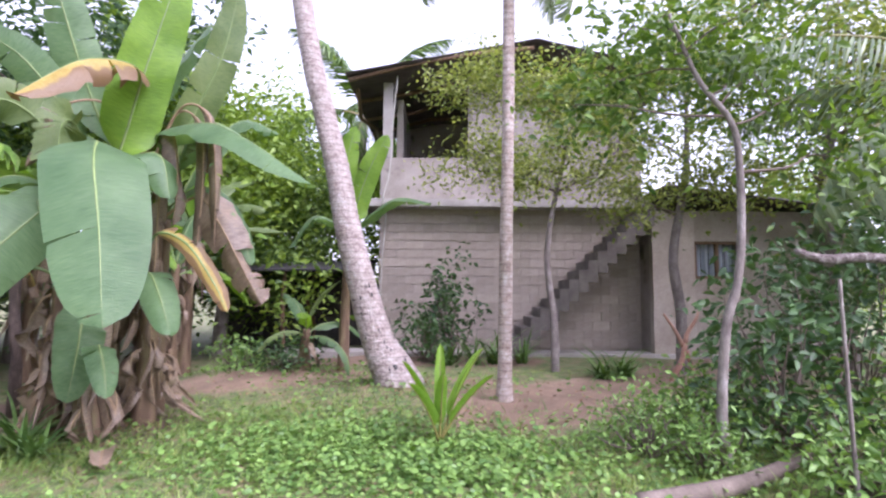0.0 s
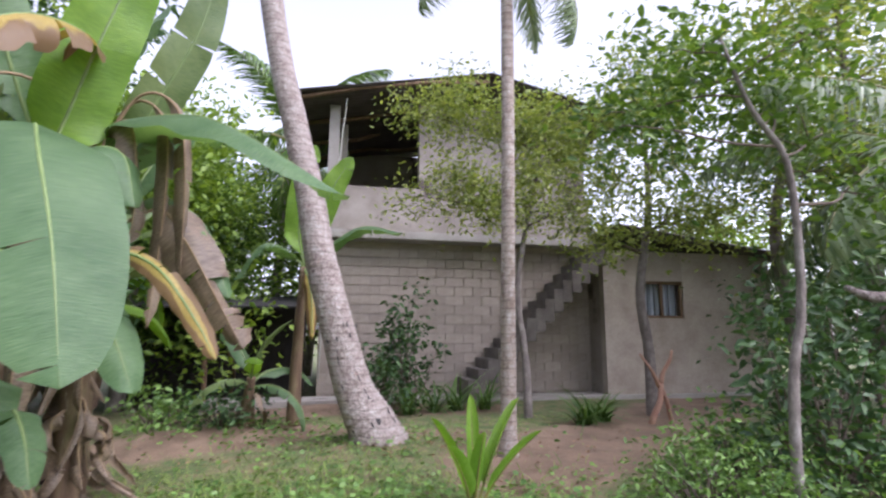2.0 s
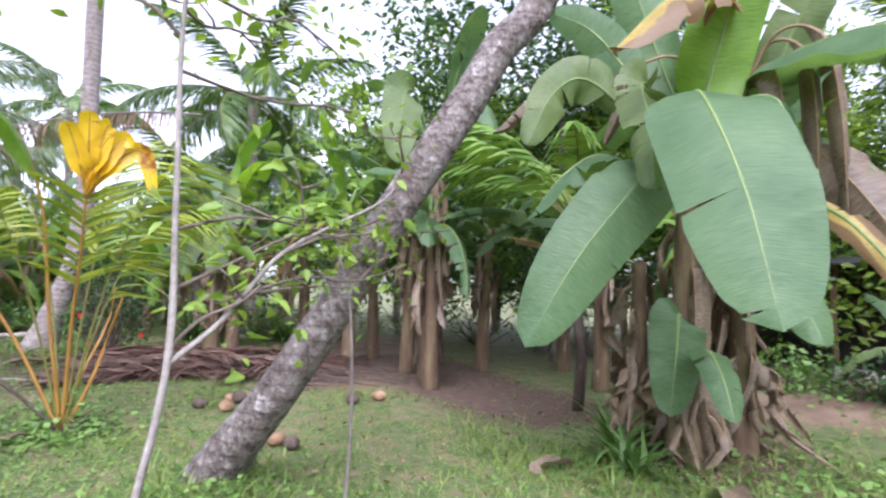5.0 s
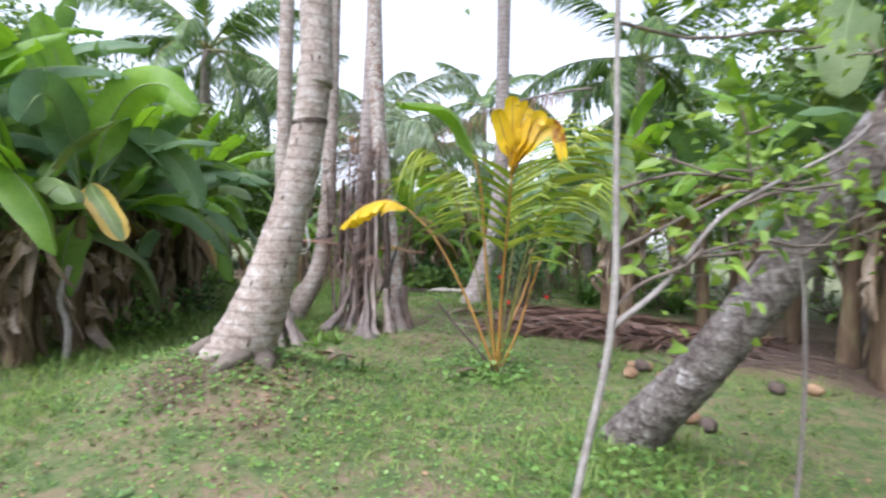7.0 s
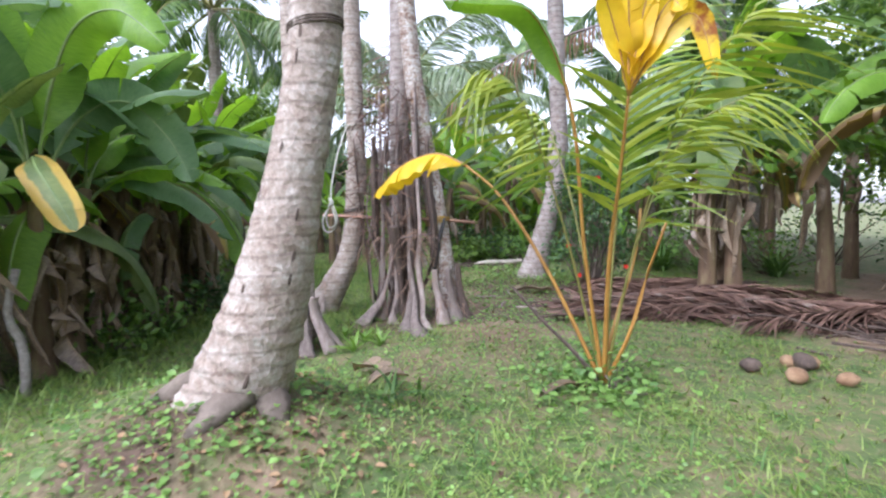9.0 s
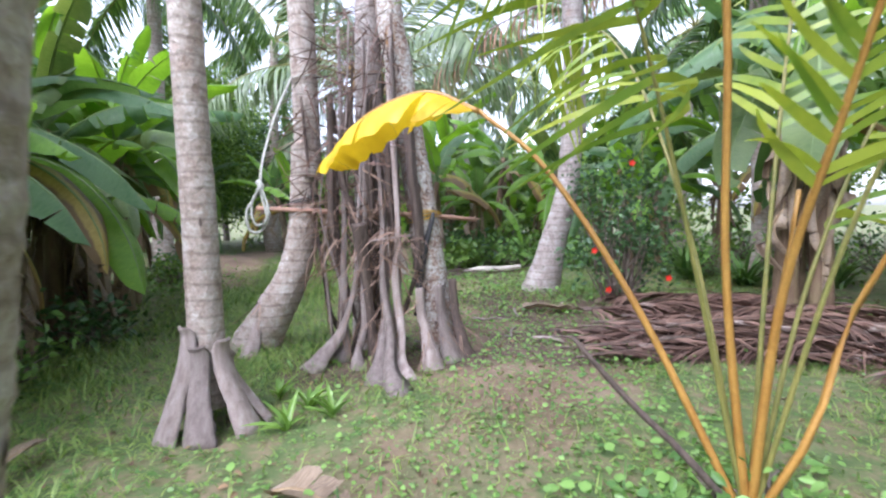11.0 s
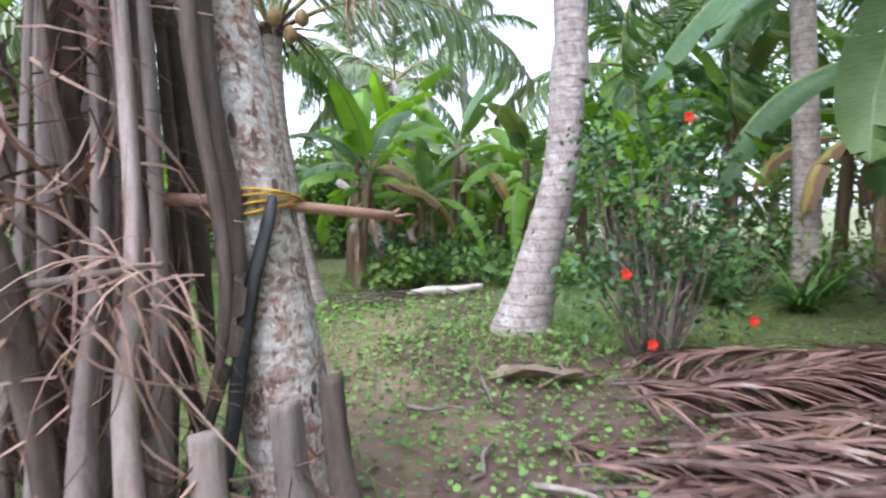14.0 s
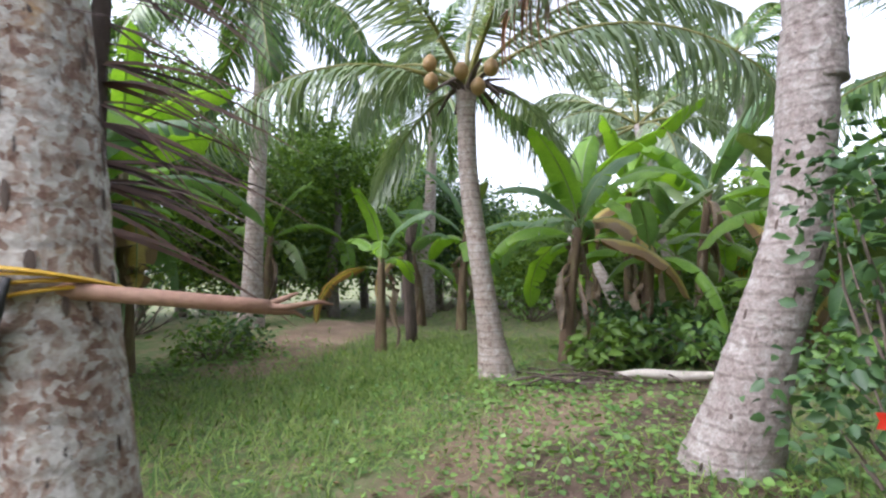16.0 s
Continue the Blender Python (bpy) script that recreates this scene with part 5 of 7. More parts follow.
    L(c, [V((-3.1, 5.6, 2.3)), V((-2.6, 5.5, 2.6)), V((-2.2, 5.4, 2.3)), V((-1.95, 5.3, 1.75))], 0.38, "fresh", roll=-20, droop=25, tear=0.25, seed=24)
    L(c, [V((-3.6, 5.2, 2.2)), V((-3.8, 4.7, 2.5)), V((-4.0, 4.4, 2.35)), V((-4.2, 4.1, 1.9))], 0.4, "fresh", roll=0, droop=25, tear=0.3, seed=25)
    L(c, [V((-3.1, 5.3, 2.9)), V((-2.75, 5.1, 3.1)), V((-2.6, 5.0, 2.6)), V((-2.6, 4.95, 2.1))], 0.3, "dry", droop=60, tear=0.6, seed=19, crumple=0.08)

    L(c, [V((-3.1, 5.6, 2.5)), V((-2.75, 5.5, 3.3)), V((-2.4, 5.4, 4.0)), V((-2.2, 5.3, 4.7))], 0.4, "worn", face=(-0.8, 0.4, 1.8), droop=12, tear=0.5, seed=31)
    L(c, [V((-3.4, 5.4, 2.7)), V((-3.6, 5.1, 3.5)), V((-3.75, 4.9, 4.2)), V((-3.9, 4.8, 4.8))], 0.45, "fresh", face=(-0.8, 0.4, 1.8), droop=12, tear=0.4, seed=32)
    L(c, [V((-3.6, 5.3, 2.6)), V((-4.0, 4.8, 3.2)), V((-4.2, 4.5, 3.1)), V((-4.35, 4.3, 2.6))], 0.42, "worn", face=(-0.8, 0.4, 1.8), droop=18, tear=0.6, seed=33)
    for k, (a, b) in enumerate((((-2.45, 5.25, 3.3), (-2.3, 5.2, 1.9)), ((-2.55, 5.3, 3.2), (-2.5, 5.2, 1.5)), ((-3.7, 4.8, 3.2), (-3.85, 4.7, 2.6)))):
        a, b = V(a), V(b)
        L(c, [V((-3.1, 5.4, 2.8)), (V((-3.1, 5.4, 2.8)) + a) / 2 + V((0, 0, 0.35)), a, a * 0.6 + b * 0.4 + V((0.05, 0, 0)), b], 0.24, "dry", face=(-0.6, 0.4, 1.8), droop=50, tear=0.8, seed=34 + k, petiole=0.4, crumple=0.12)


banana_clump()

# bananas further off
for i, (x, y, h, n, s, d) in enumerate((
        (-2.25, 8.6, 0.7, 6, 0.6, 1), (-5.2, 10.2, 2.4, 8, 1.0, 3), (-7.6, 7.4, 2.4, 8, 1.0, 6), (-5.5, 7.6, 2.4, 8, 1.0, 4), (-6.8, 8.6, 2.6, 8, 1.05, 4), (-4.6, 9.4, 2.6, 8, 1.0, 3),
        (-8.0, 6.1, 2.5, 8, 1.0, 14), (-8.9, 5.6, 2.6, 8, 1.0, 14), (-9.6, 6.6, 2.8, 9, 1.1, 10), (-6.9, 5.6, 2.4, 7, 0.95, 14), (-11.2, 4.6, 2.4, 8, 1.0, 6), (-10.4, 4.3, 2.5, 7, 1.0, 18), (-10.9, 5.9, 2.6, 8, 1.05, 5),
        (-12.5, 7.5, 2.8, 8, 1.1, 3), (-7.5, -3.3, 1.5, 8, 1.05, 5), (-8.7, -3.5, 1.9, 10, 1.2, 5), (-8.0, -4.6, 2.3, 10, 1.25, 4), (-10.0, -3.6, 2.0, 10, 1.2, 4), (-9.6, -4.9, 2.6, 10, 1.25, 4), (-11.4, -4.0, 2.4, 10, 1.2, 4), (-12.6, -3.7, 2.0, 9, 1.15, 4), (-7.0, -3.9, 2.0, 9, 1.15, 4),
        (-11.0, -5.8, 2.7, 9, 1.15, 3), (-13.2, -5.0, 2.6, 8, 1.1, 3), (-6.4, -5.0, 2.4, 9, 1.2, 4), (-6.2, -6.4, 2.8, 9, 1.2, 3),
        (-16.5, 0.4, 1.9, 8, 1.0, 6), (-17.2, 1.4, 1.6, 7, 0.9, 3), (-18.6, 3.2, 1.3, 8, 0.95, 2), (-17.6, 4.5, 1.5, 8, 1.0, 3), (-19.6, 1.9, 1.6, 8, 1.0, 2), (-20.5, 4.3, 1.8, 8, 1.05, 2), (-16.0, 5.2, 1.9, 8, 1.0, 3), (-15.2, 4.2, 1.5, 7, 0.9, 3), (-21.5, 0.2, 2.0, 8, 1.1, 2), (-22.5, 2.8, 1.9, 8, 1.1, 2), (-18.8, -6.9, 2.0, 8, 1.1, 3), (-21.0, -6.6, 2.2, 8, 1.1, 3), (-15.2, -7.2, 2.2, 8, 1.1, 3), (-20.3, -3.6, 1.8, 8, 1.0, 3), (-4.3, 8.3, 1.9, 7, 0.95, 4))):
    banana(x, y, h, n, 200 + i, s, d, young=0.6 if x < -15 else (0.5 if y < -2 else 0.3))
banana(-16.2, -2.35, 1.5, 6, 260, 0.75, 3, "young banana plant with level spreading leaves", 0.08, (0, 0), 0.6)


# dense stand along the border of the lawn, leaves down to knee height
for i, (x, y, h, n, s) in enumerate(((-8.3, -3.4, 1.9, 9, 1.0), (-9.3, -3.3, 2.1, 10, 1.0), (-10.6, -3.3, 2.1, 10, 1.05), (-11.9, -3.4, 2.1, 10, 1.05), (-7.3, -3.9, 2.4, 9, 1.1), (-8.6, -4.5, 3.1, 10, 1.2), (-10.0, -4.7, 3.2, 10, 1.2), (-11.8, -5.0, 3.3, 10, 1.2), (-7.0, -5.5, 3.4, 10, 1.25), (-9.0, -6.2, 3.8, 10, 1.3), (-13.4, -4.2, 2.6, 10, 1.1))):
    banana(x, y, h, n, 1400 + i, s, 6, "leafy banana plant in the dense stand beside the lawn", young=0.45, low=0.4, spread=68)
for i, (x, y, h, n, s) in enumerate(((-7.95, -2.9, 1.6, 5, 0.85), (-9.3, -3.0, 1.5, 5, 0.85), (-7.0, -3.0, 1.6, 5, 0.85), (-10.7, -3.0, 1.6, 5, 0.85))):
    banana(x, y, h, n, 1450 + i, s, 13, "banana plant at the lawn edge wrapped in pale dry leaves", young=0.5, low=0.2, spread=50)
# brighter plants behind the short palm
for i, (x, y, h, n, s) in enumerate(((-17.9, 0.2, 2.4, 9, 1.15), (-18.8, 2.2, 2.6, 9, 1.2), (-17.4, 3.3, 2.2, 9, 1.1), (-20.5, 1.0, 3.0, 9, 1.3), (-18.3, 5.4, 2.6, 9, 1.2), (-19.8, -2.4, 2.2, 8, 1.1), (-16.4, 6.7, 2.8, 9, 1.2), (-18.4, 8.0, 3.2, 9, 1.3), (-15.2, 7.6, 2.6, 9, 1.2), (-14.0, 7.0, 2.4, 9, 1.1), (-20.2, 7.2, 3.2, 9, 1.3))):
    banana(x, y, h, n, 1500 + i, s, 4, "bright leafy banana plant beyond the path", young=0.6, low=0.4)


def bright_banana():
    """Banana behind the leaning coconut with bright upright leaves."""
    c = thing("banana_plant", "banana plant by the house with bright upright leaves", "banana plant", "banana plants")
    top = banana_stem(c, -1.65, 8.8, 2.3, 0.09, (0.05, 0.0), 191)
    V = Vector
    add_leaf(c, [top, V((-1.5, 8.75, 2.9)), V((-1.25, 8.65, 3.6)), V((-0.95, 8.6, 4.15))], 0.42, "young", face=(-0.8, 0.4, 1.6), droop=14, tear=0.1, seed=1911)
    add_leaf(c, [top, V((-1.7, 8.75, 3.0)), V((-1.65, 8.65, 3.7)), V((-1.5, 8.6, 4.3))], 0.42, "young", face=(-0.8, 0.4, 1.6), droop=14, tear=0.1, seed=1912)
    add_leaf(c, [top, V((-1.2, 8.6, 2.8)), V((-0.75, 8.5, 3.05)), V((-0.2, 8.4, 2.95))], 0.36, "fresh", droop=30, tear=0.2, seed=1913)
    add_leaf(c, [top, V((-1.9, 8.6, 2.7)), V((-2.2, 8.5, 2.7)), V((-2.5, 8.4, 2.2))], 0.4, "fresh", droop=25, tear=0.3, seed=1914)
    add_leaf(c, [top, V((-1.5, 8.5, 2.2)), V((-1.45, 8.4, 1.9)), V((-1.42, 8.35, 1.4))], 0.24, "yellow", face=(-0.8, 0.4, 1.6), droop=40, tear=0.4, seed=1915, crumple=0.06)


bright_banana()


def edge_banana():
    """Small plant at the border of the lawn with a yellow-striped leaf."""
    c = thing("banana_plant", "small banana plant at the lawn edge with one yellow-striped leaf", "banana plant", "banana plants")
    top = banana_stem(c, -7.6, -2.85, 1.5, 0.08, (0.05, 0.05), 91)
    V = Vector
    add_leaf(c, [top, V((-7.3, -2.6, 1.75)), V((-7.1, -2.4, 1.65)), V((-6.95, -2.15, 1.4)), V((-6.9, -2.02, 1.22))], 0.26, "striped", face=(-3.4, 0.4, 1.6), droop=10, tear=0.2, seed=911, petiole=0.3)
    add_leaf(c, [top, V((-7.4, -2.8, 2.1)), V((-7.1, -2.8, 2.5)), V((-6.8, -2.75, 2.5)), V((-6.5, -2.7, 2.2))], 0.45, "fresh", face=(-3.4, 0.4, 1.8), droop=15, tear=0.25, seed=912)
    add_leaf(c, [top, V((-7.5, -2.6, 2.2)), V((-7.4, -2.3, 2.7)), V((-7.3, -1.9, 2.8)), V((-7.2, -1.5, 2.5))], 0.42, "young", face=(-3.4, 0.4, 2.5), droop=20, tear=0.2, seed=913)
    add_leaf(c, [top, V((-7.8, -2.6, 2.1)), V((-8.0, -2.3, 2.3)), V((-8.1, -2.0, 2.0)), V((-8.1, -1.8, 1.6))], 0.42, "fresh", face=(-3.4, 0.4, 1.6), droop=12, tear=0.3, seed=914)
    add_leaf(c, [top, V((-7.7, -3.0, 2.4)), V((-7.6, -3.1, 3.0)), V((-7.4, -3.2, 3.5))], 0.42, "young", face=(-3.4, 0.4, 2.5), droop=20, tear=0.1, seed=915)
    dry_skirt(c, -7.58, -2.83, (0.6, 1.4), 8, 92, (0.5, 0.9))
    g = Geo()
    limb(g, (-7.15, -2.66, g1(-7.15, -2.66) - 0.03), (-7.13, -2.64, 0.95), 0.035, 0.028, 4)
    tagged(part("stake", g, "bark_sapling"), "short pale wooden stake at the lawn edge", "stake")


edge_banana()


# ---- dark dead stem and pale stump beyond the young banana ----
g = Geo()
limb(g, (-17.4, -2.4, -0.03), (-17.3, -2.35, 2.1), 0.11, 0.09, 61)
tagged(part("dead_banana_stem", g, "husk_dark"), "dark dead banana stem standing in the grass", "stem")
g = Geo()
limb(g, (-22.5, -4.6, -0.03), (-22.4, -4.5, 3.2), 0.3, 0.22, 62)
tagged(part("dead_palm", g, "bark_pale"), "pale broken palm trunk in the distance", "trunk")
g = Geo()
limb(g, (-19.5, 1.0, 0.0), (-20.8, -0.2, 2.0), 0.16, 0.1, 63)
tagged(part("dead_palm", g, "bark_grey"), "grey leaning dead palm behind the plant bed", "palm")


# ---- seedling in the lawn ----
def seedling():
    s = thing("coconut_seedling", "young coconut seedling with yellow-green pleated leaves", "seedling")
    x, y = -0.02, 4.95
    z = g1(x, y)
    for k, (az, e, b, ln, w) in enumerate(((15, 74, 20, 0.98, 0.16), (190, 76, 22, 0.85, 0.17), (230, 70, 30, 0.75, 0.16), (340, 66, 28, 0.85, 0.15), (90, 88, 10, 0.92, 0.13), (280, 84, 20, 0.7, 0.14))):
        g = Geo()
        leaf_path(g, arc((x, y, z), az, e, b, ln), w, droop=-35, tear=0.0, seed=k, rib=0.008, petiole=0.25, wave=0.0, n=16)
        part("leaf", g, ["blade_young", "rachis"], s)


seedling()


# ---- young yellow-leaved coconut ----
def young_coconut():
    p = thing("young_coconut_palm", "young stemless coconut palm with orange stalks and yellowing fronds", "palm")
    x, y = -7.3, 1.62
    z = g1(x, y) - 0.02
    r = np.random.default_rng(9)
    for k, (pts, u0, n, ln, hang) in enumerate((
            ([(x, y, z), (-7.12, 1.6, 0.9), (-6.85, 1.58, 1.5), (-6.6, 1.55, 2.02)], 0.55, 14, 0.55, 0.25),
            ([(x, y, z), (-7.22, 1.35, 1.0), (-7.08, 1.1, 1.75), (-6.98, 0.9, 2.15), (-6.95, 0.7, 2.25)], 0.42, 20, 0.6, 0.95),
            ([(x, y, z), (-7.3, 1.85, 1.0), (-7.2, 2.15, 1.8), (-7.1, 2.6, 2.1)], 0.4, 20, 0.6, 0.7),
            ([(x, y, z), (-7.55, 1.5, 1.1), (-7.85, 1.35, 1.9), (-8.15, 1.2, 2.2), (-8.4, 1.05, 2.15)], 0.45, 20, 0.6, 0.9),
            ([(x, y, z), (-7.05, 1.8, 1.2), (-6.75, 2.0, 2.0), (-6.45, 2.2, 2.4)], 0.42, 20, 0.65, 0.6),
            ([(x, y, z), (-7.4, 1.75, 1.3), (-7.5, 1.9, 2.2), (-7.6, 2.1, 2.7)], 0.42, 20, 0.65, 0.5))):
        q = smooth_path(pts, 40)
        t, sd, up = frames_along(q)
        g = Geo()
        tube(g, q, [0.012, 0.0095, 0.007, 0.005, 0.003], 7, 1)
        ps, al, ups, sz = [], [], [], []
        for side in (-1, 1):
            for j in range(n):
                i = int((u0 + (0.99 - u0) * j / (n - 1)) * 39)
                ps.append(q[i])
                al.append(t[i] * 0.7 + side * sd[i] * r.uniform(0.7, 1.0) + np.array([0, 0, 0.25 - hang * r.uniform(0.7, 1.3)]))
                ups.append(up[i] + r.normal(0, 0.2, 3))
                sz.append(ln * r.uniform(0.75, 1.15))
        v, f = scatter(strip_template(1.0, 0.35 + 0.4 * hang, 5), ps, al, ups, sz, r.uniform(0.025, 0.042, len(sz)))
        g.add([tuple(w) for w in v], [tuple(int(w) for w in h) for h in f], 0)
        part("frond", g, ["frond_young", "rachis_orange" if k == 0 else "rachis"], p)
    # the drooping yellow leaf and its long stalk
    g = Geo()
    pts = [(x, y, z), (-7.47, 1.25, 0.8), (-7.62, 0.9, 1.4), (-7.75, 0.62, 1.68)]
    tube(g, smooth_path(pts, 20), [0.018, 0.015, 0.012, 0.01], 7)
    part("stalk", g, "rachis_orange", p)
    g = Geo()
    leaf_path(g, [(-7.75, 0.62, 1.68), (-7.85, 0.38, 1.79), (-8.0, 0.1, 1.72), (-8.12, -0.08, 1.58), (-8.22, -0.17, 1.48)], 0.46, roll=12, droop=34, tear=0.34, seed=5, rib=0.009, petiole=0.02, wave=0.02, n=46)
    part("yellow_leaf", g, ["frond_yellow", "rachis_orange"], p, "golden yellow undivided leaf with brown holes")
    # upright yellow leaf, split into pointed lobes
    g = Geo()
    tube(g, smooth_path([(x, y, z), (-7.12, 1.6, 0.9), (-6.85, 1.58, 1.5), (-6.6, 1.55, 2.0)], 18), [0.02, 0.016, 0.012, 0.009], 7)
    part("stalk", g, "rachis_orange", p)
    for k, (dy, dz, sag) in enumerate(((-0.18, 0.55, 0.0), (-0.04, 0.68, 0.0), (0.1, 0.62, 0.02), (0.24, 0.5, 0.06), (0.42, 0.25, 0.2))):
        g = Geo()
        o = Vector((-6.6, 1.55, 1.98))
        leaf_path(g, [o, o + Vector((0.04, dy * 0.45, dz * 0.55 + sag)), o + Vector((0.08, dy * 0.85, dz * 0.9 + sag)), o + Vector((0.12, dy * 1.1, dz - sag))], 0.16, face=(-2.5, 0.5, 1.5), droop=-15, tear=0.1, seed=60 + k, rib=0.006, petiole=0.02, n=14)
        part("yellow_leaf", g, ["frond_yellow", "rachis_orange"], p, "upright yellow leaf lobe")
    g = Geo()
    leaf_path(g, [(x, y, z), (-7.2, 1.45, 1.0), (-7.0, 1.3, 2.0), (-6.9, 1.0, 2.6), (-6.85, 0.45, 2.65)], 0.3, roll=0, droop=35, tear=0.4, seed=7, rib=0.012, petiole=0.55)
    part("leaf", g, ["blade_young", "rachis_orange"], p)
    for k, (ax, ay, h, ln) in enumerate(((-7.4, 0.95, 0.72, 0), (-7.0, 1.95, 1.2, 0), (-7.6, 2.0, 1.3, 0))):
        g = Geo()
        limb(g, (x, y, z), (ax, ay, h), 0.018, 0.01, k)
        part("stalk", g, "rachis_orange" if k else "husk_dark", p)


young_coconut()


# ---- dry fronds stacked round the palms ----
def frond_stack():
    r = np.random.default_rng(21)
    lab = "dry grey coconut frond stood butt-down against the palms"
    feet = [(-9.3, -0.57, 0.15), (-9.5, -0.36, 0.09), (-9.0, -0.02, 0.13), (-8.78, 0.14, 0.11), (-9.08, 0.24, 0.1), (-9.32, 0.45, 0.12), (-9.52, 0.6, 0.12), (-9.66, 0.72, 0.11), (-9.58, -1.14, 0.09), (-9.3, -0.2, 0.07),
            (-10.45, 0.1, 0.08), (-10.4, -0.4, 0.08), (-9.55, 0.12, 0.07)]
    for k, (x, y, w) in enumerate(feet):
        f = thing("dry_frond", lab, "dry frond", "stacked dry fronds")
        z = g1(x, y) - 0.01
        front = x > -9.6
        cx, cy = -9.72 + r.normal(0, 0.06), min(0.1, y * 0.6 + r.normal(0, 0.17))
        hx = 1.9 + r.uniform(0, 1.0)
        if y > 0.4:
            hx, cx, cy = 0.56 + r.uniform(0, 0.16), x - 0.14, y - 0.13
        if y < -1.0:
            hx, cx, cy = 0.55, x - 0.25, y + 0.1
        thin = r.uniform(0.016, 0.026)
        a, b = Vector((x, y, z)), Vector((cx, cy, hx))
        d = Vector((cx - x, cy - y, 0))
        up_by = [0.0, 0.12, 0.3, 0.7, 1.2, hx - z] if hx > 1.4 else [0.0, 0.1, 0.2, 0.32, 0.42, hx - z]
        q = smooth_path([a + d * v + Vector((r.normal(0, 0.012), r.normal(0, 0.02), 0)) * (1.0 if hx > 1.4 else 0.25) + Vector((0, 0, zz)) for v, zz in zip((0.0, 0.3, 0.5, 0.72, 0.85, 1.0), up_by)], 30)
        g = Geo()
        wide = [w * 1.05, w * 0.85, w * 0.5, w * 0.38, w * 0.33, thin * 1.5, thin * 1.4, thin * 1.2, thin, thin * 0.9, thin * 0.8, thin * 0.6] if hx > 1.4 else [w, w * 0.8, w * 0.55, w * 0.45, w * 0.42, w * 0.4]
        petiole(g, q, wide, [w * 0.28, w * 0.26, w * 0.24, w * 0.2, thin, thin * 0.9, thin * 0.8, thin * 0.6, thin * 0.5], -d if d.length > 0.05 else Vector((1, 0, 0)), k, 40)
        # stalks set further back take the darker husk colour
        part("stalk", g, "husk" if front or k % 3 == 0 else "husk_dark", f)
        ps, al, up, sz = [], [], [], []
        for j in range(30):
            i = int(r.uniform(0.42, 1.0) * 29)
            ps.append(q[i])
            e = unit(1, r, -0.9, 0.35)[0]
            al.append(e * np.array([0.5, 0.5, 1.0]) + np.array([0, 0, -0.8]) if q[i][2] < 1.5 or y > 0.2 else e)
            up.append(unit(1, r, -1, 1)[0])
            sz.append(r.uniform(0.2, 0.6))
        me = soup("leaflet", [scatter(strip_template(1.0, 0.6, 4), ps, al, up, sz, r.uniform(0.005, 0.014, 30))], "frond_dry")
        tagged(new("leaflet", me), kind="stuff").parent = f
    for k in range(8):
        y0 = r.uniform(-0.6, 0.25)
        f = thing("dry_frond", "thin dry frond stalk leaning among the others", "dry frond", "stacked dry fronds")
        g = Geo()
        limb(g, (-9.5 - r.uniform(0, 0.7), y0, g1(-9.5, y0)), (-9.75 + r.normal(0, 0.12), min(0.06, y0 * 0.6 - 0.05 + r.normal(0, 0.2)), r.uniform(1.3, 2.9)), r.uniform(0.012, 0.022), 0.007, 900 + k, n=14, sides=6)
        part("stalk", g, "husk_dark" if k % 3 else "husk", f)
    # dark core of the stack and a broken sheath lodged in it
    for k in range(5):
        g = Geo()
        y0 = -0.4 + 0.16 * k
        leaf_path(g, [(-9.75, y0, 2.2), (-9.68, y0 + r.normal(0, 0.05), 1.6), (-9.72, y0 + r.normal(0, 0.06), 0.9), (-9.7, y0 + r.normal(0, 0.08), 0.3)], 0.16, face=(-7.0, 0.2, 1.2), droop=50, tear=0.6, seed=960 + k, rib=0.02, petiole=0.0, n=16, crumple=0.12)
        f = thing("dry_sheath", "dark leaf sheath hanging in the frond stack", "dry sheath", "hanging sheaths")
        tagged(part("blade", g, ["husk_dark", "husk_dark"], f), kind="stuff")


def dry_tuft():
    """Bunch of withered leaflets drooping from the stack."""
    f = thing("dry_tuft", "bunch of withered frond leaflets drooping from the stack", "dry frond")
    r = np.random.default_rng(78)
    n = 34
    ps = np.stack([-9.45 + r.normal(0, 0.06, n), 0.12 + r.normal(0, 0.12, n), 1.02 + r.normal(0, 0.05, n)], 1)
    al = np.stack([0.5 + r.normal(0, 0.25, n), np.where(r.random(n) < 0.6, -0.9, 0.7) + r.normal(0, 0.3, n), r.uniform(-0.3, 0.25, n)], 1)
    me = soup("leaflet", [scatter(strip_template(1.0, 0.8, 6), ps, al, np.tile([0.1, 0.1, 1.0], (n, 1)) + r.normal(0, 0.2, (n, 3)), r.uniform(0.2, 0.4, n), r.uniform(0.006, 0.014, n))], "frond_dry")
    tagged(new("leaflet", me), kind="stuff").parent = f
    g = Geo()
    limb(g, (-9.5, -0.1, 1.0), (-9.42, 0.25, 1.05), 0.012, 0.008, 5)
    part("stalk", g, "husk", f)


dry_tuft()


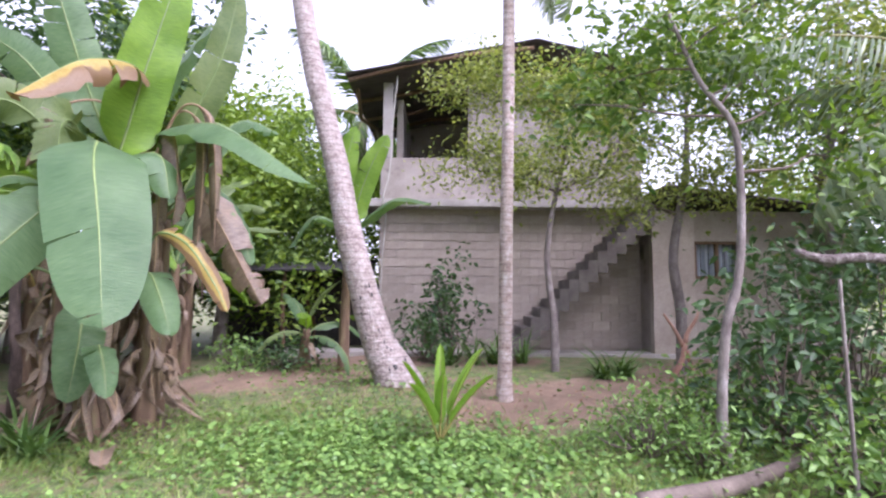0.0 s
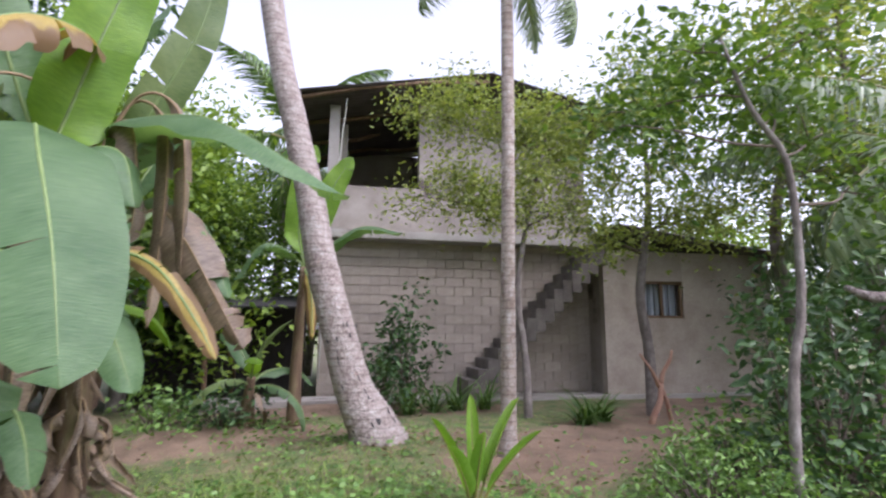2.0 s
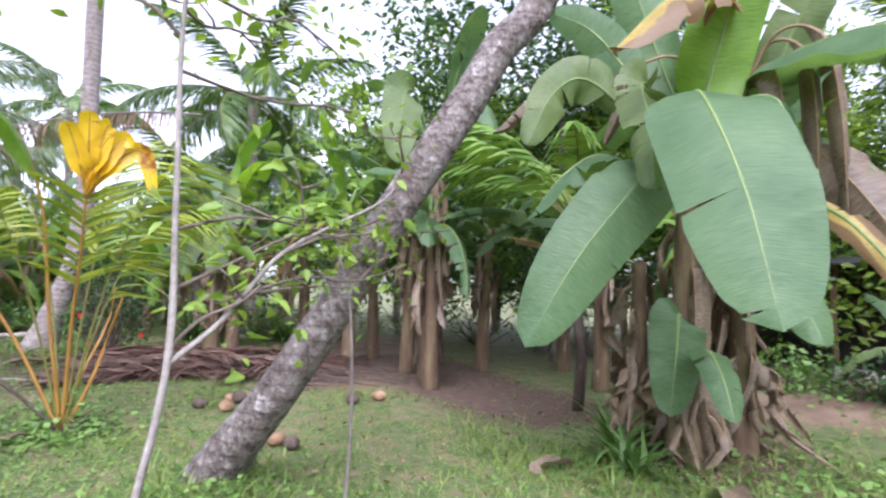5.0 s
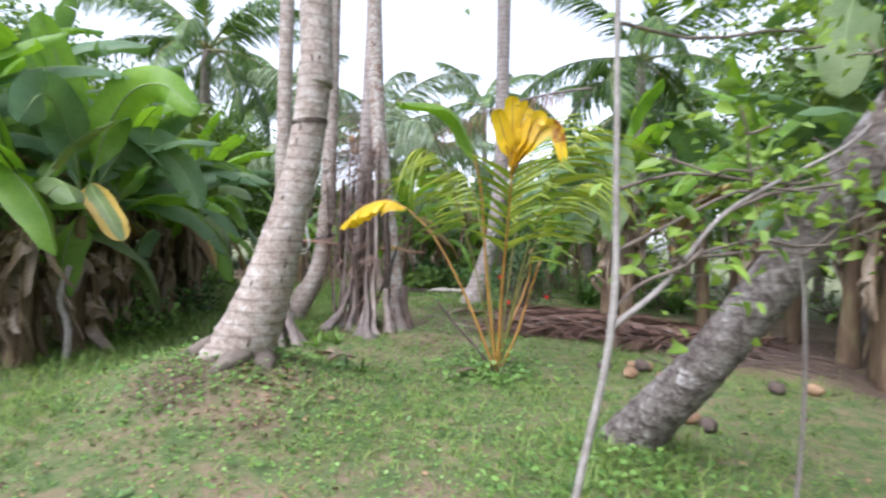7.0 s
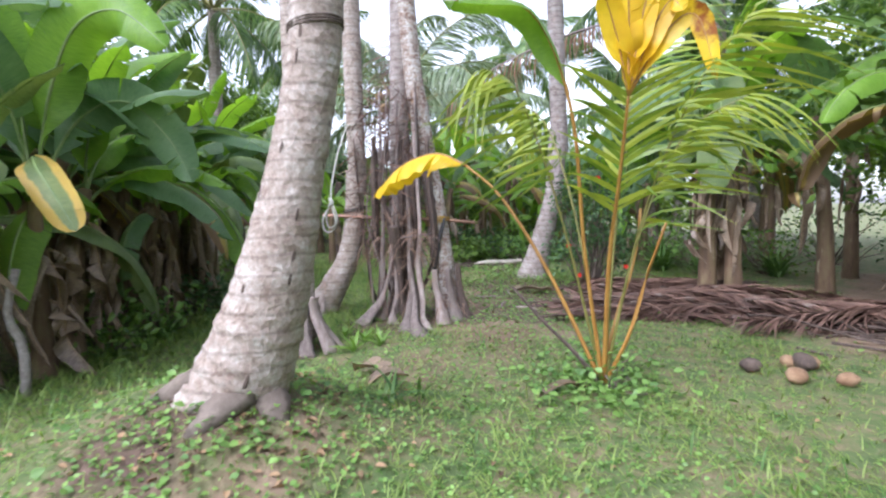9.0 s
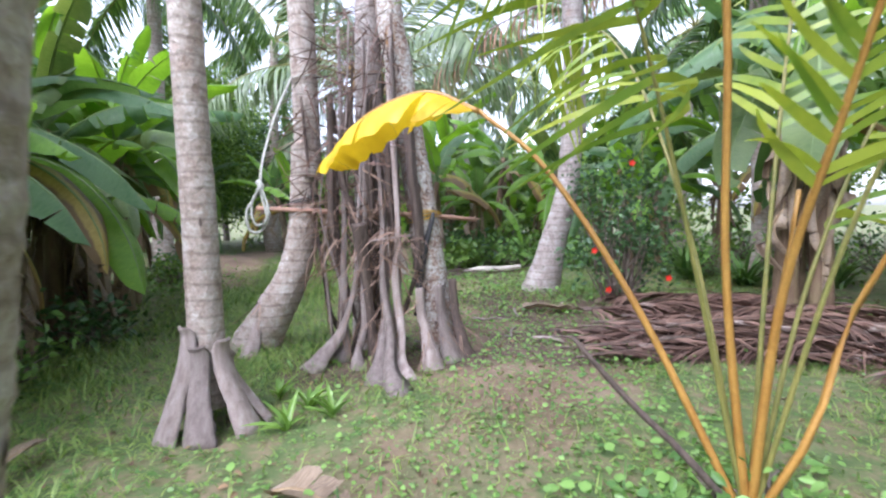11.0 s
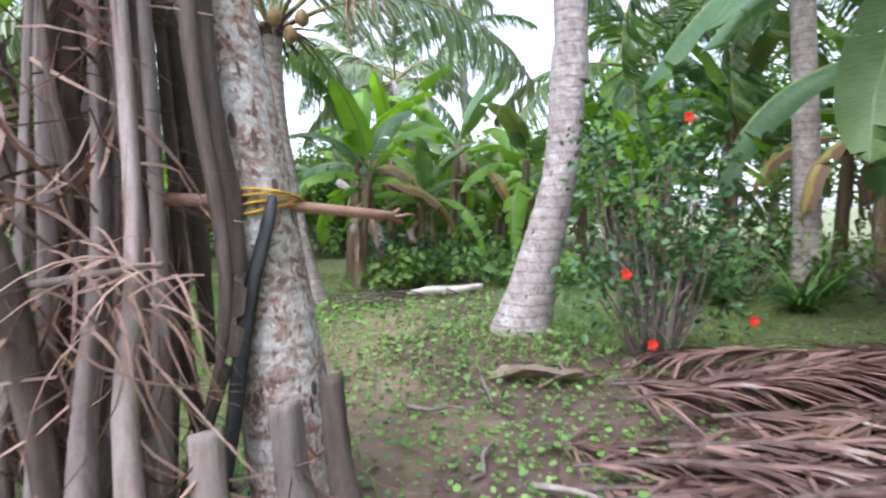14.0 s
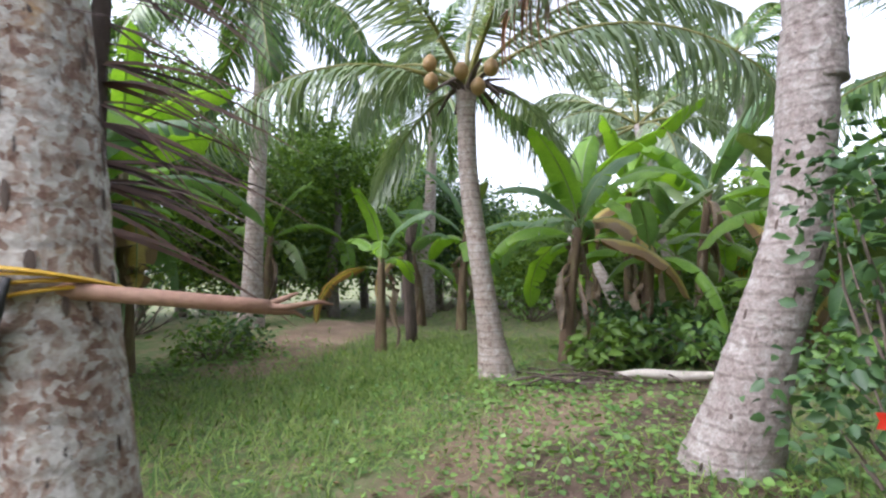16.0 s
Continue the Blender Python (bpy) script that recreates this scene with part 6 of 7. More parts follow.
def dry_tangle():
    """Withered leaflets caught between the standing fronds."""
    f = thing("dry_tangle", "tangle of withered brown leaflets caught among the standing fronds", "dry frond")
    r = np.random.default_rng(79)
    for nm, zz, n, mat in (("upper_tangle", (1.3, 2.9), 300, "frond_fallen"), ("lower_tangle", (0.75, 1.35), 170, "frond_dry")):
        ps = np.stack([-9.72 + r.normal(0, 0.12, n), r.uniform(-0.6, 0.12, n), r.uniform(*zz, n)], 1)
        al = np.stack([0.35 + r.normal(0, 0.5, n), r.normal(0, 0.8, n), r.normal(-0.35, 0.5, n)], 1)
        me = soup(nm, [scatter(strip_template(1.0, 0.7, 5), ps, al, unit(n, r, -0.5, 1.0), r.uniform(0.2, 0.5, n), r.uniform(0.006, 0.016, n))], mat)
        tagged(new(nm, me), kind="stuff").parent = f
    g = Geo()
    petiole(g, [(-9.42, -0.16, 1.14), (-9.45, -0.15, 1.02), (-9.5, -0.13, 0.8), (-9.52, -0.1, 0.5), (-9.5, -0.08, 0.05)], [0.055, 0.06, 0.045, 0.035, 0.04], [0.035, 0.03, 0.025, 0.02], Vector((1, 0, 0)), 7)
    part("broken_stub", g, "husk_dark", f, "broken reddish frond butt")


dry_tangle()


def hanging_frond():
    """Dead frond hanging behind the lashed palm, leaflets standing out level."""
    f = thing("hanging_dry_frond", "dead brown frond hanging head-down with spiky leaflets", "dry frond")
    r = np.random.default_rng(77)
    q = smooth_path([(-10.45, -0.1, 3.6), (-10.35, -0.06, 2.8), (-10.25, 0.0, 2.0), (-10.2, 0.06, 1.35), (-10.2, 0.1, 0.6)], 40)
    g = Geo()
    tube(g, q, [0.016, 0.02, 0.026, 0.035, 0.05, 0.03], 8, 0, 0.08, 0.6)
    part("stalk", g, "husk_dark", f)
    ps, al, up, sz = [], [], [], []
    for j in range(320):
        i = int(r.uniform(0.0, 0.75) * 39)
        ps.append(q[i])
        sgn = 1 if j % 2 else -1
        al.append(np.array([-0.45 * sgn + r.normal(0, 0.2), 0.9 * sgn + r.normal(0, 0.15), r.uniform(-0.3, 0.15)]))
        up.append(np.array([0.7, 0.3, 0.8]) + r.normal(0, 0.3, 3))
        sz.append(r.uniform(0.3, 0.75))
    me = soup("leaflet", [scatter(strip_template(1.0, 0.5, 5), ps, al, up, sz, r.uniform(0.01, 0.022, 320))], "frond_fallen")
    tagged(new("leaflet", me), kind="stuff").parent = f


hanging_frond()
frond_stack()


def rail():
    g = Geo()
    tube(g, smooth_path([(-9.8, -1.05, 1.28), (-9.79, -0.4, 1.24), (-9.785, 0.2, 1.21), (-9.93, 0.51, 1.185), (-10.13, 0.8, 1.15)], 20), [0.02, 0.02, 0.019, 0.018], 8, 0, 0.06)
    for d in ((-0.08, 0.04, 0.03), (-0.09, 0.05, -0.03), (-0.14, 0.1, 0.0)):
        limb(g, (-10.12, 0.79, 1.15), (-10.12 + d[0], 0.79 + d[1], 1.15 + d[2]), 0.012, 0.003, 2, n=4, sides=5)
    ob = part("wooden_rail", g, "stick")
    tagged(ob, "reddish peeled stick lashed level between two palms", "stick")
    st = thing("yellow_strap", "yellow plastic strap wound round the palm trunk", "strap")
    for k in range(4):
        g = Geo()
        rad = 0.141 + 0.004 * k
        tube(g, [(-9.935 + rad * math.cos(q), 0.343 + rad * math.sin(q), 1.165 + 0.014 * k + 0.035 * math.sin(q + 0.5 * k)) for q in np.linspace(0, 6.6, 30)], [0.011, 0.011], 6, 0, 0.1, 0.35, k)
        part("turn", g, "tape", st)
    g = Geo()
    tube(g, smooth_path([(-9.8, 0.43, 1.22), (-9.788, 0.42, 1.16), (-9.785, 0.39, 1.05), (-9.775, 0.355, 0.92), (-9.76, 0.33, 0.78), (-9.74, 0.3, 0.55), (-9.72, 0.27, 0.35)], 24), [0.012, 0.024, 0.027, 0.028, 0.026, 0.02], 9, 0, 0.12, 0.5)
    ob = part("rubber_strip", g, "rubber")
    tagged(ob, "black rubber strip hanging down the palm trunk", "strip")


rail()


def rope():
    g = Geo()
    pts = [(-9.8, -0.72, 2.36), (-9.5, -0.78, 2.0), (-9.2, -0.8, 1.62), (-9.05, -0.79, 1.4), (-8.99, -0.86, 1.25), (-8.99, -0.84, 1.12), (-8.99, -0.76, 1.12), (-8.99, -0.71, 1.25), (-9.03, -0.77, 1.42)]
    tube(g, smooth_path(pts, 60), [0.01, 0.01], 7)
    tube(g, smooth_path([(-9.04, -0.78, 1.42), (-8.98, -0.82, 1.3), (-8.98, -0.8, 1.16), (-8.97, -0.72, 1.2), (-9.04, -0.78, 1.4)], 30), [0.009, 0.009], 7)
    tube(g, smooth_path([(-9.06, -0.8, 1.46), (-9.04, -0.77, 1.42), (-9.02, -0.79, 1.39)], 8), [0.018, 0.024, 0.018], 8)
    tube(g, [(-9.9 + 0.128 * math.cos(a), -0.64 + 0.128 * math.sin(a), 2.36 + 0.02 * math.sin(a)) for a in np.linspace(0, 6.4, 24)], [0.008, 0.008], 6)
    ob = part("rope", g, "rope")
    tagged(ob, "pale rope tied to a palm, hanging in a loop", "rope")


rope()


# ---- heap of fallen fronds ----
def fallen_fronds():
    r = np.random.default_rng(31)
    for k in range(46):
        y = r.uniform(2.3, 4.9)
        lo = np.interp(y, [1.1, 1.9, 2.5, 3.3, 4.6], [-9.9, -10.1, -10.5, -11.1, -11.9])
        hi = np.interp(y, [1.1, 2.0, 3.2, 5.0], [-10.0, -9.6, -9.1, -8.5])
        x = lo + (hi - lo) * r.uniform(0.08, 0.95)
        ln = r.uniform(0.8, 1.15)
        back = k % 4 == 0
        az = r.normal(84, 14) + (180 if back else 0)
        ox = x - 1.1 * ln * math.cos(radians(az))
        oy = y + ln if back else max(1.5, y - ln)
        f = thing("fallen_frond", "fallen brown coconut frond lying flat on the grass", "dry frond", "fallen fronds")
        stalk, leaflet = FRONDS["dry"][k % 3]
        new("stalk", stalk).parent = f
        lf = tagged(new("leaflet", leaflet), kind="stuff")
        lf.parent = f
        rise = 0.02 + 0.0055 * k * np.clip((y - 1.6) / 1.6, 0.15, 1)
        f.matrix_basis = Matrix.Translation((ox, oy, g1(ox, oy) + rise)) @ Euler((radians(r.normal(0, 7)), radians(r.normal(-2, 2)), radians(az))).to_matrix().to_4x4() @ Matrix.Scale(ln, 4)


fallen_fronds()


# ---- saplings by the leaning palm ----
tree("sapling", "thin pale forked sapling with sparse small leaves", "sapling", [(-3.7, 1.22, 0.0), (-3.68, 1.3, 0.5), (-3.67, 1.39, 1.08), (-3.68, 1.38, 1.7), (-3.7, 1.37, 2.4), (-3.7, 1.45, 3.0)], [0.017, 0.015, 0.014, 0.011, 0.009, 0.006],
     [(-3.75, 1.75, 1.35), (-3.95, 2.15, 1.62), (-4.1, 2.6, 1.75), (-4.3, 1.9, 2.6), (-3.9, 1.1, 2.5), (-4.2, 2.3, 2.7), (-4.4, 2.7, 2.4), (-3.6, 1.7, 3.0)], "leaf_light", 0.08, 6, 0.14, 301, "bark_sapling", 0.5)
tree("sapling", "bare thin dark sapling stem in the lawn", "sapling", [(-4.25, 2.55, 0.0), (-4.22, 2.55, 0.6), (-4.2, 2.5, 1.2), (-4.25, 2.45, 1.5)], [0.011, 0.01, 0.008, 0.005], [(-4.4, 2.5, 1.65), (-4.1, 2.7, 1.55)], "leaf_light", 0.08, 4, 0.08, 302, "bark_tree", 0.5)

tree("sapling", "forked bough of a pale sapling reaching towards the leaning palm", "sapling", [(-3.67, 1.39, 1.06), (-3.72, 1.6, 1.22), (-3.8, 1.85, 1.48), (-3.95, 2.2, 1.66), (-4.1, 2.6, 1.85), (-4.2, 2.9, 2.1)], [0.012, 0.01, 0.009, 0.007, 0.004],
     [(-3.9, 2.1, 1.35), (-4.3, 2.5, 1.7), (-4.2, 2.9, 1.5), (-3.9, 2.6, 2.3), (-4.4, 3.2, 1.75), (-3.8, 1.9, 1.9)], "leaf_light", 0.06, 3, 0.1, 308, "bark_sapling", 0.5)

# ---- right-hand tree and thickets near the start ----
tree("slender_tree", "slender crooked grey tree with small bright leaves", "tree", [(2.3, 4.3, 0.1), (2.26, 4.3, 0.5), (2.32, 4.3, 1.22), (2.43, 4.3, 1.59), (2.48, 4.3, 2.06), (2.48, 4.3, 2.69), (2.41, 4.3, 2.98), (2.16, 4.3, 3.32), (1.93, 4.3, 3.9)], [0.045, 0.04, 0.038, 0.034, 0.03, 0.026, 0.022, 0.014],
     [(1.7, 4.5, 3.9), (2.2, 5.0, 3.9), (2.8, 4.8, 3.6), (3.2, 4.6, 3.3), (1.4, 5.2, 3.6), (2.6, 4.0, 3.9), (3.3, 5.2, 3.9), (1.2, 4.6, 3.2), (3.6, 4.6, 2.7)], "leaf", 0.1, 34, 0.24, 303)
tree("small_tree", "airy small tree in front of the house with fine leaves", "tree", [(1.9, 8.9, 0.1), (1.9, 8.95, 1.0), (1.8, 9.0, 2.2), (2.0, 9.0, 3.4), (2.3, 9.0, 4.6)], [0.075, 0.06, 0.05, 0.04, 0.025],
     [(0.6, 8.8, 4.0), (0.9, 9.0, 4.9), (1.5, 8.7, 5.2), (2.4, 8.8, 5.4), (1.3, 8.6, 3.5), (3.0, 8.9, 4.6), (2.8, 8.7, 3.6), (0.2, 9.0, 3.7), (2.0, 8.6, 4.2), (3.5, 8.8, 5.2), (0.5, 9.0, 5.6), (-0.2, 9.1, 5.3)], "leaf_olive", 0.09, 75, 0.22, 304, width=0.42, twigs=5)
tree("small_tree", "leafy small tree beside the outside stair", "tree", [(4.0, 8.8, 0.1), (4.0, 8.8, 1.2), (3.9, 8.8, 2.2), (4.2, 8.9, 3.6), (4.3, 9.0, 5.0)], [0.11, 0.09, 0.08, 0.06, 0.03],
     [(3.2, 8.6, 4.2), (3.5, 8.6, 5.2), (4.5, 8.6, 5.6), (5.0, 8.8, 4.6), (4.2, 8.4, 3.4), (2.9, 8.6, 3.2), (5.3, 8.6, 3.5), (4.8, 8.7, 6.2), (3.8, 8.6, 6.2)], "leaf_olive", 0.1, 75, 0.26, 305, width=0.42, twigs=5)
tree("small_tree", "spreading tree with dark boughs above the fence", "tree", [(6.2, 8.0, 0.1), (6.1, 8.0, 1.5), (5.9, 8.0, 3.0), (6.2, 8.0, 4.6), (6.3, 8.0, 6.2)], [0.14, 0.11, 0.09, 0.07, 0.03],
     [(5.0, 7.8, 4.6), (5.3, 7.6, 5.6), (6.2, 7.6, 6.4), (7.2, 7.8, 5.4), (6.8, 7.5, 4.2), (5.4, 7.6, 3.4), (7.8, 7.8, 4.4), (7.6, 7.8, 6.4), (4.6, 7.7, 6.2)], "leaf_olive", 0.1, 60, 0.36, 306, width=0.42)


tree("small_tree", "tall leafy tree overhanging the stick fence", "tree", [(6.6, 6.9, 0.1), (6.5, 6.9, 1.6), (6.3, 6.8, 3.2), (6.0, 6.6, 4.8), (5.9, 6.5, 6.4)], [0.13, 0.11, 0.09, 0.06, 0.03],
     [(4.6, 6.0, 4.8), (5.2, 6.2, 5.6), (5.8, 6.0, 6.4), (6.6, 6.3, 5.4), (4.9, 5.8, 6.2), (5.6, 6.4, 4.3), (6.9, 6.6, 6.6), (4.3, 6.2, 5.7), (7.4, 6.8, 5.2), (7.2, 6.6, 4.2), (5.9, 6.2, 7.2), (6.6, 5.9, 3.6)], "leaf_olive", 0.11, 55, 0.34, 307, width=0.42)


def shrub(x, y, h, w, leaf, size, n, seed, label="dense dark-leaved shrub", per=26, spread=0.16, fine=True, width=0.5, stems=5):
    r = np.random.default_rng(seed)
    th = thing("shrub", label, "shrub", "shrubs")
    z = g1(x, y)
    g = Geo()
    tips = []
    for k in range(n):
        a, rad = r.uniform(0, 6.28), w * math.sqrt(r.random())
        tip = np.array([x + rad * math.cos(a), y + rad * math.sin(a), z + h * r.uniform(0.2, 1.0) * (1 - 0.35 * (rad / w) ** 2)])
        limb(g, (x + r.normal(0, 0.06), y + r.normal(0, 0.06), z - 0.03), tip, 0.016, 0.004, seed + k, n=6, sides=5)
        tips.append(tip)
    tagged(part("twig", g, "twig", th), kind="stuff")
    leafy("foliage", tips, per, spread, size, leaf, seed, th, "", fine, width)
    return th


shrub(3.1, 4.9, 1.8, 0.7, "leaf_dark", 0.11, 34, 401, "dense dark green shrub by the stick fence", 34, 0.15)
shrub(4.1, 5.4, 2.6, 0.9, "leaf_dark", 0.12, 34, 402, "tall dark green thicket by the stick fence", 34, 0.2)
shrub(3.0, 3.9, 0.6, 0.55, "leaf_cover", 0.08, 26, 403, "low bright green weedy shrub", 30, 0.12)
shrub(1.8, 4.75, 0.55, 0.45, "leaf_cover", 0.06, 26, 409, "bright green feathery weed shrub", 34, 0.12, True, 0.4)
shrub(2.2, 4.45, 0.6, 0.35, "leaf_cover", 0.06, 22, 410, "bright green feathery weed shrub", 34, 0.12, True, 0.4)
shrub(2.6, 5.3, 0.7, 0.6, "leaf_cover", 0.08, 26, 404, "low bright green weedy shrub", 30, 0.12)
shrub(3.9, 4.0, 1.0, 0.6, "leaf", 0.08, 26, 405, "green thicket at the fence", 30, 0.14)
shrub(0.2, 10.2, 2.1, 0.5, "leaf_dark", 0.13, 22, 406, "upright dark shrub with glossy leaves by the house wall", 26, 0.14)
shrub(-0.3, 9.9, 1.2, 0.6, "leaf_dark", 0.12, 22, 407, "dark green shrub by the house wall", 26, 0.14)
for k, (x, y, n, ln) in enumerate(((0.6, 9.9, 40, 0.9), (1.0, 10.0, 40, 1.0), (0.1, 9.6, 40, 0.8), (2.5, 8.2, 60, 0.75), (2.9, 8.4, 40, 0.7), (1.5, 10.0, 40, 0.9), (-3.75, 4.75, 50, 0.8), (-3.5, 4.55, 30, 0.6))):
    strap_clump("strap_leaf_plant", x, y, n, ln, 0.045, "strap", 420 + k, "tuft of long arching strap leaves", "plant", group="strap-leaved plants")


# ---- hibiscus with red flowers ----
def hibiscus():
    s = shrub(-11.75, 2.75, 2.1, 0.55, "leaf_dark", 0.07, 46, 430, "dark-leaved hibiscus bush with red flowers", 40, 0.12, True, 0.6)
    r = np.random.default_rng(6)
    for k, (dx, dy, dz) in enumerate(((0.5, -0.3, 0.3), (0.5, 0.4, 0.42), (0.4, 0.0, 1.75), (0.45, -0.45, 0.75))):
        g = Geo()
        o = np.array([-11.75 + dx, 2.75 + dy, dz])
        for q in range(5):
            a = q * 1.257
            d = np.array([0.6, math.cos(a), math.sin(a)])
            v, f = scatter(leaf_template(0.8, 0.1, 0.3), [o], [d], [[1.0, 0.1, 0.1]], [0.045])
            g.add([tuple(p) for p in v], [tuple(int(b) for b in t) for t in f])
        part("flower", g, "flower", s, "open red flower")


hibiscus()

# ---- background greenery ----
bgd = [(-4.2, 15.5), (-6.4, 13.0), (-21, -6.5), (-24, -9), (-27, -6), (-19.5, -12), (-15, -12.5), (-25, -12), (-30, -9), (-32, -2), (-26, 3.5), (-25, 6.5), (-24, 0), (-5.2, 12.2), (-7.6, 9.6), (-10.5, 8.6), (-20, -11), (-16, -10), (-12, -9.5), (-8, -9), (-4, -10), (0, -9), (-25, -8), (-28, -3), (-30, 1), (-30, 6), (-27, 10), (-22, 12), (-17, 13), (-13, 14), (-10, 16), (-6, 17), (-5.5, 14.5), (-9, 11), (9.5, 9.5), (12, 5), (11, 15), (3, 19), (-2, 18.5), (-22, -10), (8, -9), (14, -1), (-29, -5), (-33, 3), (-31, -1)]
for k, (x, y) in enumerate(bgd):
    r = np.random.default_rng(500 + k)
    h = r.uniform(4.5, 7.5) if x > -20 or abs(y) > 7 or y < -5 else r.uniform(2.7, 3.7)
    tips = [(x + r.normal(0, 1.5), y + r.normal(0, 1.5), h * r.uniform(0.25, 1.0)) for _ in range(34)]
    tree("tree", "broad leafy tree at the edge of the garden", "tree", [(x, y, -0.05), (x + 0.1, y, h * 0.3), (x, y + 0.1, h * 0.6), (x, y, h * 0.85)], [0.16, 0.13, 0.1, 0.04], tips, ("leaf", "leaf_light", "leaf", "leaf_light", "leaf_dark")[k % 5], 0.17, 52, 0.42, 520 + k, group="garden-edge trees", fine=False, twigs=2)

# leafy bed before the far palms
for k, (x, y, h, w) in enumerate(((-16.3, 0.9, 0.6, 0.6), (-17.0, 1.6, 0.8, 0.8), (-16.6, 2.4, 0.7, 0.7), (-17.8, 2.4, 1.0, 0.8), (-18.4, 1.2, 0.9, 0.8), (-16.2, 3.2, 0.6, 0.6), (-14.5, -4.0, 0.4, 0.5), (-15.3, -4.4, 0.4, 0.5), (-9.2, -2.9, 0.4, 0.5), (-8.3, -2.9, 0.35, 0.45), (-10.3, -2.9, 0.4, 0.5), (-14.5, 5.6, 1.0, 0.9), (-13.2, 6.5, 1.0, 0.9), (-2.6, 8.6, 0.4, 0.5), (-3.4, 8.8, 0.4, 0.5),
        (-13.0, -6.8, 1.6, 1.4), (-15.2, -6.6, 1.5, 1.4), (-10.5, -7.2, 1.8, 1.5), (-7.6, -7.0, 1.8, 1.4), (-5.0, -7.4, 1.8, 1.4), (-22.5, -1.5, 1.6, 1.5), (-24.0, 1.5, 1.6, 1.5), (-23.0, 4.6, 1.6, 1.5), (-20.0, 6.6, 1.6, 1.5), (-17.0, 7.6, 1.6, 1.4), (-14.5, 8.6, 1.6, 1.4), (-12.5, 9.8, 1.6, 1.4), (-10.2, 10.2, 1.7, 1.4), (-7.6, 10.8, 1.6, 1.3), (-25, -5, 1.6, 1.5), (-19, -8.5, 1.6, 1.5))):
    shrub(x, y, h, w, ("leaf", "leaf_dark", "leaf_cover")[k % 3], 0.17 if x < -16 else 0.1, 24, 600 + k, "low broad-leaved green plant bed", 16, 0.14)


shrub(-7.25, 1.7, 0.24, 0.32, "leaf_cover", 0.06, 18, 660, "low green weeds round the young palm", 12, 0.1)
for k, (x, y, n, ln) in enumerate(((-13.4, 5.4, 60, 1.0), (-14.2, 4.9, 60, 1.0), (-13.9, 6.2, 60, 1.1), (-15.0, 5.2, 60, 1.0), (-12.8, 6.4, 60, 1.0), (-14.8, 6.6, 60, 1.1), (-8.2, -2.75, 30, 0.5), (-9.0, -2.6, 30, 0.5), (-6.6, 0.05, 14, 0.3), (-6.9, 0.2, 14, 0.28))):
    strap_clump("strap_leaf_plant", x, y, n, ln, 0.06 if ln > 0.8 else 0.03, "strap", 670 + k, "spiky tuft of green strap leaves", "plant", group="strap-leaved plants")


# ---- dead wood and cable by the house ----
def weed(x, y, n, length, seed):
    r = np.random.default_rng(seed)
    w = thing("weed", "bright green weed by the foot of the stacked fronds", "weed", "lawn weeds", at=(x, y, g1(x, y)))
    for k in range(n):
        a, e = r.uniform(0, 6.28), r.uniform(0.6, 1.35)
        d = [[math.cos(a) * math.cos(e), math.sin(a) * math.cos(e), math.sin(e)]]
        me = soup("leaf", [scatter(leaf_template(0.17, 0.06, 0.35), [[0, 0, -0.01]], d, [[0.1, 0.1, 1.0]], [length * r.uniform(0.6, 1.2)])], "strap_bright")
        new("leaf", me).parent = w


for k, (x, y) in enumerate(((-8.6, -0.4), (-8.45, -0.22), (-8.75, -0.62), (-8.3, -0.45))):
    weed(x, y, 9, 0.22, 690 + k)


def dead_branch():
    b = thing("dead_branch", "forked reddish dead branch standing before the house", "branch")
    for k, (p0, p1, ra, rb) in enumerate((((3.5, 8.1, 0.1), (3.75, 8.15, 0.75), 0.05, 0.04), ((3.75, 8.15, 0.75), (4.0, 8.2, 1.25), 0.04, 0.02), ((3.72, 8.15, 0.7), (3.45, 8.2, 1.2), 0.035, 0.015), ((3.9, 8.1, 0.1), (3.75, 8.15, 0.7), 0.035, 0.03))):
        g = Geo()
        limb(g, p0, p1, ra, rb, 40 + k)
        part("limb", g, "stick", b)


dead_branch()


def cable():
    g = Geo()
    tube(g, smooth_path([(-1.05, 11.2, 6.3), (-1.15, 11.25, 5.2), (-1.2, 11.3, 4.2), (-1.35, 11.3, 3.5), (-1.3, 11.6, 3.2), (-1.38, 11.68, 2.2), (-1.42, 11.68, 0.6)], 40), [0.016, 0.016], 6)
    tagged(part("cable", g, "rope"), "pale cable hanging down the house front", "cable")


cable()


# ---- logs ----
def log(pts, radii, mat, label, name="log", seed=0):
    g = Geo()
    tube(g, smooth_path(pts, 18), radii, 10, 0, 0.08, 1, seed)
    return tagged(part(name, g, mat), label, "log")


log([(-15.6, 1.1, 0.05), (-15.65, 1.45, 0.07), (-15.75, 1.8, 0.05), (-15.8, 2.25, 0.09)], [0.025, 0.055, 0.06, 0.04], "log_white", "bleached fallen log lying by the plant bed")
log([(1.35, 3.7, 0.06), (2.2, 3.95, 0.1), (3.1, 4.5, 0.16)], [0.06, 0.065, 0.05], "log", "weathered log lying in the grass")
log([(2.95, 4.35, 1.86), (3.2, 4.35, 1.79), (3.6, 4.36, 1.81), (4.4, 4.4, 1.72)], [0.025, 0.045, 0.04, 0.05], "bark_dark", "dark bough used as a fence rail", "fence_rail")
log([(2.75, 3.55, 0.0), (2.72, 3.55, 0.8), (2.7, 3.55, 1.6)], [0.016, 0.014, 0.012], "bark_tree", "thin pale fence stake", "fence_stake")


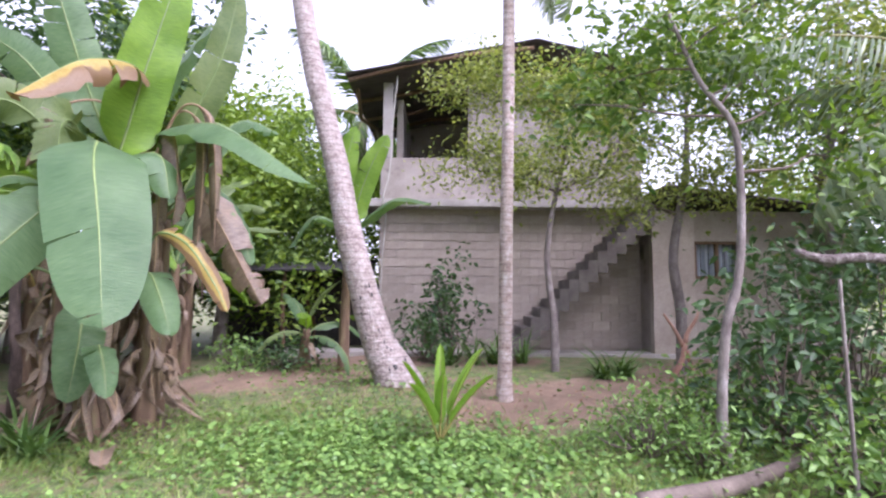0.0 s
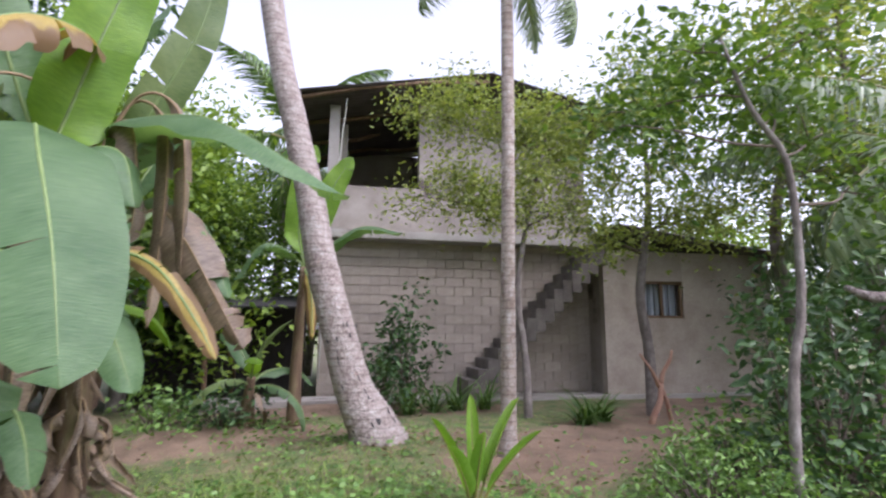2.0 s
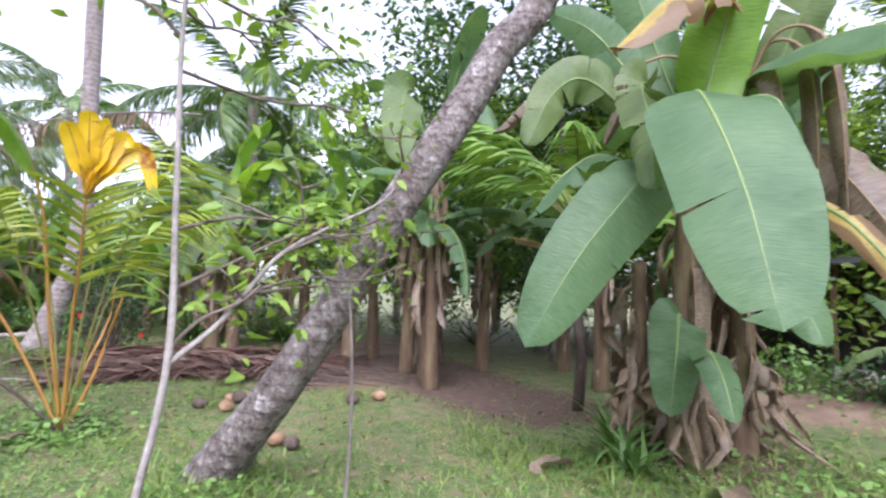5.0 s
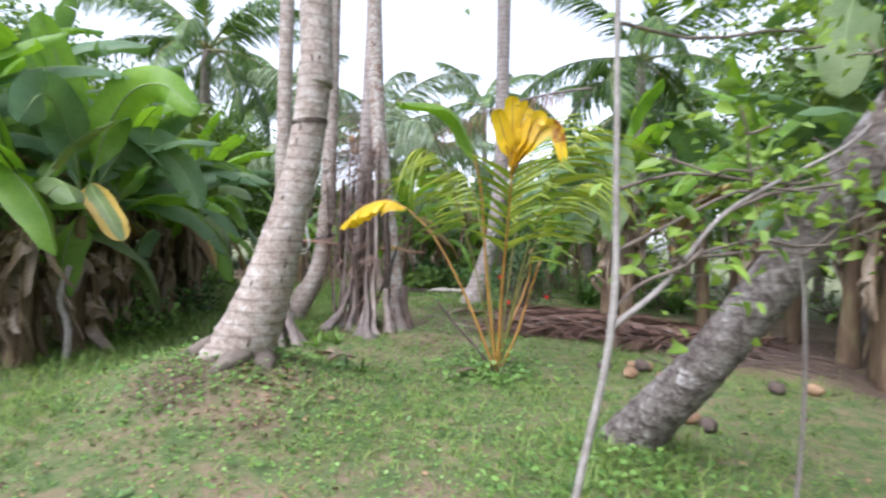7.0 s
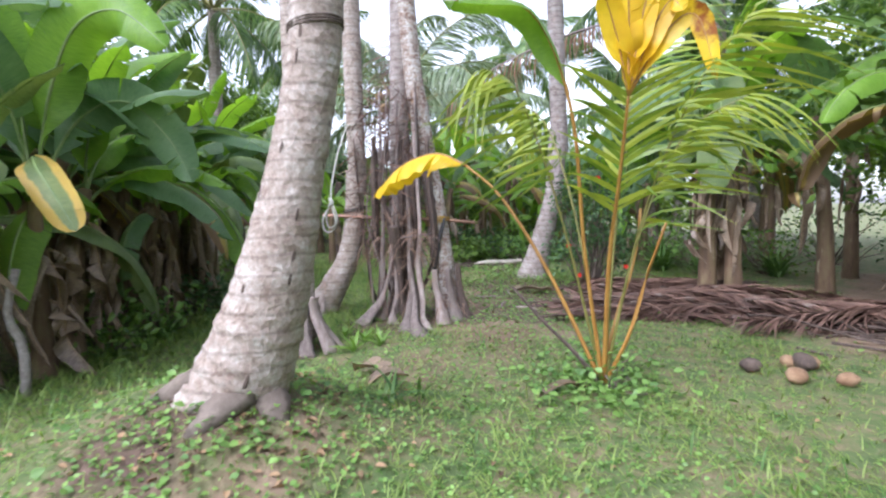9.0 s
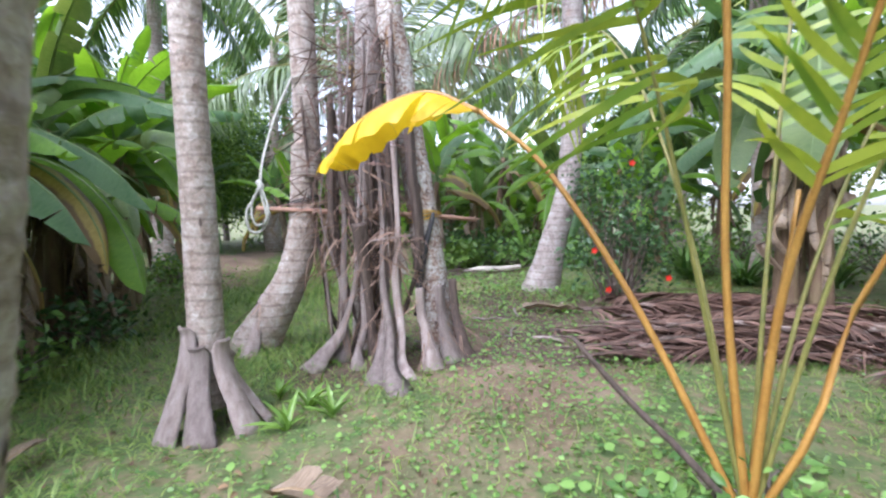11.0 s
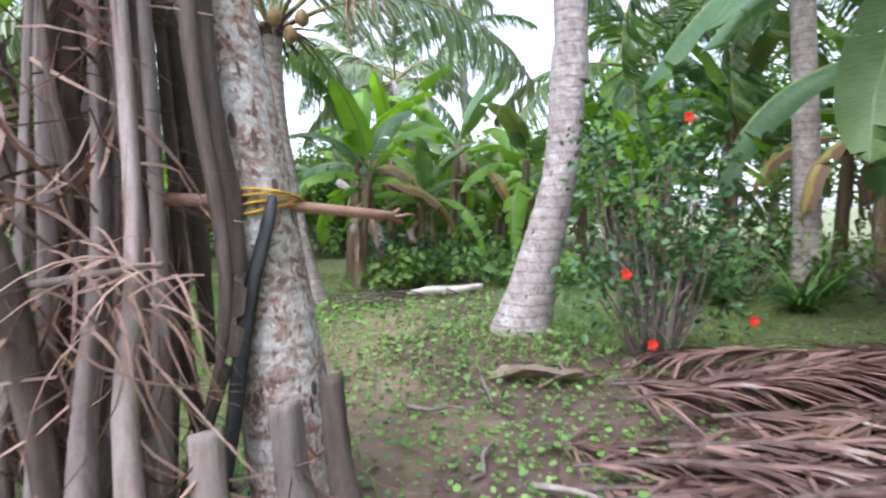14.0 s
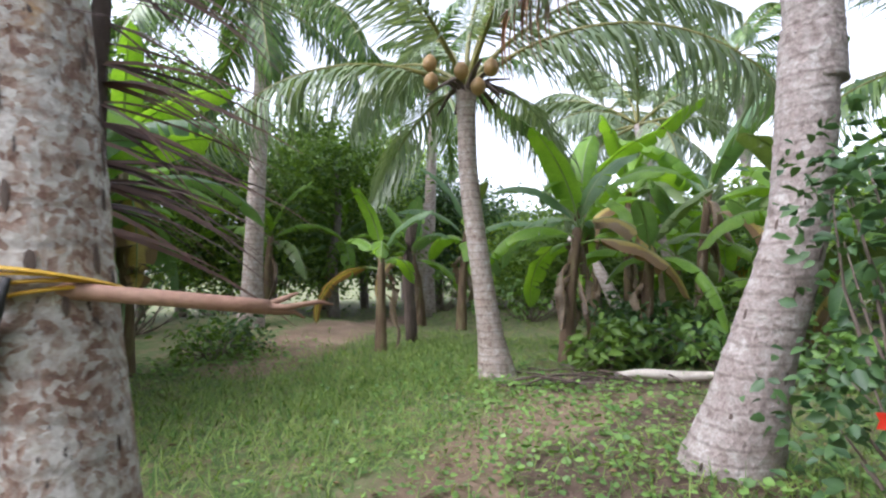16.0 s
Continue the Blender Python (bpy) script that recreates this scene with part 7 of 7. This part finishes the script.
# ---- broad-leaved young palm behind the bananas ----
def broad_palm():
    p = thing("young_palm", "young palm with broad glossy leaflets among the bananas", "palm")
    me = [frond_mesh("frond", 2.2, 0.55, "strap_bright", "rachis", droop=62, pairs=17, seed=700 + k, width=0.085, hang=0.3, rib=0.012, petiole=0.3) for k in range(2)]
    for k, (az, e) in enumerate(((250, 50), (205, 50), (182, 44), (300, 45), (150, 60), (225, 66))):
        ob = new("frond", me[k % 2])
        ob.parent = p
        ob.matrix_basis = Matrix.Translation((-5.0, 6.2, 2.1)) @ Euler((0, 0, radians(az))).to_matrix().to_4x4() @ Euler((0, radians(-e), 0)).to_matrix().to_4x4()
    g = Geo()
    limb(g, (-5.0, 6.2, g1(-5.0, 6.2) - 0.05), (-5.0, 6.2, 2.15), 0.07, 0.05, 3)
    part("trunk", g, "husk_dark", p)


broad_palm()


def big_banana_by_pile():
    """The plant whose broad leaves reach over the frond heap."""
    c = thing("banana_plant", "banana plant with broad leaves hanging over the heap of fronds", "banana plant", "banana plants")
    top = banana_stem(c, -10.5, 4.0, 2.3, 0.11, (0.05, -0.05), 71)
    V = Vector
    add_leaf(c, [top, V((-10.7, 3.6, 2.85)), V((-11.0, 3.15, 2.75)), V((-11.3, 2.75, 2.35)), V((-11.5, 2.5, 1.95))], 0.42, "fresh", roll=20, droop=35, tear=0.25, seed=711)
    add_leaf(c, [top, V((-10.3, 3.7, 2.9)), V((-10.35, 3.25, 2.85)), V((-10.6, 2.8, 2.5)), V((-10.8, 2.5, 2.1))], 0.4, "fresh", roll=20, droop=35, tear=0.2, seed=712)
    add_leaf(c, [top, V((-10.2, 3.95, 2.75)), V((-9.95, 3.85, 2.5)), V((-9.9, 3.8, 2.0)), V((-9.9, 3.75, 1.45))], 0.62, "worn", face=(-7.5, 0.6, 1.3), droop=8, tear=0.6, seed=713)
    add_leaf(c, [top, V((-10.7, 4.1, 2.7)), V((-10.9, 3.9, 2.4)), V((-10.95, 3.7, 1.9)), V((-10.9, 3.6, 1.4))], 0.5, "worn", face=(-7.5, 0.6, 1.3), droop=12, tear=0.5, seed=714)
    add_leaf(c, [top, V((-10.6, 4.2, 3.2)), V((-10.5, 4.4, 3.8)), V((-10.3, 4.7, 4.2))], 0.45, "young", roll=20, droop=25, tear=0.1, seed=715)
    add_leaf(c, [top, V((-10.9, 4.2, 3.0)), V((-11.5, 4.3, 3.2)), V((-12.0, 4.4, 2.8))], 0.45, "fresh", roll=0, droop=30, tear=0.3, seed=716)
    dry_skirt(c, -10.48, 3.97, (1.2, 2.3), 9, 72, (0.5, 1.2))


big_banana_by_pile()


def tall_banana():
    """Plant behind the leaning palm whose pale broad leaf hangs high."""
    c = thing("banana_plant", "tall banana plant with one pale broad leaf hanging high", "banana plant", "banana plants")
    top = banana_stem(c, -7.3, 5.9, 3.3, 0.11, (0.05, -0.1), 171)
    V = Vector
    add_leaf(c, [top, V((-7.1, 5.4, 3.95)), V((-6.95, 5.05, 3.98)), V((-6.9, 4.93, 3.6)), V((-6.88, 4.9, 2.95))], 0.56, "worn", face=(-1.7, 0.8, 1.4), droop=8, tear=0.12, seed=1711, petiole=0.35)
    add_leaf(c, [top, V((-7.5, 5.6, 4.1)), V((-7.8, 5.2, 4.4)), V((-8.2, 4.9, 4.2))], 0.5, "fresh", droop=25, tear=0.3, seed=1712)
    add_leaf(c, [top, V((-7.1, 6.0, 4.2)), V((-6.8, 6.0, 4.9)), V((-6.4, 5.9, 5.3))], 0.5, "fresh", droop=20, tear=0.2, seed=1713)
    add_leaf(c, [top, V((-6.9, 5.9, 3.9)), V((-6.3, 5.8, 3.9)), V((-5.9, 5.7, 3.3))], 0.5, "fresh", droop=25, tear=0.4, seed=1714)
    dry_skirt(c, -7.27, 5.82, (1.4, 3.2), 14, 172, (0.7, 1.6))


tall_banana()


def dead_frond_aloft():
    """Rust-brown frond drooping from the crowns behind the stacked palms."""
    f = thing("dead_palm_frond", "rust-brown dead palm frond drooping between the palms", "dry frond")
    r = np.random.default_rng(89)
    q = smooth_path([(-13.6, 4.6, 5.0), (-13.4, 3.6, 4.75), (-13.1, 2.5, 4.35), (-13.0, 1.4, 3.85), (-13.0, 0.5, 3.2)], 50)
    t, sd, up = frames_along(q)
    g = Geo()
    tube(g, q, [0.03, 0.025, 0.016, 0.008], 7)
    part("stalk", g, "husk", f)
    ps, al, ups, sz = [], [], [], []
    for j in range(180):
        i = int(8 + 41 * (j // 2) / 90)
        side = 1 if j % 2 else -1
        ps.append(q[i])
        al.append(t[i] * 0.7 + side * sd[i] * 0.5 + np.array([0, 0, -0.9 + r.normal(0, 0.15)]))
        ups.append(up[i] + r.normal(0, 0.2, 3))
        sz.append(r.uniform(0.45, 0.75))
    tagged(new("leaflet", soup("leaflet", [scatter(strip_template(1.0, 0.4, 4), ps, al, ups, sz, np.full(len(sz), 0.035))], "frond_rust")), kind="stuff").parent = f


dead_frond_aloft()


def husk_heap(x, y, n, seed):
    r = np.random.default_rng(seed)
    for k in range(n):
        a, d = r.uniform(0, 6.28), r.uniform(0.05, 0.3)
        px, py, rad = x + d * math.cos(a), y + 1.6 * d * math.sin(a), r.uniform(0.06, 0.09)
        g = Geo()
        ax = unit(1, r, -0.15, 0.15)[0] * rad * 1.25
        c = np.array([px, py, g1(px, py) + rad * 0.8])
        tube(g, [c - ax + 2 * ax * q for q in np.linspace(0, 1, 9)], [0.01, rad * 0.7, rad * 0.95, rad, rad * 0.95, rad * 0.7, 0.012], 10, 0, 0.06, 0.85, seed + k)
        tagged(part("coconut_husk", g, "nut_dry" if k % 3 else "husk_dark"), "empty dry coconut husk lying in the grass", "coconut husk", "coconut husks")


husk_heap(-7.4, 3.2, 6, 81)
husk_heap(-5.9, 2.95, 2, 82)
husk_heap(-6.6, 4.1, 2, 83)


def sticks(name, label, x, y, n, length, seed, mat, spread=0.4, az=0.0, wob=40):
    r = np.random.default_rng(seed)
    for k in range(n):
        a = radians(az + r.normal(0, wob))
        px, py, ln = x + r.normal(0, spread), y + r.normal(0, spread), length * r.uniform(0.5, 1.2)
        g = Geo()
        d = np.array([math.cos(a), math.sin(a), 0]) * ln / 2
        c = np.array([px, py, g1(px, py) + 0.02 + 0.01 * k * 0.5])
        limb(g, c - d, c + d, 0.014, 0.007, seed + k, n=7, sides=6)
        tagged(part(name, g, mat), label, "stick", "fallen sticks")


sticks("fallen_stick", "dry brown stalk lying by the palm foot", -15.2, 0.9, 16, 1.1, 90, "husk_dark", 0.35, 80, 35)
sticks("fallen_stick", "dry brown stalk in a heap under the bananas", -8.3, 4.9, 22, 1.5, 120, "husk_dark", 0.45, 60, 30)
sticks("fallen_stick", "thin dry twig on the trodden grass", -10.6, 1.6, 7, 0.5, 150, "husk", 0.6, 30, 60)


def sheath(x, y, az, ln, w, seed, mat="husk", label="pale curled palm sheath on the ground"):
    g = Geo()
    z = g1(x, y) + 0.02
    d = Vector((math.cos(radians(az)), math.sin(radians(az)), 0))
    leaf_path(g, [Vector((x, y, z)), Vector((x, y, z + 0.05)) + d * ln * 0.35, Vector((x, y, z + 0.04)) + d * ln * 0.7, Vector((x, y, z)) + d * ln], w, droop=-20, tear=0.4, seed=seed, rib=0.008, petiole=0.02, n=12, crumple=0.1)
    tagged(part("fallen_sheath", g, ["blade_dry", "midrib_dry"]), label, "dry sheath", "fallen sheaths")


sheath(-11.6, 1.45, 80, 0.6, 0.2, 1)
sheath(-11.4, 1.75, 100, 0.5, 0.15, 2)
sheath(-7.2, 1.45, 300, 0.45, 0.1, 3, label="brown withered leaf at the foot of the young palm")
sheath(-7.3, -1.5, 190, 0.8, 0.12, 4, label="pale split palm plank in the grass")
sheath(-7.5, -0.3, 60, 0.4, 0.25, 5)
sheath(-3.9, 4.4, 250, 0.4, 0.16, 6)
sheath(-2.9, 4.6, 300, 0.5, 0.2, 7)
sheath(-3.3, 0.3, 20, 0.22, 0.1, 8, label="brown curled leaf on the lawn")
sheath(-6.9, -0.1, 120, 0.3, 0.14, 9)


# ---- grass, ground cover, litter ----
def grass():
    r = np.random.default_rng(70)
    chunks = []
    for (xa, xb, ya, yb, n, ln) in ((-10, 1.5, -2.2, 5.2, 130000, 0.085), (-3, 5, 3.5, 9, 26000, 0.08), (-19, -9, -4, 6, 120000, 0.095), (-11, -5, -5, -1.5, 16000, 0.09), (-9, -3, 4, 8, 12000, 0.08), (-26, -17, -8, 8, 20000, 0.13)):
        x, y = r.uniform(xa, xb, n), r.uniform(ya, yb, n)
        patch = 0.5 + 0.5 * np.sin(x * 2.1 + np.sin(y * 1.7) * 1.3) * np.sin(y * 2.6 + np.sin(x * 1.1))
        keep = r.random(n) > np.clip(np.maximum(bare(x, y) * 1.1, humus_shade(x, y)), 0, 0.97)
        patch = np.clip(0.65 * patch + 0.35 * (0.5 + 0.5 * np.sin(x * 5.7 + 2 * np.sin(y * 3.1)) * np.sin(y * 6.3 + 2 * np.sin(x * 2.3))), 0, 1)
        keep &= r.random(n) < 0.1 + 1.1 * patch ** 1.4
        x, y, patch = x[keep], y[keep], patch[keep]
        m = len(x)
        al = unit(m, r, 0.35, 1.0)
        pos = np.stack([x, y, gz(x, y) - 0.005], 1)
        chunks.append(scatter(strip_template(1.0, 0.6, 2), pos, al, np.tile([0, 0, 1.0], (m, 1)) - al * 0.3 + r.normal(0, 0.05, (m, 3)), ln * r.uniform(0.5, 1.5, m) * (0.7 + 0.6 * patch), np.full(m, 0.009 if ln < 0.1 else 0.013)))
    tagged(new("grass", soup("grass", chunks, "grass")), "short patchy green lawn grass", "grass", kind="stuff")


grass()


def tall_grass():
    r = np.random.default_rng(75)
    chunks = []
    for cx, cy, sx, sy, n in ((-13.5, -1.6, 1.6, 0.9, 9000), (-16.5, -1.6, 1.2, 0.7, 4000), (-8.5, -2.6, 1.3, 0.35, 4000), (-5.0, 1.95, 0.45, 0.35, 1200), (-9.9, -0.9, 0.6, 0.5, 1500), (-12.5, 2.3, 0.5, 0.8, 1500), (-1.6, 5.6, 1.2, 0.6, 2500), (2.2, 4.3, 0.8, 0.5, 2500), (-14.8, -0.3, 0.4, 0.4, 700), (-6.9, 0.9, 0.4, 0.5, 250), (-3.5, 4.5, 0.9, 0.25, 1500)):
        x, y = r.normal(cx, sx, n), r.normal(cy, sy, n)
        al = unit(n, r, 0.55, 1.0)
        chunks.append(scatter(strip_template(1.0, 0.5, 3), np.stack([x, y, gz(x, y) - 0.01], 1), al, np.tile([0, 0, 1.0], (n, 1)) - al * 0.3, r.uniform(0.1, 0.24, n), r.uniform(0.007, 0.013, n)))
    tagged(new("tall_grass", soup("tall_grass", chunks, "grass")), "longer tufts of bright green grass", "grass", kind="stuff")


tall_grass()


def ground_cover():
    r = np.random.default_rng(71)
    chunks = []
    for cx, cy, sx, sy, n, s in ((-0.5, 4.5, 0.9, 0.5, 5200, 0.046), (0.4, 4.5, 0.6, 0.5, 1500, 0.06), (-1.3, 5.0, 0.7, 0.5, 1500, 0.06), (2.6, 4.6, 0.7, 0.7, 900, 0.06), (-7.2, 1.5, 0.3, 0.3, 400, 0.06), (-6.1, -0.4, 0.8, 0.4, 450, 0.045), (-5.7, -0.75, 0.55, 0.45, 1500, 0.03),
                                (-4.8, 1.9, 0.4, 0.4, 300, 0.05), (-9, 1.5, 1.4, 0.5, 1400, 0.035), (-11.5, 0.9, 1.5, 0.7, 1600, 0.04), (-13.5, 0.5, 1.2, 1.0, 1500, 0.045), (-14.6, 0.7, 0.7, 1.2, 1000, 0.06), (-5, 0.5, 1.8, 1.2, 5000, 0.026), (-8, 0.8, 1.5, 1.0, 4500, 0.026), (-3, 1.5, 1.2, 1.2, 2500, 0.026), (-11, 3.2, 1.2, 1.2, 2500, 0.04), (-2.5, 3.5, 1.0, 0.8, 1800, 0.03), (-12.6, 2.2, 0.6, 0.8, 500, 0.06), (-0.7, 7.3, 0.9, 0.5, 600, 0.06), (-2.6, 8.5, 0.8, 0.4, 500, 0.07), (-14.6, -3.8, 0.8, 0.4, 800, 0.06)):
        x, y = r.normal(cx, sx, n), r.normal(cy, sy, n)
        a = unit(n, r, -0.1, 0.5)
        pos = np.stack([x, y, gz(x, y) + np.abs(r.normal(0.04, 0.04, n)) * (s / 0.06)], 1)
        chunks.append(scatter(leaf_template(0.8, 0.08, 0.12), pos, a, unit(n, r, 0.7, 1.0), s * r.uniform(0.6, 1.3, n)))
    tagged(new("ground_cover", soup("ground_cover", chunks, "leaf_cover")), "low broad-leaved green weeds among the grass", "weeds", kind="stuff")
    n = 2600
    x, y = r.uniform(-16, 3, n), r.uniform(-2.5, 8, n)
    x, y = np.concatenate([x, r.normal(-6.1, 0.5, 400), r.normal(-3.3, 0.5, 400), r.normal(-0.4, 0.4, 150)]), np.concatenate([y, r.normal(-0.5, 0.35, 400), r.normal(5.1, 0.4, 400), r.normal(6.9, 0.3, 150)])
    n = len(x)
    pos = np.stack([x, y, gz(x, y) + 0.012], 1)
    tagged(new("leaf_litter", soup("leaf_litter", [scatter(leaf_template(0.5, 0.15, 0.1), pos, unit(n, r, -0.1, 0.15), unit(n, r, 0.8, 1.0), r.uniform(0.02, 0.065, n))], "litter")), "scattered fallen brown leaves", "leaf litter", kind="stuff")


ground_cover()
